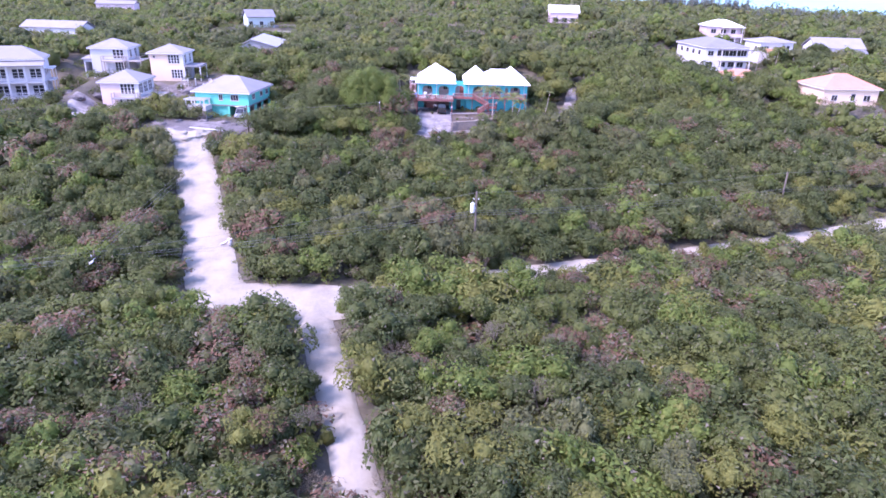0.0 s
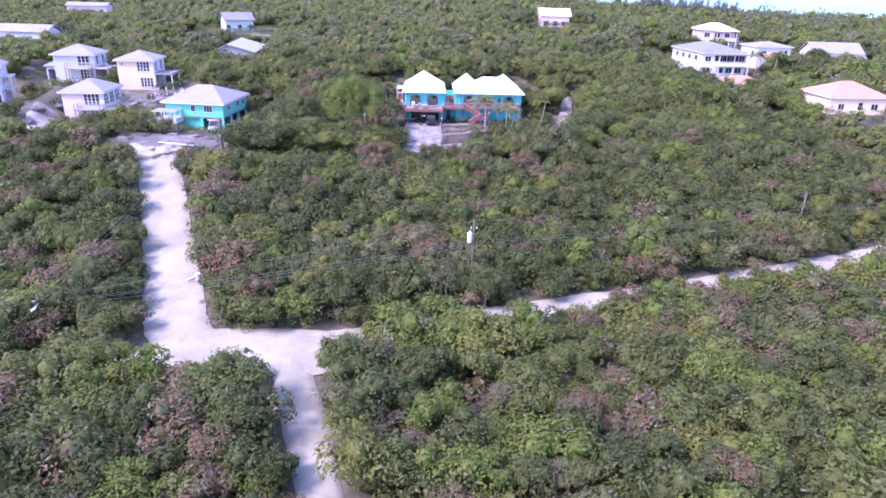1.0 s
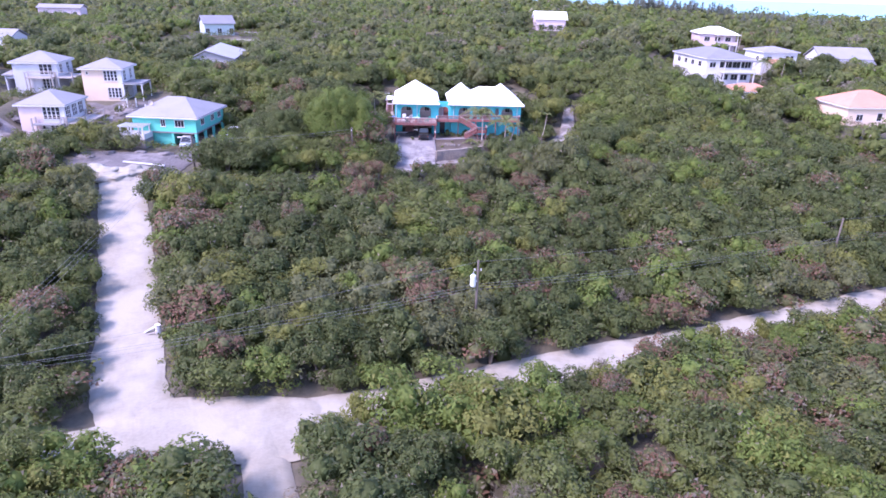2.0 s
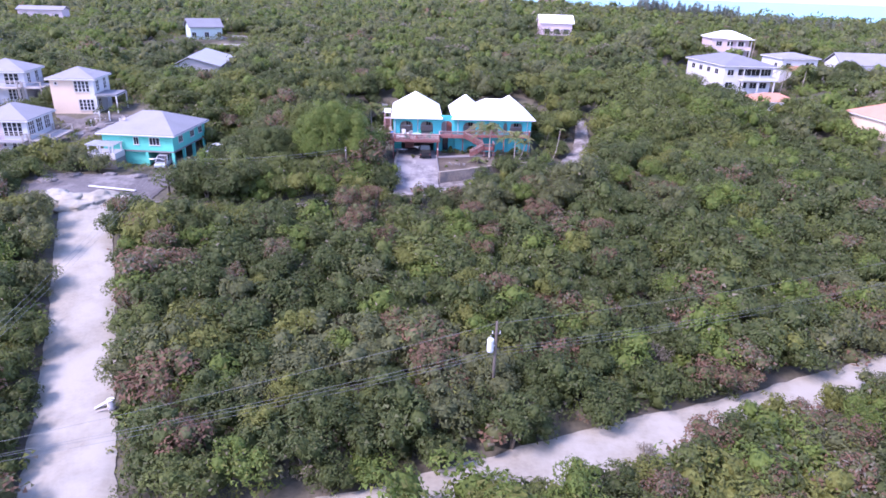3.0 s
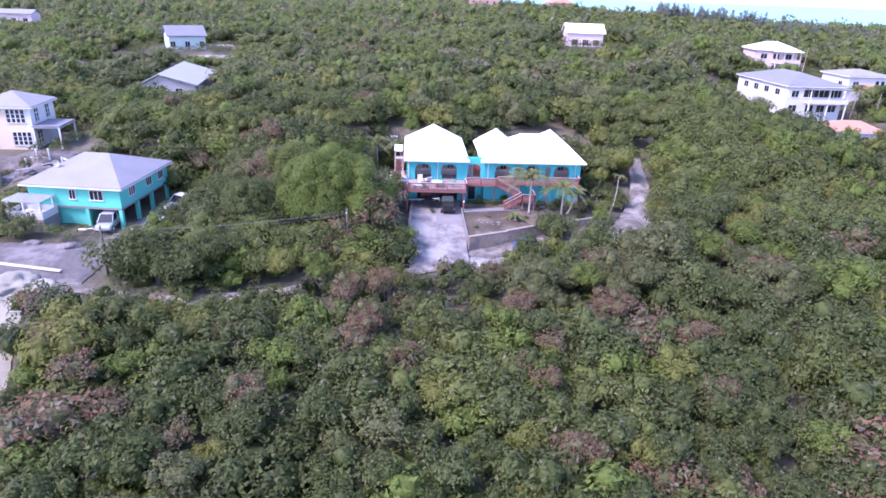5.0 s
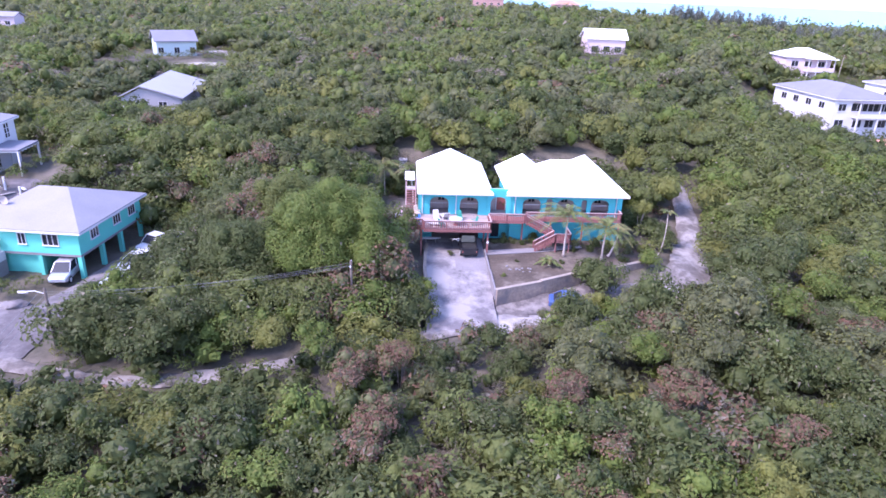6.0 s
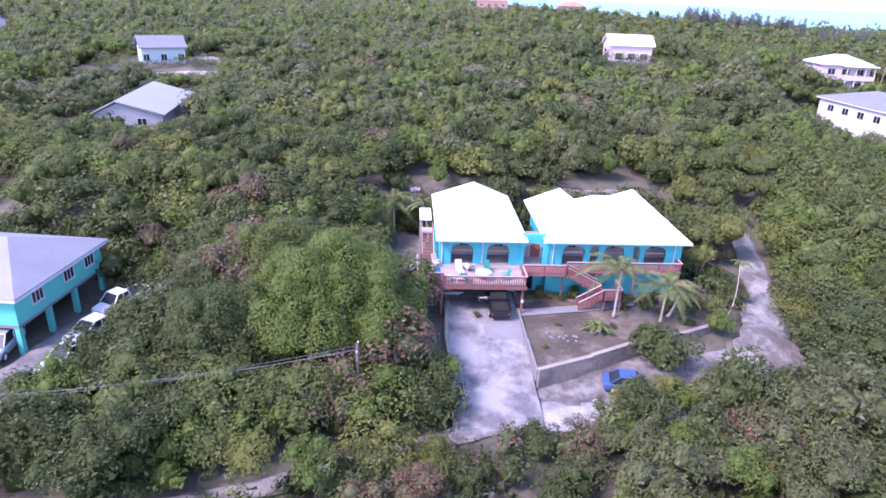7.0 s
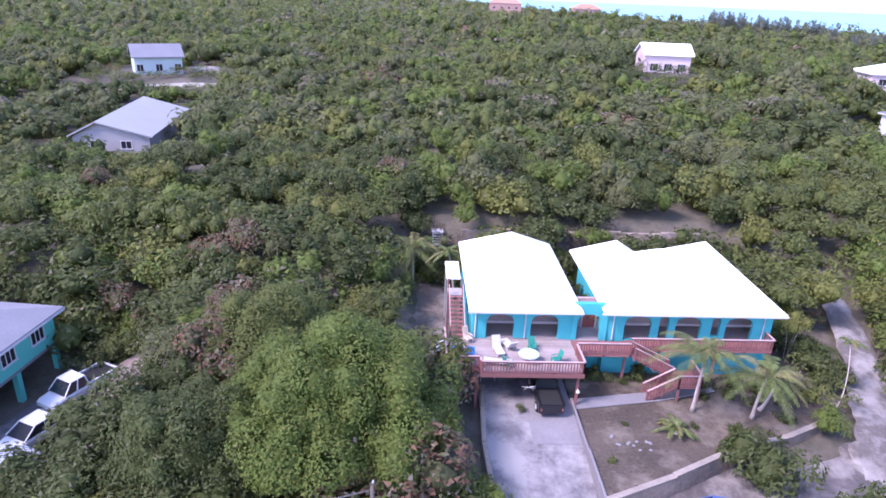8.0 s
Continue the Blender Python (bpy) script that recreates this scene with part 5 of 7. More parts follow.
def balcony():
    ob = thing("balcony", pose(0, 0, 0), "long red-brown timber balcony with a dog-leg stair", "balcony")
    part("floor", Shape().box(3.35, 7.4, 136.2, 138.2, FLOOR - 0.2, FLOOR - 0.03).box(7.4, 18.6, 137.0, 138.38, FLOOR - 0.2, FLOOR - 0.03), REDWOOD, ob)
    railing(ob, (3.35, 136.25), (7.35, 136.25), FLOOR - 0.05)
    railing(ob, (7.6, 137.05), (18.55, 137.05), FLOOR - 0.05)
    railing(ob, (18.55, 137.05), (18.55, 138.35), FLOOR - 0.05)
    for u in (7.3, 10.5, 14.2, 18.4):
        part("post", Shape().box(u - 0.08, u + 0.08, 137.05, 137.2, GZ0 - 0.4, FLOOR - 0.21), REDWOOD, ob)
    # stair: down to the east, then back to the west
    mid = 8.1
    for i in range(9):
        f = (i + 0.5) / 9
        part("step", Shape().box(7.5 + 3.1 * (f - 0.06), 7.5 + 3.1 * (f + 0.06), 135.75, 136.75, FLOOR - 0.05 - (FLOOR - mid) * f - 0.05, FLOOR - 0.05 - (FLOOR - mid) * f), REDWOOD, ob)
    part("landing", Shape().box(10.6, 12.3, 134.5, 136.75, mid - 0.12, mid), REDWOOD, ob)
    for u in (10.7, 12.2):
        for v in (134.6, 136.65):
            part("post", Shape().box(u - 0.06, u + 0.06, v - 0.06, v + 0.06, GZ0 - 0.4, mid - 0.13), REDWOOD, ob)
    for i in range(7):
        f = (i + 0.5) / 7
        part("step", Shape().box(10.6 - 2.2 * (f + 0.07), 10.6 - 2.2 * (f - 0.07), 134.5, 135.5, mid - (mid - GZ0) * f - 0.05, mid - (mid - GZ0) * f), REDWOOD, ob)
    railing(ob, (7.5, 135.72), (10.6, 135.72), FLOOR - 0.1, z2=mid - 0.05)
    railing(ob, (7.5, 136.75), (10.6, 136.75), FLOOR - 0.1, z2=mid - 0.05)
    railing(ob, (10.6, 134.5), (8.4, 134.5), mid, z2=GZ0)
    railing(ob, (10.6, 135.52), (8.4, 135.52), mid, z2=GZ0)
    railing(ob, (10.6, 134.5), (12.3, 134.5), mid)
    railing(ob, (12.3, 134.5), (12.3, 136.75), mid)
    return ob


balcony()


# ---- garden, drive and walls round the turquoise house ----
def sheet(name, x0, x1, y0, y1, mat, label, height, step=0.6, category="ground", edge=None):
    """A draped sheet over part of the plan; edge(x, y) keeps the cells inside."""
    xs, ys = np.linspace(x0, x1, max(2, int((x1 - x0) / step) + 1)), np.linspace(y0, y1, max(2, int((y1 - y0) / step) + 1))
    X, Y = np.meshgrid(xs, ys)
    Z = height(X, Y)
    k = np.arange(X.size).reshape(X.shape)
    f = np.stack([k[:-1, :-1], k[:-1, 1:], k[1:, 1:], k[1:, :-1]], -1).reshape(-1, 4)
    if edge is not None:
        c = np.stack([X, Y], -1).reshape(-1, 2)[f].mean(1)
        f = f[edge(c[:, 0], c[:, 1])]
    ob = new(name, mesh_object(name, np.stack([X, Y, Z], -1).reshape(-1, 3), f, [mat], smooth=True))
    return tagged(ob, label, category, kind="structure")


WALL_LINE = [(2.9, 124.6), (7.6, 126.6), (12.1, 128.9), (17.0, 130.4), (21.6, 132.6)]


def wall_y(x):
    return np.interp(x, [p[0] for p in WALL_LINE], [p[1] for p in WALL_LINE])


def drive_z(x, y):
    return np.interp(y, [119.5, 124, 129, 132.5, 150], [4.95, 5.35, 6.25, 6.78, 6.82]) + 0.12


sheet("driveway", -3.9, 2.75, 119.6, 138.3, DRIVE, "rough pale marl driveway with grey stains sloping up to the carport", drive_z, category="driveway")
sheet("drive_slab", -0.6, 2.72, 130.0, 138.25, CONCRETE, "smooth grey concrete slab before the carport", lambda x, y: drive_z(x, y) + 0.03, category="driveway")
sheet("carport_floor", -4.0, 3.0, 138.3, 143.6, CONCRETE, "shaded concrete carport floor", lambda x, y: drive_z(x, y) - 0.003, category="floor")
sheet("lawn", 2.9, 22.0, 124.4, 138.35, DRYLAWN, "patchy dry lawn with bare earth", lambda x, y: 6.83 + 0.03 * np.sin(x * 2.1) * np.sin(y * 1.7), 0.5, "lawn", lambda x, y: y > wall_y(x) + 0.15)
sheet("rock_bank", 2.9, 22.0, 119.0, 132.5, DARKROCK, "bare grey rock below the retaining wall", lambda x, y: ground(x, y) * 0 + np.interp(y, [119, 123.5, 127, 133], [4.95, 5.1, 5.5, 6.1]) + 0.12 * np.sin(x * 1.3 + y) * np.sin(y * 2.1 - x * 0.4), 0.5, "ground", lambda x, y: (y < wall_y(x) + 0.2) & (y > np.interp(x, [2.0, 9.0, 15.5, 21.0], [121.4, 122.2, 123.6, 126.2]) + 0.9))
path_ob = thing("garden_path", pose(0, 0, 6.86), "narrow pale concrete garden path to the stair", "path")
part("slab", Shape().solid([(3.0, 133.4, 0), (9.4, 134.5, 0), (9.4, 135.7, 0), (3.0, 134.6, 0), (3.0, 133.4, 0.09), (9.4, 134.5, 0.09), (9.4, 135.7, 0.09), (3.0, 134.6, 0.09)], [(3, 2, 1, 0), (4, 5, 6, 7), (0, 1, 5, 4), (1, 2, 6, 5), (2, 3, 7, 6), (3, 0, 4, 7)]), CONCRETE, path_ob, bevel=0.02)
part("slab", Shape().solid([(9.42, 134.5, 0.01), (14.0, 135.6, 0.12), (14.0, 136.6, 0.12), (9.42, 135.7, 0.01), (9.42, 134.5, 0.09), (14.0, 135.6, 0.19), (14.0, 136.6, 0.19), (9.42, 135.7, 0.09)], [(3, 2, 1, 0), (4, 5, 6, 7), (0, 1, 5, 4), (1, 2, 6, 5), (2, 3, 7, 6), (3, 0, 4, 7)]), CONCRETE, path_ob, bevel=0.02)

rw = thing("retaining_wall", pose(0, 0, 0), "low stained concrete retaining wall stepping along the lawn", "wall")
tops = [6.92, 7.0, 7.08, 7.1]
for i, (a, b) in enumerate(zip(WALL_LINE, WALL_LINE[1:])):
    part("wall_section", Shape().beam((a[0], a[1], tops[i] - 1.25), (b[0], b[1], tops[i] - 1.25), 0.3, 2.5), STONE, rw, bevel=0.03)
    part("coping", Shape().beam((a[0], a[1], tops[i] + 0.05), (b[0], b[1], tops[i] + 0.05), 0.4, 0.09), COPING, rw, "pale concrete coping", bevel=0.015)
kerb = thing("drive_kerb", pose(0, 0, 0), "pale painted kerb wall along the driveway", "kerb")
for a, b in (((2.82, 124.6), (2.82, 129.0)), ((2.82, 129.0), (2.82, 134.4))):
    za, zb = float(drive_z(0, a[1])), float(drive_z(0, b[1]))
    part("kerb_section", Shape().beam((*a, max(za, 6.7) - 0.3), (*b, max(zb, 6.8) - 0.25), 0.16, 1.1), CONCRETE, kerb, bevel=0.02)
edge_pts = [(-3.5, 136.0), (-3.75, 133.0), (-3.9, 130.0), (-3.7, 127.0), (-4.0, 123.5)]
kerb_w = thing("drive_kerb", pose(0, 0, 0), "curved weathered stone edging along the driveway", "kerb")
for a, b in zip(edge_pts, edge_pts[1:]):
    part("kerb_section", Shape().beam((*a, float(drive_z(0, a[1])) + 0.02), (*b, float(drive_z(0, b[1])) + 0.05), 0.36, 0.5), COPING, kerb_w, bevel=0.05)
for i in range(16):
    a = rng.uniform(0, 6.28)
    cx, cy = (5.2, 130.1) if i < 8 else (6.6, 129.5)
    u, v = cx + 0.65 * math.cos(a), cy + 0.5 * math.sin(a)
    st = thing("stone", pose(u, v, 6.88, rng.uniform(-20, 20), 0, rng.uniform(0, 360)), "pale loose limestone lump on the lawn", "stone", "stones on the lawn")
    bm = Shape()
    bmesh.ops.create_icosphere(bm.bm, subdivisions=2, radius=0.12)
    for vv in bm.bm.verts:
        vv.co *= 1 + 0.35 * noise.noise(vv.co * 6 + Vector((i, 0, 0)))
        vv.co.z *= 0.6
    part("lump", bm, CONCRETE, st)

gate = thing("meter_cabinet", pose(-8.0, 122.4, gz(-8.0, 122.4), 0, 0, 8), "red-brown utility cabinet beside a stone pillar", "cabinet")
part("body", Shape().box(-0.45, 0.45, -0.25, 0.25, 0.0, 1.15), DOORRED, gate, bevel=0.02)
part("lid", Shape().box(-0.5, 0.5, -0.3, 0.3, 1.16, 1.22), REDWOOD, gate)
part("pillar", Shape().box(0.52, 1.0, -0.3, 0.3, -0.2, 1.3), STONE, gate, bevel=0.03)


# outside stair and plant on the west side of the house
stair = thing("outside_stair", pose(-5.35, 138.5, 9.65), "red-brown timber stair up the west wall", "stair")
for i in range(10):
    part("step", Shape().box(-0.5, 0.5, 0.05 + i * 0.36, 0.05 + i * 0.36 + 0.32, 0.18 * (i + 1) - 0.05, 0.18 * (i + 1)), REDWOOD, stair)
for s in (-0.53, 0.53):
    part("stringer", Shape().beam((s, 0.0, 0.0), (s, 3.7, 1.8), 0.05, 0.25), REDWOOD, stair)
part("landing", Shape().box(-0.6, 0.6, 3.7, 5.0, 1.7, 1.82), GREYWOOD, stair)
for s, v in ((-0.55, 0.1), (0.55, 0.1), (-0.55, 3.75), (-0.55, 4.95), (0.55, 4.95), (0.55, 3.75)):
    part("post", Shape().box(s - 0.05, s + 0.05, v - 0.05, v + 0.05, -3.0, 2.7 if v > 3 else 0.9), REDWOOD, stair)
for s in (-0.55, 0.55):
    part("handrail", Shape().beam((s, 0.1, 0.95), (s, 3.75, 2.72), 0.06, 0.08), WORNWOOD, stair)
hood = thing("lean_to_roof", pose(-5.45, 145.4, 12.1), "white flat lean-to roof beside the wall", "canopy")
part("sheet", Shape().box(-0.6, 0.55, -1.6, 0.3, 0.0, 0.12), WHITEROOF, hood)
part("sheet", Shape().box(-0.6, 0.55, 0.36, 1.8, 0.05, 0.17), WHITEROOF, hood)
for s, v in ((-0.5, -1.5), (-0.5, 1.7)):
    part("post", Shape().box(s - 0.06, s + 0.06, v - 0.06, v + 0.06, -5.3, -0.01), GREYWOOD, hood)
crate = thing("louvred_shed", pose(-6.4, 158.0, gz(-6.4, 158.0)), "small white louvred shed among the trees", "shed")
top = max(1.2, 10.6 - gz(-6.4, 158.0))
part("frame", walls(Shape(), -0.5, 0.5, -0.5, 0.5, -0.2, top, 0.08), WHITEPAINT, crate)
part("roof", Shape().box(-0.58, 0.58, -0.58, 0.58, top + 0.003, top + 0.08), WHITEPAINT, crate)
for i in range(4):
    part("louvre", Shape().box(-0.4, 0.4, -0.54, -0.505, top - 0.28 - i * 0.27, top - 0.16 - i * 0.27), DARK, crate)
back = thing("garden_wall", pose(0, 0, 0), "weathered grey stone wall behind the house", "wall")
for i in range(6):
    x0 = -4.0 + i * 4.2
    part("wall_section", Shape().box(x0, x0 + 4.15, 157.6, 157.95, gz(x0, 157.8) - 1.5, 11.4 + 0.15 * (i % 2)), STONE, back, bevel=0.03)


# ---- deck furniture ----
def chair(x, y, rot, mat, label, back=0.85):
    ob = thing("deck_chair", pose(x, y, FLOOR - 0.02, 0, 0, rot), label, "chair", "chairs on the deck")
    part("seat", Shape().box(-0.27, 0.27, -0.27, 0.27, 0.36, 0.42), mat, ob, bevel=0.02)
    part("backrest", Shape().solid([(-0.26, 0.24, 0.42), (0.26, 0.24, 0.42), (0.24, 0.42, back + 0.15), (-0.24, 0.42, back + 0.15), (-0.26, 0.29, 0.42), (0.26, 0.29, 0.42), (0.24, 0.47, back + 0.15), (-0.24, 0.47, back + 0.15)], [(0, 1, 2, 3), (7, 6, 5, 4), (0, 4, 5, 1), (1, 5, 6, 2), (2, 6, 7, 3), (3, 7, 4, 0)]), mat, ob)
    for u in (-0.24, 0.24):
        part("armrest", Shape().box(u - 0.04, u + 0.04, -0.25, 0.25, 0.6, 0.64), mat, ob)
        for v in (-0.23, 0.23):
            part("leg", Shape().box(u - 0.03, u + 0.03, v - 0.03, v + 0.03, 0.0, 0.355), mat, ob)
    return ob


def lounger(x, y, rot, label, lift=35):
    ob = thing("sun_lounger", pose(x, y, FLOOR - 0.02, 0, 0, rot), label, "lounger", "loungers on the deck")
    part("bed", Shape().box(-0.32, 0.32, -0.95, 0.35, 0.27, 0.33), WHITECLOTH, ob, bevel=0.015)
    a = radians(lift)
    part("backrest", Shape().beam((0, 0.36, 0.31), (0, 0.36 + 0.75 * math.cos(a), 0.31 + 0.75 * math.sin(a)), 0.64, 0.06), WHITECLOTH, ob)
    for u in (-0.28, 0.28):
        for v in (-0.85, 0.25):
            part("leg", Shape().box(u - 0.025, u + 0.025, v - 0.025, v + 0.025, 0, 0.265), STEEL, ob)
    return ob


tb = thing("round_table", pose(-0.45, 135.0, FLOOR - 0.02), "round pale green glass-topped table on a pedestal", "table")
GLASSTOP = material("frosted_green_glass", (0.40, 0.55, 0.50), rough=0.2, vary=0.04, bump=0, spec=0.6)
part("tabletop", Shape().disc((0, 0), 0.72, 0.71, 0.75, 28), GLASSTOP, tb)
part("rim", Shape().disc((0, 0), 0.75, 0.66, 0.705, 28), WHITEPAINT, tb)
part("pedestal", Shape().tube([(0, 0, 0), (0, 0, 0.08), (0, 0, 0.12), (0, 0, 0.65)], [0.3, 0.28, 0.06, 0.05], 12), DOORRED, tb)
chair(0.1, 136.6, 10, GREENPLASTIC, "dark green plastic deck chair")
chair(1.5, 134.9, -75, GREENPLASTIC, "dark green plastic deck chair")
chair(-2.0, 134.3, 120, GREENPLASTIC, "dark green plastic deck chair")
chair(-5.75, 134.95, 5, BLUEPLASTIC, "bright blue plastic deck chair")
chair(-4.6, 134.95, -8, BLUEPLASTIC, "bright blue plastic deck chair")
chair(-4.6, 137.7, 35, CREAM, "tan wooden deck chair", 1.0)
lounger(-2.5, 136.5, 10, "white reclining sun lounger", 70)
lounger(-2.6, 134.6, 85, "white flat sun lounger", 8)
lounger(-1.6, 136.9, -160, "white reclining sun lounger", 55)
sw = thing("striped_towel", pose(-6.55, 135.7, FLOOR + 0.95), "black and white striped towel over the rail", "towel")
for i in range(5):
    y = 0.24 * i - 0.5
    part("stripe", Shape().beam((-0.62 + 0.04 * math.sin(i * 2), y, -0.34), (-0.03, y, 0.05), 0.236, 0.03).beam((-0.06, y, 0.035), (0.1, y, 0.02), 0.236, 0.02), WHITECLOTH if i % 2 == 0 else RUBBER, sw, "white stripe" if i % 2 == 0 else "dark stripe")
drift = thing("hanging_driftwood", pose(-0.5, 133.3, 8.5), "bleached branching driftwood hung under the deck", "ornament")
part("cord", Shape().tube([(0, 0.2, 0.1), (0, 0.25, 0.78)], [0.012, 0.012], 5), POLEWOOD, drift)
for i in range(7):
    a = rng.uniform(0, 3.14)
    part("branch", Shape().tube([(0, 0.2, 0.1), (0.25 * math.cos(a), 0.2, 0.1 + 0.12 * math.sin(a * 3)), (0.55 * math.cos(a), 0.2 + 0.1 * math.sin(a), 0.05 + 0.25 * math.sin(a * 5))], [0.03, 0.025, 0.01], 5), WHITECLOTH, drift)
lant = thing("post_lantern", pose(3.0, 133.72, 8.3), "small white lantern on the deck post", "lamp")
part("bracket", Shape().box(-0.02, 0.02, -0.1, 0.1, 0.0, 0.04), STEEL, lant)
part("shade", Shape().tube([(0, -0.14, -0.1), (0, -0.14, 0.0), (0, -0.14, 0.12)], [0.14, 0.12, 0.03], 12), WHITEPAINT, lant)
cab = thing("storage_cabinet", pose(-1.6, 140.2, drive_z(0, 140.0)), "brown wooden storage cabinet in the carport", "cabinet")
part("body", Shape().box(-0.8, 0.8, -0.35, 0.35, 0.0, 1.2), REDWOOD, cab, bevel=0.02)
part("top", Shape().box(-0.85, 0.85, -0.4, 0.4, 1.2, 1.25), WORNWOOD, cab)
board = thing("surfboard", pose(-3.0, 137.0, drive_z(0, 137.0) + 0.45, 0, 0, 5), "pale boat-shaped board on trestles", "board")
part("deck", Shape().loft([[(u, w * math.cos(a), 0.09 * math.sin(a)) for a in (6.28 * j / 10 for j in range(10))] for u, w in ((-1.2, 0.03), (-0.8, 0.22), (-0.2, 0.32), (0.5, 0.28), (1.1, 0.04))]), WHITEPAINT, board, smooth=True)
for u in (-0.6, 0.5):
    part("trestle", Shape().box(u - 0.04, u + 0.04, -0.25, 0.25, -0.45, -0.1), GREYWOOD, board)


# ---- vehicles ----
def vehicle(x, y, z, rot, paint, label, kind="sedan", length=4.5, width=1.8):
    """A car or pickup, nose towards +x of its own frame."""
    ob = thing("pickup_truck" if kind == "pickup" else "car", pose(x, y, z, 0, 0, rot), label, "pickup truck" if kind == "pickup" else "car", "parked vehicles")
    L, w = length / 2, width / 2

    def ring(u, hw, z0, z1, tuck=0.1):
        return [(u, -hw + tuck * 0.4, z0), (u, hw - tuck * 0.4, z0), (u, hw, z0 + 0.2), (u, hw, z1 - tuck), (u, hw - tuck, z1), (u, -hw + tuck, z1), (u, -hw, z1 - tuck), (u, -hw, z0 + 0.2)]

    big = kind in ("pickup", "suv")
    belt, roof = (1.05, 1.78) if big else (0.88, 1.44)
    low = 0.38 if big else 0.25
    part("body", Shape().loft([ring(-L, w * 0.88, low + 0.08, belt - 0.12), ring(-L + 0.15, w * 0.97, low, belt), ring(0, w, low, belt), ring(L * 0.55, w, low, belt - 0.04), ring(L - 0.2, w * 0.95, low, belt - 0.16), ring(L, w * 0.84, low + 0.08, belt - 0.28)]), paint, ob, smooth=False, bevel=0.02)
    if kind == "pickup":
        a, b, c, d = -0.25, -0.1, 0.95, L * 0.62
    elif kind == "suv":
        a, b, c, d = -L + 0.05, -L + 0.3, 0.35, L * 0.55
    else:
        a, b, c, d = -L * 0.78, -L * 0.42, 0.3, L * 0.52
    hw = w * 0.92
    cab_ = part("cabin_glass", Shape().solid([(a, -hw, belt), (d, -hw, belt), (d, hw, belt), (a, hw, belt), (b, -hw * 0.82, roof - 0.05), (c, -hw * 0.82, roof - 0.05), (c, hw * 0.82, roof - 0.05), (b, hw * 0.82, roof - 0.05)], [(3, 2, 1, 0), (4, 5, 6, 7), (0, 1, 5, 4), (1, 2, 6, 5), (2, 3, 7, 6), (3, 0, 4, 7)]), DARK, ob, "dark window glass")
    part("roof_panel", Shape().box(b - 0.05, c + 0.05, -hw * 0.84, hw * 0.84, roof - 0.045, roof + 0.02), paint, cab_, bevel=0.02)
    for s in (-1, 1):
        for (u0, u1) in ((a, b), (d, c), ((a + d) / 2, (b + c) / 2)):
            part("pillar", Shape().beam((u0, s * (hw + 0.01), belt), (u1, s * hw * 0.83, roof - 0.03), 0.06, 0.08), paint, cab_)
    if kind == "pickup":
        part("load_bed", Shape().box(-L + 0.12, -0.35, -w * 0.82, w * 0.82, belt - 0.02, belt + 0.012), RUBBER, ob, "dark open load bed")
        for s in (-1, 1):
            part("bed_side", Shape().box(-L + 0.05, -0.3, s * w * 0.92 - 0.06, s * w * 0.92 + 0.06, belt - 0.03, belt + 0.12), paint, ob)
        part("tailgate", Shape().box(-L - 0.02, -L + 0.08, -w * 0.88, w * 0.88, belt - 0.4, belt + 0.1), paint, ob)
    r = 0.37 if big else 0.31
    for u in (-L * 0.62, L * 0.62):
        for s in (-1, 1):
            tyre = part("wheel", Shape().tube([(u, s * (w - 0.2), r), (u, s * (w + 0.01), r)], [r, r], 16), RUBBER, ob)
            part("rim", Shape().tube([(u, s * (w + 0.012), r), (u, s * (w + 0.03), r)], [r * 0.62, r * 0.5], 12), STEEL, tyre)
    for s in (-1, 1):
        part("headlight", Shape().box(L - 0.12, L + 0.01, s * w * 0.66 - 0.15, s * w * 0.66 + 0.15, belt - 0.42, belt - 0.28), GLASSTOP, ob)
        part("tail_light", Shape().box(-L - 0.03, -L + 0.06, s * w * 0.8 - 0.05, s * w * 0.8 + 0.05, belt - 0.36, belt - 0.16), DOORRED, ob)
    return ob


vehicle(0.95, 134.7, float(drive_z(0, 134.7)), 90, BLACKPAINT, "black pickup truck nosed into the carport", "pickup", 5.0, 1.85)
vehicle(10.2, 124.4, 5.25, -12, BLUECAR, "bright blue car half hidden below the wall", "sedan", 4.2, 1.75)
tz = 6.4
vehicle(-32.4, 135.2, tz, -118, WHITECAR, "white pickup truck parked beside the teal house", "pickup", 5.2, 1.85)
vehicle(-32.9, 130.3, tz, -114, WHITECAR, "white sedan parked beside the teal house", "sedan", 4.6, 1.8)
vehicle(-32.9, 126.6, tz - 0.1, -114, SILVERCAR, "silver sedan parked beside the teal house", "sedan", 4.4, 1.75)
vehicle(-38.6, 127.6, tz - 0.1, -86, SILVERCAR, "silver minivan parked under the teal house", "suv", 4.4, 1.8)


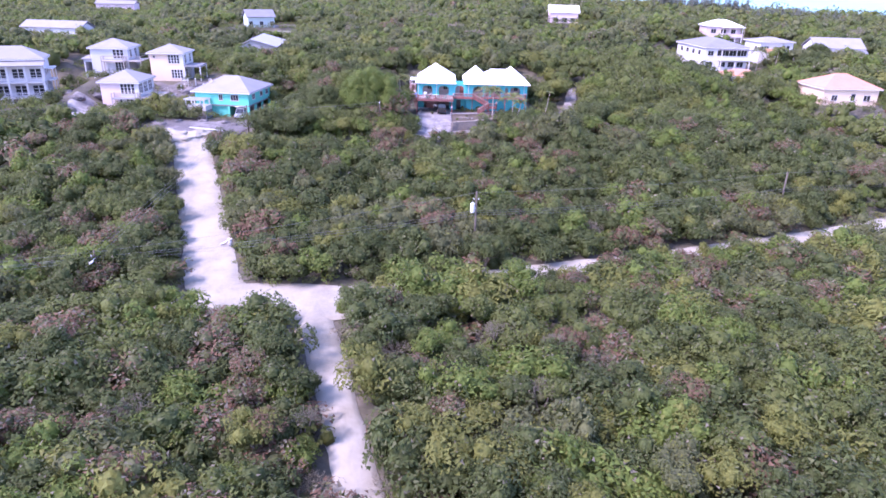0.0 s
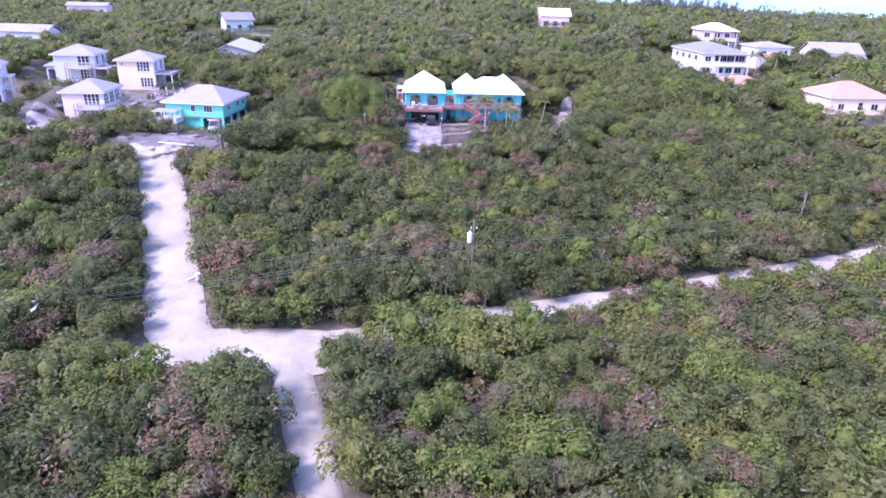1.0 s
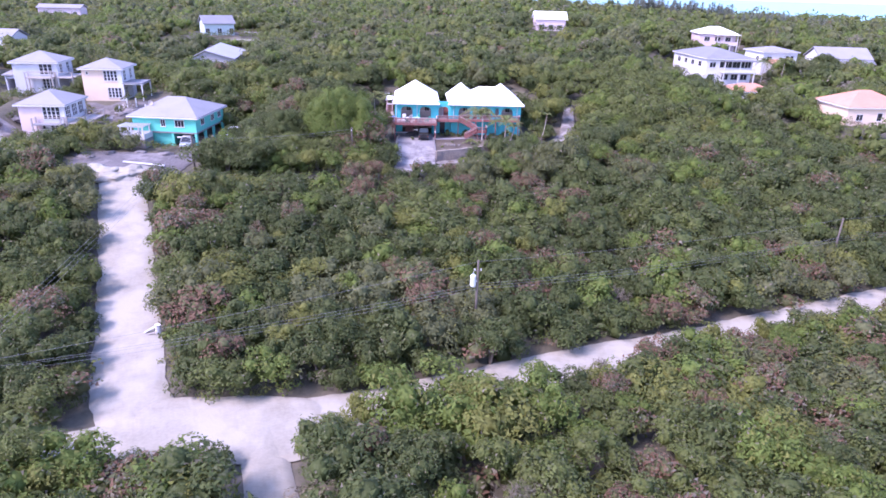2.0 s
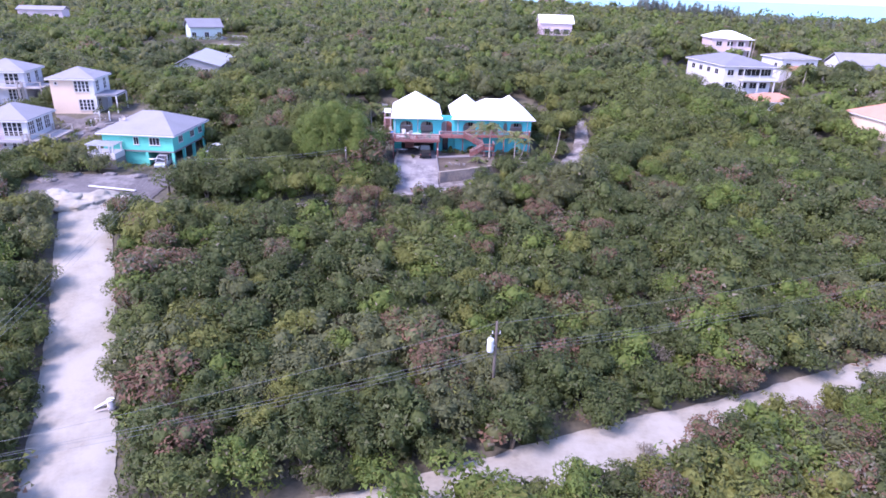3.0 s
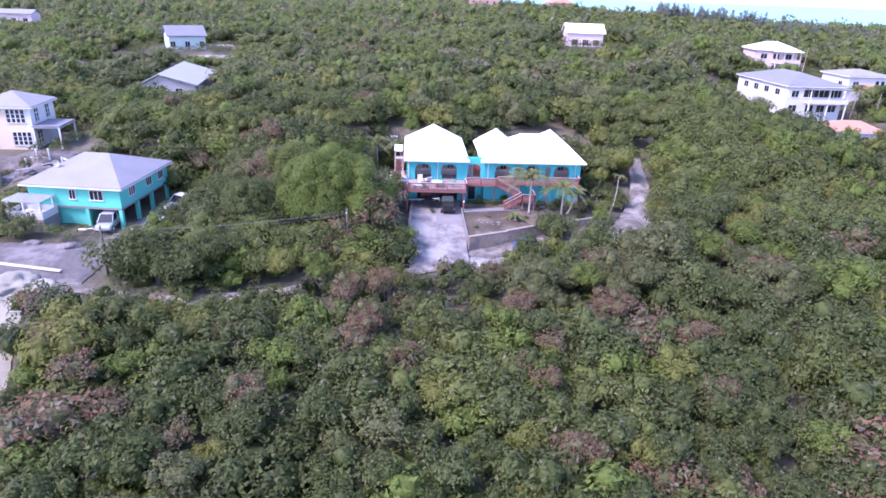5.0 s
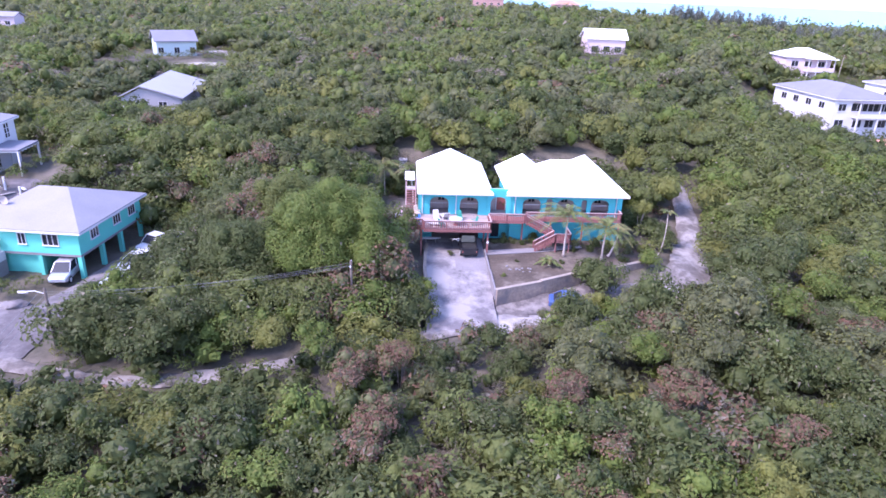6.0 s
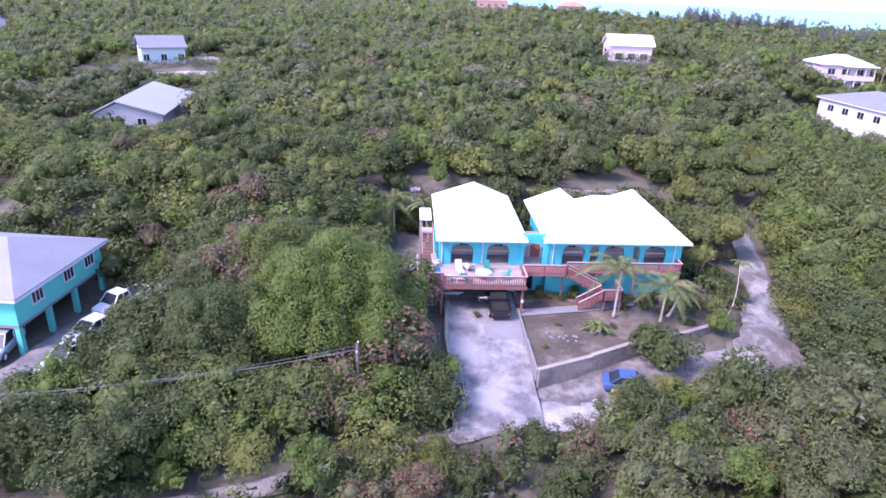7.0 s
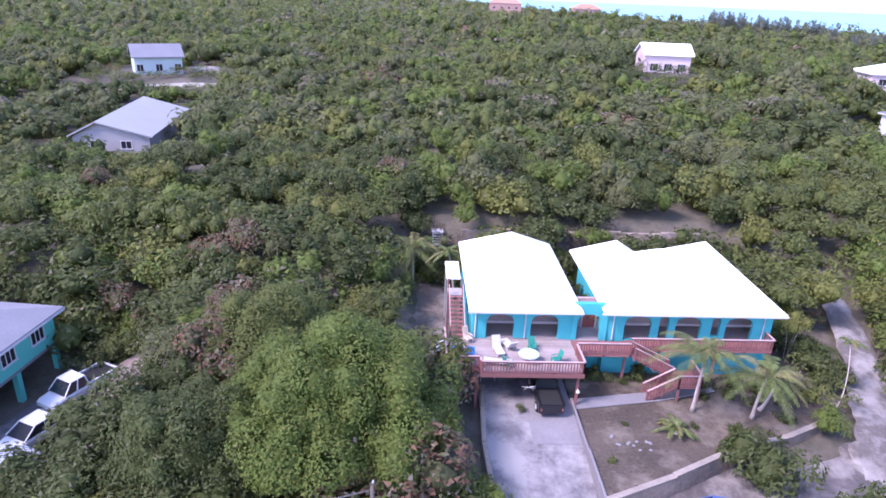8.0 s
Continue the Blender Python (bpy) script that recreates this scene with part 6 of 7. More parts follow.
# ---- palms ----
def palm(x, y, z, crown, label, fronds=20, length=2.6, girth=1.0, wind=0.0):
    """A coconut palm: curved ringed trunk and feathered fronds; crown: where the trunk ends; wind: how far the fronds stream to the west."""
    ob = thing("palm_tree", pose(x, y, z), label, "palm tree", "palms in the garden")
    c = Vector(crown) - Vector((x, y, z))
    pts, rad = [], []
    for i in range(13):
        f = i / 12
        pts.append(Vector((c.x * f ** 0.6 if c.x > 0 else c.x * f ** 1.6, c.y * f ** 1.6, c.z * f)))
        rad.append(girth * 0.74 * (0.16 - 0.07 * f + (0.1 if i == 0 else 0.03 if i == 1 else 0) + 0.008 * (i % 2)))
    part("trunk", Shape().tube(pts, rad, 10), PALMBARK, ob, smooth=True)
    knots, leaflets = 11, 30
    for k in range(fronds):
        a = 2 * math.pi * k / fronds + rng.uniform(-0.25, 0.25)
        up = math.asin(rng.uniform(0.18, 0.985))
        ln = length * rng.uniform(0.8, 1.12) * (0.8 if up > 1.1 else 1.0)
        spine = []
        for i in range(knots):
            q = i / (knots - 1)
            out = ln * (q * math.cos(up) + 0.15 * q * q)
            rise = ln * (q * math.sin(up) - (0.78 - 0.15 * up) * q ** 2.4)
            spine.append(Vector((out * math.cos(a) - wind * ln * q ** 1.5, out * math.sin(a), rise)))
        v, f = [], []
        twist = rng.uniform(-0.4, 0.4)
        for h in range(leaflets):
            q = 0.10 + 0.88 * (h + 0.5) / leaflets
            i = min(int(q * (knots - 1)), knots - 2)
            p = spine[i].lerp(spine[i + 1], q * (knots - 1) - i)
            d = (spine[i + 1] - spine[i]).normalized()
            side = d.cross(Vector((0, 0, 1)))
            side = side.normalized() if side.length > 1e-3 else Vector((1, 0, 0))
            wide = length * (0.165 * math.sin(math.pi * min(1, 0.16 + q * 0.8)) + 0.035)
            for sg in (-1, 1):
                sag = rng.uniform(0.25, 0.6) + 0.3 * sg * twist
                tip = p + side * sg * wide * 0.8 + d * wide * 0.65 - Vector((wind * wide * 0.5, 0, sag * wide))
                mid = p.lerp(tip, 0.45) + Vector((0, 0, 0.16 * wide))
                n = len(v)
                v += [p, mid - d * 0.04, tip, mid + d * 0.04]
                f.append((n, n + 1, n + 2, n + 3))
        me = mesh_object("frond", np.array([(q + c)[:] for q in v]), np.array(f), [PALMLEAF if k % 5 else PALMDRY])
        fr = piece("frond", me, ob, Matrix())
        part("midrib", Shape().tube([q + c for q in spine], [0.026 - 0.002 * i for i in range(knots)], 4), PALMRIB, fr)
    return ob


palm(11.4, 133.4, 6.85, (11.3, 132.9, 11.7), "slender coconut palm with wind-swept fronds on the lawn", 19, 3.3, wind=0.22)
palm(15.4, 132.6, 6.85, (15.3, 132.0, 10.7), "coconut palm with drooping fronds on the lawn", 16, 3.1, wind=0.12)
palm(16.4, 133.6, 6.85, (17.2, 133.4, 9.6), "young coconut palm beside the house", 12, 2.0)
palm(9.3, 130.9, 6.85, (9.25, 130.9, 7.3), "stemless young palm in the lawn", 13, 1.6)
palm(-8.8, 153.5, gz(-8.8, 153.5), (-8.9, 153.0, 11.0), "coconut palm with drooping fronds on the bank behind the deck", 22, 3.6)
palm(21.6, 133.4, 6.8, (23.2, 135.5, 11.4), "thin leaning palm with yellowing fronds", 7, 1.2, 0.4)
palm(-4.9, 151.0, gz(-4.9, 151.0), (-5.6, 150.6, 11.8), "young palm behind the house", 10, 1.8)
for px, py, ph in ((90.5, 190.0, 6.5), (105.0, 235.0, 8.0), (95.5, 189.5, 5.5)):
    palm(px, py, gz(px, py), (px + 0.4, py, gz(px, py) + ph), "palm beside the white houses on the hill", 22, 3.2, 0.7)


# ---- poles and cables ----
def utility_pole(x, y, top, label, lean=0.0, arm=True, name="utility_pole"):
    z = gz(x, y)
    ob = thing(name, pose(x, y, z, 0, lean, 0), label, "utility pole", "utility poles")
    h = top - z
    part("shaft", Shape().tube([(0, 0, -0.5), (0, 0, h)], [0.15, 0.10], 10), POLEWOOD, ob, smooth=True)
    if arm:
        part("crossarm", Shape().box(-0.06, 0.06, -0.75, 0.75, h - 0.55, h - 0.43), POLEWOOD, ob)
        for v in (-0.65, 0.0, 0.65):
            part("insulator", Shape().tube([(0, v, h - 0.43), (0, v, h - 0.3), (0, v, h - 0.22)], [0.03, 0.06, 0.03], 8), STEEL, ob)
    return ob


TP = utility_pole(5.3, 75.4, 8.5, "dark wooden utility pole carrying a grey transformer", arm=False)
th = 8.5 - gz(5.3, 75.4)
can = part("transformer", Shape().tube([(-0.42, -0.05, th - 2.7), (-0.42, -0.05, th - 2.62), (-0.42, -0.05, th - 1.6), (-0.42, -0.05, th - 1.5)], [0.24, 0.28, 0.28, 0.2], 16), STEEL, TP, "pale grey transformer can", smooth=False)
part("bushing", Shape().tube([(-0.42, -0.05, th - 1.5), (-0.42, -0.05, th - 1.2)], [0.05, 0.03], 8), STEEL, can)
part("bracket", Shape().box(-0.2, 0.0, -0.1, 0.0, th - 2.2, th - 2.1), STEEL, TP)
part("crossarm", Shape().box(-0.35, 0.35, -0.05, 0.05, th - 1.15, th - 1.05), POLEWOOD, TP)
for u in (-0.3, 0.3):
    part("insulator", Shape().tube([(u, 0, th - 1.05), (u, 0, th - 0.85)], [0.06, 0.03], 8), STEEL, TP)
P1 = utility_pole(-10.6, 120.6, 11.5, "weathered utility pole with a crossarm beside the lane")
P2 = utility_pole(-33.8, 115.5, 11.0, "dark utility pole with a street lamp at the lane's corner", arm=False)
h2 = 11.0 - gz(-33.8, 115.5)
part("lamp_arm", Shape().tube([(0, 0, h2 - 0.5), (-0.8, 0, h2 - 0.25), (-1.5, 0, h2 - 0.35)], [0.035] * 3, 6), STEEL, P2)
part("lamp_head", Shape().loft([[(-1.3 - u, w * math.cos(a), h2 - 0.38 + 0.09 * math.sin(a)) for a in (6.28 * j / 8 for j in range(8))] for u, w in ((0, 0.05), (0.2, 0.14), (0.55, 0.15), (0.75, 0.05))]), WHITEPAINT, P2, "white street lamp head")
P3 = utility_pole(-35.8, 63.1, 4.8, "utility pole with a street lamp among the scrub", arm=True)
h3 = 4.8 - gz(-35.8, 63.1)
part("lamp_arm", Shape().tube([(0, 0, h3 - 0.9), (0.2, -0.6, h3 - 0.7), (0.3, -1.2, h3 - 0.75)], [0.035] * 3, 6), STEEL, P3)
part("lamp_head", Shape().loft([[(0.3 + w * math.cos(a), -1.0 - u, h3 - 0.78 + 0.09 * math.sin(a)) for a in (6.28 * j / 8 for j in range(8))] for u, w in ((0, 0.05), (0.2, 0.15), (0.55, 0.16), (0.75, 0.05))]), WHITEPAINT, P3, "white street lamp head")
P4 = utility_pole(52.0, 92.0, 7.4, "dark utility pole in the scrub beside the road", arm=False)


def cable(a, b, sag, label, radius=0.0105):
    ob = thing("overhead_cable", pose(*a), label, "cable", "overhead cables")
    a, b = Vector(a), Vector(b)
    pts = []
    for i in range(25):
        f = i / 24
        p = (b - a) * f
        p.z -= sag * 4 * f * (1 - f)
        pts.append(p)
    part("wire", Shape().tube(pts, [radius] * 25, 5), CABLE, ob)
    return ob


for k, (dz, off) in enumerate(((0.0, 0.0), (-2.35, -0.15), (-2.6, 0.1), (-2.9, 0.0))):
    dl = (0.0, -0.45, -0.7, -1.0)[k]
    cable((5.3 + off, 75.4, 8.35 + dz), (-35.8, 63.1 + off, 4.6 + dl), 0.35 + 0.08 * k, "sagging overhead cable across the scrub")
    cable((5.3 + off, 75.4, 8.35 + dz), (52.0, 92.0 + off, 7.3 + dz), 0.5 + 0.08 * k, "sagging overhead cable across the scrub")
    cable((52.0, 92.0, 7.3 + dz), (110.0, 112.0, 7.0 + dz), 0.7, "sagging overhead cable across the scrub")
    cable((-35.8, 63.1 + off, 4.6 + dl), (-90.0, 46.0, 5.0 + dl), 0.5, "sagging overhead cable across the scrub")
for k, off in enumerate((-0.6, 0.0, 0.6)):
    cable((-35.8 + off, 63.1, 4.5), (-33.8 + off * 0.5, 115.5, 10.8 - 0.3 * k), 0.7, "overhead cable rising beside the white road")
    cable((-10.6, 120.6 + off, 11.3 if k < 2 else 10.7), (-33.8, 115.5 + off * 0.5, 10.8 - 0.35 * k), 0.5, "overhead cable between the poles of the lane")


# ---- rubble, boards and odds and ends along the white road ----
def heap(x, y, r, h, mat, label, seed, name="rubble_heap"):
    ob = thing(name, pose(x, y, gz(x, y)), label, "rubble", "heaps of fill")
    sh = Shape()
    bmesh.ops.create_icosphere(sh.bm, subdivisions=4, radius=1)
    for v in sh.bm.verts:
        k = 1 + 0.35 * noise.noise(v.co * 1.8 + Vector((seed, 0, 0))) + 0.16 * noise.noise(v.co * 5 + Vector((seed, 3, 0)))
        v.co = Vector((v.co.x * r * k, v.co.y * r * 0.8 * k, v.co.z * h * k - 0.12 * h))
    part("mound", sh, mat, ob, smooth=True)
    return ob


for i, (hx, hy, hr, hh) in enumerate(((-45.2, 112.0, 2.4, 0.9), (-41.8, 112.6, 2.6, 1.0), (-43.5, 110.2, 2.6, 0.7), (-38.8, 112.4, 1.8, 0.6), (-47.6, 113.2, 1.9, 0.7))):
    heap(hx, hy, hr, hh, ROAD, "heap of tipped white limestone fill", i)
for i, (hx, hy, hr) in enumerate(((-48.5, 120.5, 1.3), (-44.0, 121.4, 1.0), (-40.0, 121.0, 1.2), (-37.6, 119.8, 0.8), (-51.0, 118.0, 1.4))):
    heap(hx, hy, hr, 0.5, MARL, "low heap of grey rubble", i + 20)
bd = thing("timber_board", pose(-41.4, 115.8, gz(-41.4, 115.8) + 0.25, 0, 2, -10), "long weathered white board lying on the rubble", "board")
part("plank", Shape().box(-3.3, 3.3, -0.18, 0.18, -0.08, 0.08), WHITEPAINT, bd, bevel=0.02)
wt = thing("tarpaulin", pose(-34.0, 123.8, gz(-34.0, 123.8)), "crumpled white tarpaulin over a pile", "tarpaulin")
sh = Shape()
bmesh.ops.create_icosphere(sh.bm, subdivisions=3, radius=1)
for v in sh.bm.verts:
    v.co = Vector((v.co.x * 1.1, v.co.y * 0.9, v.co.z * 0.8)) * (1 + 0.3 * noise.noise(v.co * 3))
part("cover", sh, WHITECLOTH, wt)
dr = thing("scrap_pile", pose(-25.6, 74.6, gz(-25.6, 74.6)), "white drum and scrap boards dumped at the road's edge", "scrap")
part("drum", Shape().tube([(0.35, 0.1, 0), (0.35, 0.1, 0.85)], [0.3, 0.3], 14), WHITEPAINT, dr)
part("board", Shape().beam((-0.9, -0.1, 0.1), (0.1, 0.4, 0.55), 0.3, 0.05), WHITEPAINT, dr)
part("board", Shape().beam((-0.6, -0.5, 0.06), (0.3, -0.3, 0.3), 0.12, 0.06), GREYWOOD, dr)


# ---- decks and porches of the hillside houses ----
def side_deck(x, y, rot, w, d, z, label, roofed=False, mat=GREYWOOD, rail=WHITEPAINT, rails=True):
    g = gz(x, y)
    ob = thing("timber_deck", pose(x, y, z, 0, 0, rot), label, "deck", "decks of the hillside houses")
    part("platform", Shape().box(-w / 2, w / 2, -d / 2, d / 2, -0.2, 0), mat, ob)
    for u in (-w / 2 + 0.1, w / 2 - 0.1):
        for v in (-d / 2 + 0.1, d / 2 - 0.1):
            part("post", Shape().box(u - 0.1, u + 0.1, v - 0.1, v + 0.1, g - z - 1.0, 2.4 if roofed else 1.0 if rails else -0.21), rail, ob)
    for s in (-1, 1) if rails else ():
        part("rail", Shape().beam((-w / 2, s * (d / 2 - 0.1), 0.95), (w / 2, s * (d / 2 - 0.1), 0.95), 0.07, 0.08), rail, ob)
    if rails:
        part("rail", Shape().beam((w / 2 - 0.1, -d / 2, 0.95), (w / 2 - 0.1, d / 2, 0.95), 0.07, 0.08), rail, ob)
    else:
        for i in range(7):
            v = -d / 2 + 0.2 + (d - 0.4) * i / 6
            part("joist", Shape().box(-w / 2 + 0.02, w / 2 + 0.12, v - 0.05, v + 0.05, -0.36, -0.205), rail, ob)
    if roofed:
        part("canopy", Shape().box(-w / 2 - 0.2, w / 2 + 0.2, -d / 2 - 0.2, d / 2 + 0.2, 2.4, 2.52), GREYROOF, ob)
    return ob


side_deck(-55.2, 151.2, 4, 3.6, 5.4, 13.4, "flat grey canopy on posts beside the cream house", mat=SLATEROOF, rail=WHITEPAINT, rails=False)
side_deck(-58.8, 136.2, 3, 3.2, 8.0, 8.9, "grey timber deck on posts beside the pink house", rail=GREYWOOD)
side_deck(-62.8, 131.4, 3, 4.8, 1.6, 8.9, "grey timber porch before the pink house", mat=GREYROOF, rail=GREYWOOD)
side_deck(-70.4, 156.6, 6, 3.2, 6.5, 13.5, "grey timber deck on posts beside the lilac house", rail=GREYWOOD)
side_deck(-74.6, 153.2, 6, 5.0, 1.6, 13.5, "grey timber balcony before the lilac house", rail=GREYWOOD)
for i in range(7):
    fx, fy = -56.5 + i * 1.7, 144.8 - 0.15 * i
    fp = thing("fence_post", pose(fx, fy, gz(fx, fy)), "pale wooden fence post on the terrace", "post", "fence posts of the terrace")
    part("shaft", Shape().box(-0.1, 0.1, -0.1, 0.1, -0.5, 1.7), WHITEPAINT, fp)
slab = thing("terrace_slab", pose(-52.5, 142.0, gz(-52.5, 142.0) + 0.2, 0, 0, -6), "pale concrete terrace below the cream house", "terrace")
part("slab", Shape().box(-5.5, 5.5, -1.6, 1.6, -1.6, 0.1), CONCRETE, slab, bevel=0.03)
# balconies of the white three-storey house
bal = thing("house_balcony", pose(-90.5, 141.0, 7.5, 0, 0, 22), "white timber balconies across the three-storey house", "balcony")
for z in (0.0, 3.15):
    part("slab", Shape().box(-6.5, 6.5, -5.85, -3.77, z - 0.2, z), WHITEPAINT, bal)
    part("rail", Shape().box(-6.5, 6.5, -5.85, -5.77, z + 0.85, z + 0.95), WHITEPAINT, bal)
    for i in range(44):
        part("baluster", Shape().box(-6.45 + i * 0.3, -6.39 + i * 0.3, -5.83, -5.79, z, z + 0.85), WHITEPAINT, bal)
for i in range(5):
    part("column", Shape().box(-6.5 + i * 3.18, -6.22 + i * 3.18, -5.85, -5.57, -3.5, 6.4), WHITEPAINT, bal)
part("roof", Shape().solid([(-7.0, -6.3, 6.4), (7.0, -6.3, 6.4), (7.0, -3.8, 7.1), (-7.0, -3.8, 7.1), (-7.0, -6.3, 6.55), (7.0, -6.3, 6.55), (7.0, -3.8, 7.25), (-7.0, -3.8, 7.25)], [(3, 2, 1, 0), (4, 5, 6, 7), (0, 1, 5, 4), (1, 2, 6, 5), (2, 3, 7, 6), (3, 0, 4, 7)]), GREYROOF, bal)
part("side_porch", Shape().box(6.52, 8.0, -2.5, 1.5, 2.95, 3.15).box(7.85, 8.0, -2.5, -2.35, -2.5, 5.4).box(7.85, 8.0, 1.35, 1.5, -2.5, 5.4).box(6.52, 8.2, -2.7, 1.7, 5.41, 5.55), WHITEPAINT, bal, "small white side porch")


# ---- casuarinas on the skyline and houses on the far shore ----
def casuarina_mesh(seed):
    r = np.random.default_rng(seed)
    v = []
    for i in range(150):
        f = r.uniform(0.12, 1)
        a, d = r.uniform(0, 6.28), (1 - f) * 0.30 + 0.05
        d *= r.uniform(0.3, 1.2)
        p = np.array([d * math.cos(a), d * math.sin(a), f])
        s = 0.10 * (1.1 - f * 0.6)
        u = np.array([math.cos(a), math.sin(a), 0.5]) * s
        w = np.array([-math.sin(a), math.cos(a), 0.2]) * s * 0.35
        v += [p - u, p - w, p + u, p + w]
    return np.array(v)


CAS = [casuarina_mesh(s) for s in range(4)]
# Needle colour lightened in place of the haze over the skyline.
CASLEAF = leafy("hazed_casuarina_needles", (0.22, 0.235, 0.185))
cas_me = [mesh_object("foliage", v, np.arange(len(v)).reshape(-1, 4), [CASLEAF]) for v in CAS]
tr_bm = Shape().tube([(0, 0, -0.08), (0, 0, 0.9)], [0.022, 0.006], 6).bm
cas_tr = bpy.data.meshes.new("trunk")
tr_bm.to_mesh(cas_tr)
tr_bm.free()
cas_tr.materials.append(BARK)
for i in range(170):
    f = i / 169
    cx, cy = 122 + 95 * f + rng.uniform(-3, 3), 395 + 8 * math.sin(f * 9) - 30 * f + rng.uniform(-7, 7)
    if 0.45 < f < 0.50:
        continue
    hh = rng.uniform(7, 11) * (1.0 if f < 0.45 else 0.62)
    ob = new("casuarina_tree")
    ob.matrix_basis = pose(cx, cy, gz(cx, cy), 0, 0, rng.uniform(0, 360)) @ Matrix.Diagonal((hh, hh, hh, 1))
    tagged(ob, "tall feathery casuarina on the coastal skyline", "tree", "casuarinas on the skyline")
    piece("trunk", cas_tr, ob, Matrix())
    piece("crown", cas_me[i % 4], ob, Matrix())

patch("far_lane", -57.0, 221.5, 11.0, 0.9, ROAD, "pale lane before the blue cottage", rot=0.25, lift=0.3)
patch("cottage_yard", -56.5, 240.0, 7.0, 5.0, ROCKROAD, "pale bare yard beside the sea-blue cottage", lift=0.25)
shrub(22.0, 140.5, 1.3, 4.2, 2, "shrub", "tall thin shrub with yellowing leaves", "garden shrubs")
shrub(-49.5, 124.6, 2.4, 3.2, 3, "shrub", "olive shrub before the white porch", "garden shrubs")
shrub(-46.2, 123.4, 2.0, 2.6, 3, "shrub", "olive shrub before the white porch", "garden shrubs")
shrub(-53.5, 124.5, 2.8, 3.6, 2, "shrub", "yellow-green shrub before the pink house", "garden shrubs")
shrub(-58.5, 126.0, 2.4, 3.2, 0, "shrub", "leafy green shrub before the pink house", "garden shrubs")
for i, (hx, hy, hr) in enumerate(((-72.5, 128.0, 1.2), (-70.0, 121.5, 1.0), (-74.0, 134.0, 1.6), (-66.0, 122.8, 0.8), (-72.8, 140.0, 1.5), (-70.5, 132.5, 1.1), (-77.5, 137.0, 1.3))):
    heap(hx, hy, hr, 0.7, MARL, "low heap of grey rubble", i + 40)

# plants in the court between the two roofs
for sx, sy, sr in ((4.4, 142.2, 0.7), (5.3, 141.0, 0.8), (5.3, 143.2, 0.9), (4.4, 144.6, 0.7), (5.3, 145.6, 0.8)):
    shrub(sx, sy, sr, sr * 1.6, 1, "shrub", "potted dark green shrub in the narrow court", "garden shrubs", z=FLOOR + 0.01)
# weeds and small bushes on the lawn and along the house
for sx, sy, sr in ((4.2, 137.3, 0.6), (6.4, 137.2, 0.7), (7.4, 136.8, 0.5), (13.6, 136.4, 0.9), (14.8, 135.2, 0.8), (17.4, 135.6, 1.1), (18.8, 134.6, 0.9), (19.4, 136.4, 1.2), (16.2, 134.4, 0.7), (12.9, 134.9, 0.5), (13.4, 131.2, 0.7), (17.6, 132.4, 0.8), (20.8, 135.2, 1.0), (4.0, 128.0, 0.35), (6.0, 131.8, 0.3), (10.8, 131.5, 0.4)):
    shrub(sx, sy, sr, sr * 0.95, (1, 0, 3)[int(sx * 7) % 3], "shrub", "small dark weedy bush on the dry lawn", "garden shrubs", z=6.8)
patch("gravel_corner", -28.8, 134.6, 1.7, 4.6, BANK, "brown stony gravel beside the parked cars", rot=0.59, lift=0.14, rough=0.3)
shrub(-30.2, 130.4, 1.7, 2.3, 1, label="dark green bush beside the parked cars", group="garden shrubs")
# bushes behind and beside the house
wild = random.Random(5)
shrub(-1.0, 133.0, 0.45, 0.6, 3, label="small straggly plant growing in the driveway", group="garden shrubs", z=float(drive_z(0, 133.0)))
for x0, x1, y0, y1, n in ((-8.0, 20.0, 152.8, 156.8, 34), (19.5, 27.5, 146.5, 153.5, 12), (-11.5, -10.0, 139.0, 150.0, 4), (20.6, 25.6, 137.0, 149.0, 9), (-35.0, -24.5, 139.5, 148.0, 16)):
    for _ in range(n):
        sx, sy, sr = wild.uniform(x0, x1), wild.uniform(y0, y1), wild.uniform(1.2, 2.1)
        if off_road(np.array([sx]), np.array([sy]))[0] > 0.3:
            shrub(sx, sy, sr, sr * 1.15, wild.choice((0, 1, 1, 3, 6)), "shrub", "low bushy shrub close to the house", "garden shrubs")

# brush between the lane and the drive, hiding the foot of the bank
for sx, sy, sr, sk in ((5.0, 119.6, 1.6, 5), (7.4, 120.0, 1.5, 3), (9.0, 121.8, 1.4, 2), (11.6, 122.3, 1.6, 2), (13.4, 121.6, 1.6, 6), (15.6, 122.0, 1.8, 0), (17.6, 123.0, 1.9, 0), (19.6, 123.6, 1.8, 3), (13.0, 123.9, 0.9, 2), (7.6, 123.4, 0.6, 5)):
    shrub(sx, sy, sr, sr * (1.2 if sx < 9 or sy > 123 else 1.65), sk, "shrub", ("leafy green", "", "yellow-green", "olive-grey", "", "half-bare grey", "fresh green")[sk] + " shrub beside the marl lane", "garden shrubs")
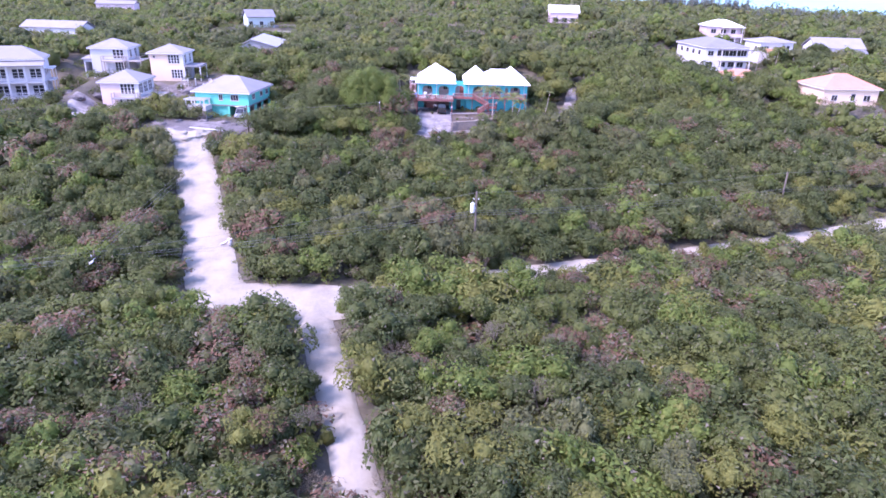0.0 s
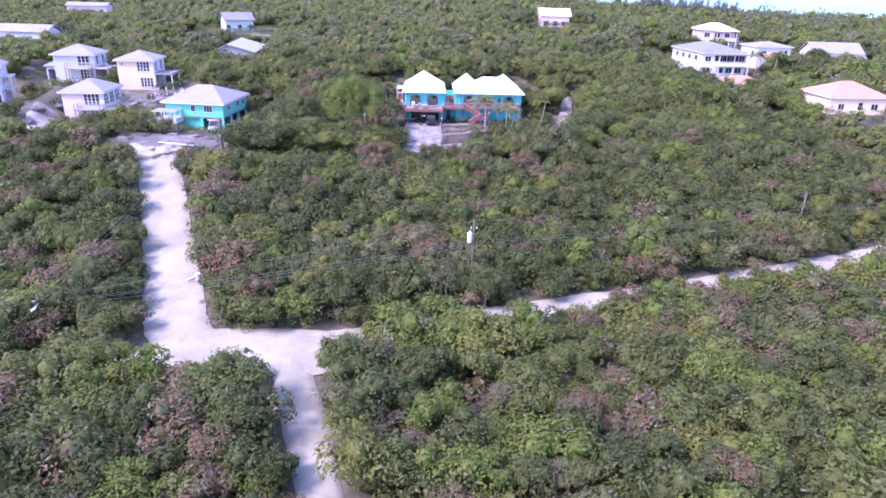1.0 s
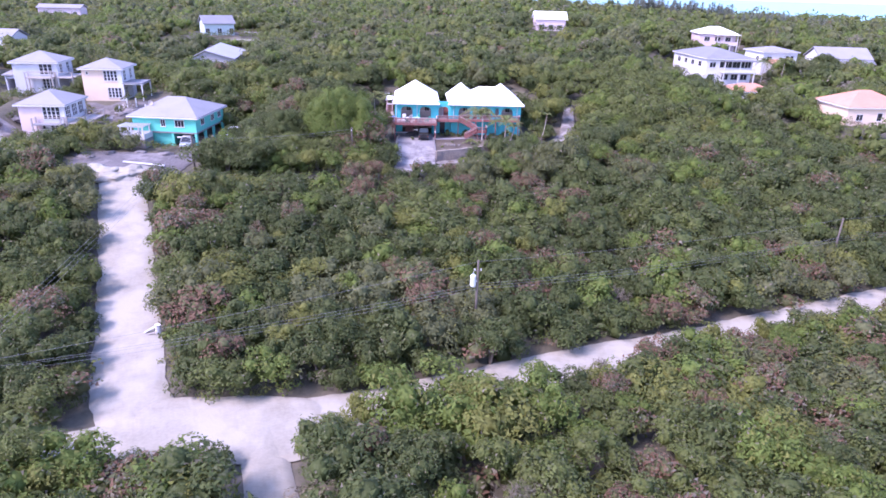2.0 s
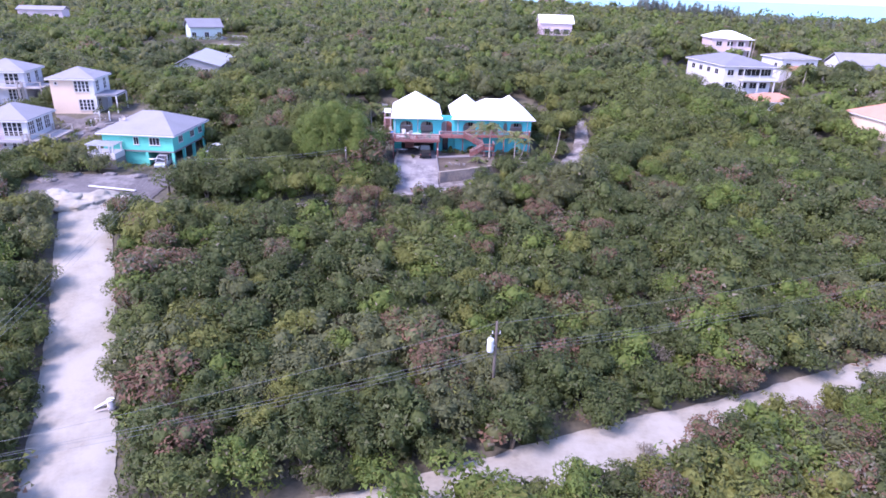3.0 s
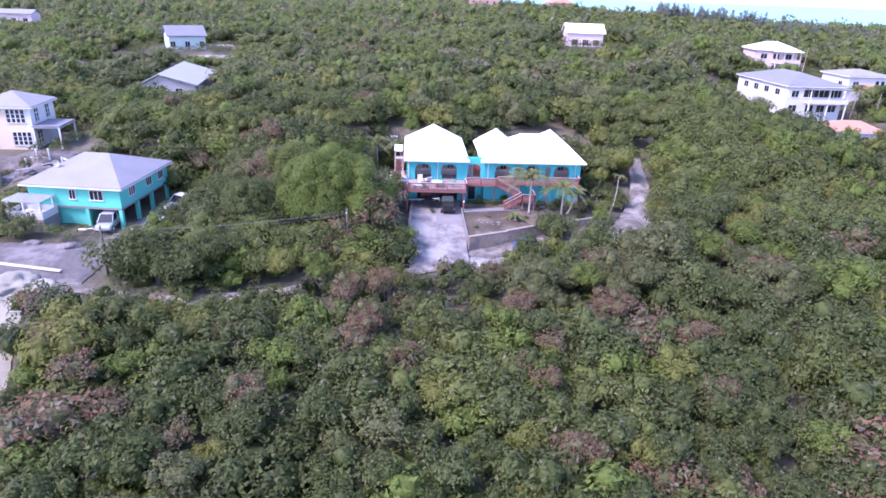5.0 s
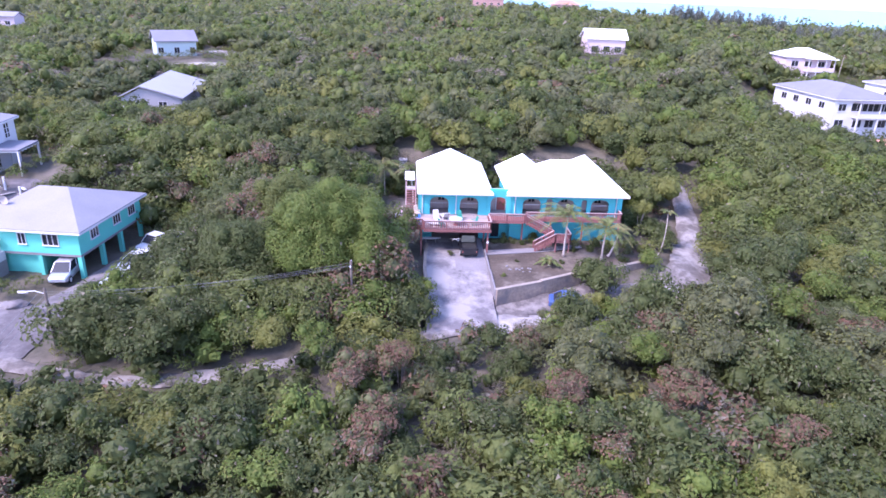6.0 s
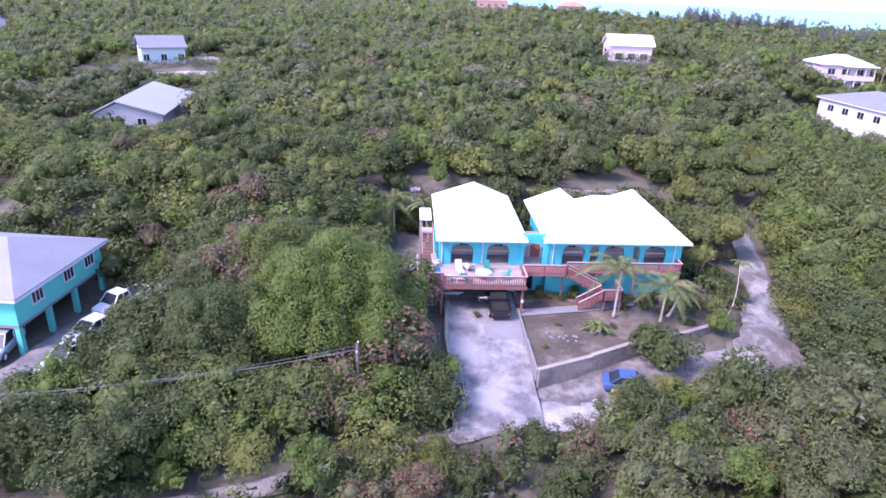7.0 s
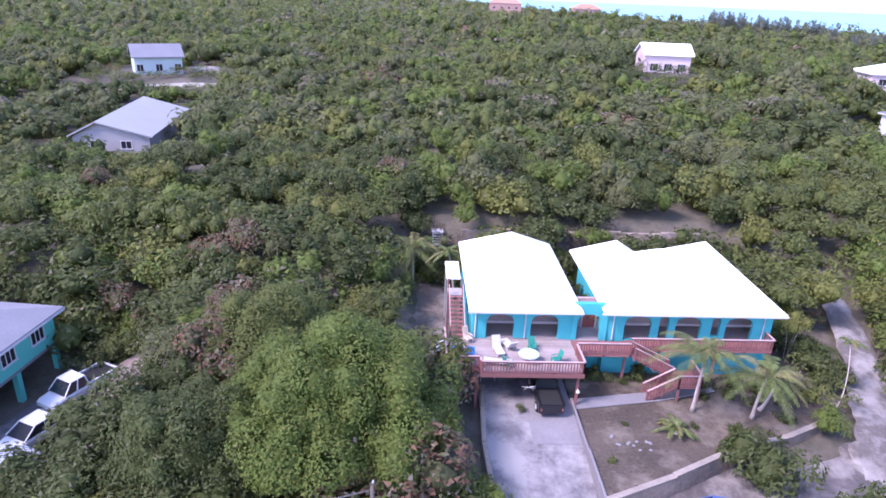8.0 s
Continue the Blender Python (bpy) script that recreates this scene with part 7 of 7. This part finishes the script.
# bushes in the yards between the hillside houses
for sx, sy, sr, sk in ((-82.5, 147.5, 2.2, 1), (-80.0, 150.5, 1.8, 0), (-84.5, 152.0, 2.4, 1), (-79.5, 144.5, 1.7, 3), (-83.5, 143.8, 1.6, 0), (-81.0, 140.0, 1.8, 3), (-78.5, 136.5, 1.6, 1), (-68.5, 147.0, 1.7, 1), (-71.0, 144.0, 1.4, 2), (-67.0, 129.5, 1.3, 3), (-76.0, 128.0, 2.0, 1), (-77.5, 123.5, 2.2, 0), (-58.0, 121.5, 2.4, 0), (-55.0, 119.5, 2.2, 1), (-66.8, 146.2, 1.5, 0)):
    shrub(sx, sy, sr, sr * 1.15, sk, "shrub", "bushy shrub in the yards between the hillside houses", "garden shrubs")
# dying red-brown and leafless bushes scattered through the scrub
DRY = [(-9.0, 109.5), (-6.5, 111.0), (-7.9, 105.2), (5.1, 108.4), (6.0, 106.6), (15.7, 117.0), (15.9, 109.2), (32.1, 120.7), (34.3, 115.8), (21.7, 104.8), (-3.2, 99.9), (21.7, 97.1), (37.3, 100.7), (35.0, 117.8),
       (6.3, 99.1), (16.0, 113.1), (34.3, 68.6), (23.9, 65.3), (8.4, 90.0), (12.5, 49.4), (19.4, 42.2), (40.6, 67.4), (23.5, 62.6), (-24.5, 35.0), (-9.2, 37.3)]
for i, (sx, sy) in enumerate(DRY):
    for j in range(2):
        dx, dy, sr = wild.uniform(-1.7, 1.7), wild.uniform(-1.4, 1.4), wild.uniform(1.3, 2.0)
        shrub(sx + dx, sy + dy, sr, wild.uniform(3.8, 4.5) * (0.75 if sx > 20 and sy < 70 else 1.0), 5 if (i + j) % 4 == 0 else 4, group="dry bushes of the slope")
for sx, sy in ((18.1, 99.9), (-0.8, 37.2), (5.2, 33.3), (-21.6, 31.7), (-11.5, 36.0), (26.0, 38.0)):
    shrub(sx, sy, 1.9, 4.3, 2, group="shrubs of the slope")
for sx, sy in ((5.6, 50.0), (8.9, 41.6), (7.2, 51.2), (-22.0, 36.9), (-20.8, 38.2)):
    shrub(sx, sy, 1.9, 4.5, 5, label="leafless mauve-grey bush in the scrub", group="dry bushes of the slope")
# brush along the north side of the lane
for sx, sy in ((-31.0, 114.2), (-28.6, 114.4), (-26.2, 114.3), (-23.6, 114.9), (-21.0, 115.9), (-18.4, 116.8), (-15.8, 118.0)):
    shrub(sx, sy, wild.uniform(1.6, 2.1), wild.uniform(2.8, 3.6), wild.choice((0, 1, 1, 6)), label="leafy green shrub along the marl lane", group="garden shrubs")
# thin dry growth on both sides of the washed-out track
for sx, sy, sr, sk in ((24.6, 139.2, 0.9, 3), (25.4, 142.0, 1.1, 5), (26.4, 145.0, 1.2, 4), (23.2, 136.4, 0.8, 3), (31.0, 138.2, 1.4, 4), (31.6, 141.4, 1.5, 0), (30.2, 134.6, 1.3, 1), (29.2, 131.4, 1.2, 5), (32.6, 145.0, 1.6, 1), (33.2, 148.6, 1.5, 6), (27.6, 148.8, 1.4, 1), (26.2, 150.6, 1.6, 3)):
    shrub(sx, sy, sr, sr * 1.3, sk, "shrub", "thin dry shrub beside the washed-out track", "garden shrubs")
# bushes at the foot of the bank behind the house
for i in range(15):
    shrub(-3.0 + 1.85 * i, wild.uniform(154.2, 156.4), wild.uniform(1.5, 2.1), wild.uniform(2.4, 3.4), wild.choice((0, 1, 1, 3, 6)), label="leafy green shrub on the bank behind the house", group="garden shrubs")
# builder's leavings on the terrace below the cream house
for i in range(9):
    bx, by = wild.uniform(-65.0, -50.0), wild.uniform(140.8, 146.0)
    plank = thing("scrap_board", pose(bx, by, gz(bx, by) + 0.28, wild.uniform(-6, 6), 0, wild.uniform(0, 180)), "weathered pale board lying on the rubble terrace", "board", "scrap boards on the terrace")
    part("board", Shape().box(-wild.uniform(0.8, 1.5), wild.uniform(0.8, 1.5), -0.16, 0.16, -0.05, 0.05), WHITEPAINT if i % 2 else GREYWOOD, plank, bevel=0.01)
for i in range(6):
    bx, by = wild.uniform(-66.0, -49.0), wild.uniform(140.5, 146.5)
    heap(bx, by, wild.uniform(0.7, 1.3), 0.5, MARL, "low heap of grey rubble", i + 60)
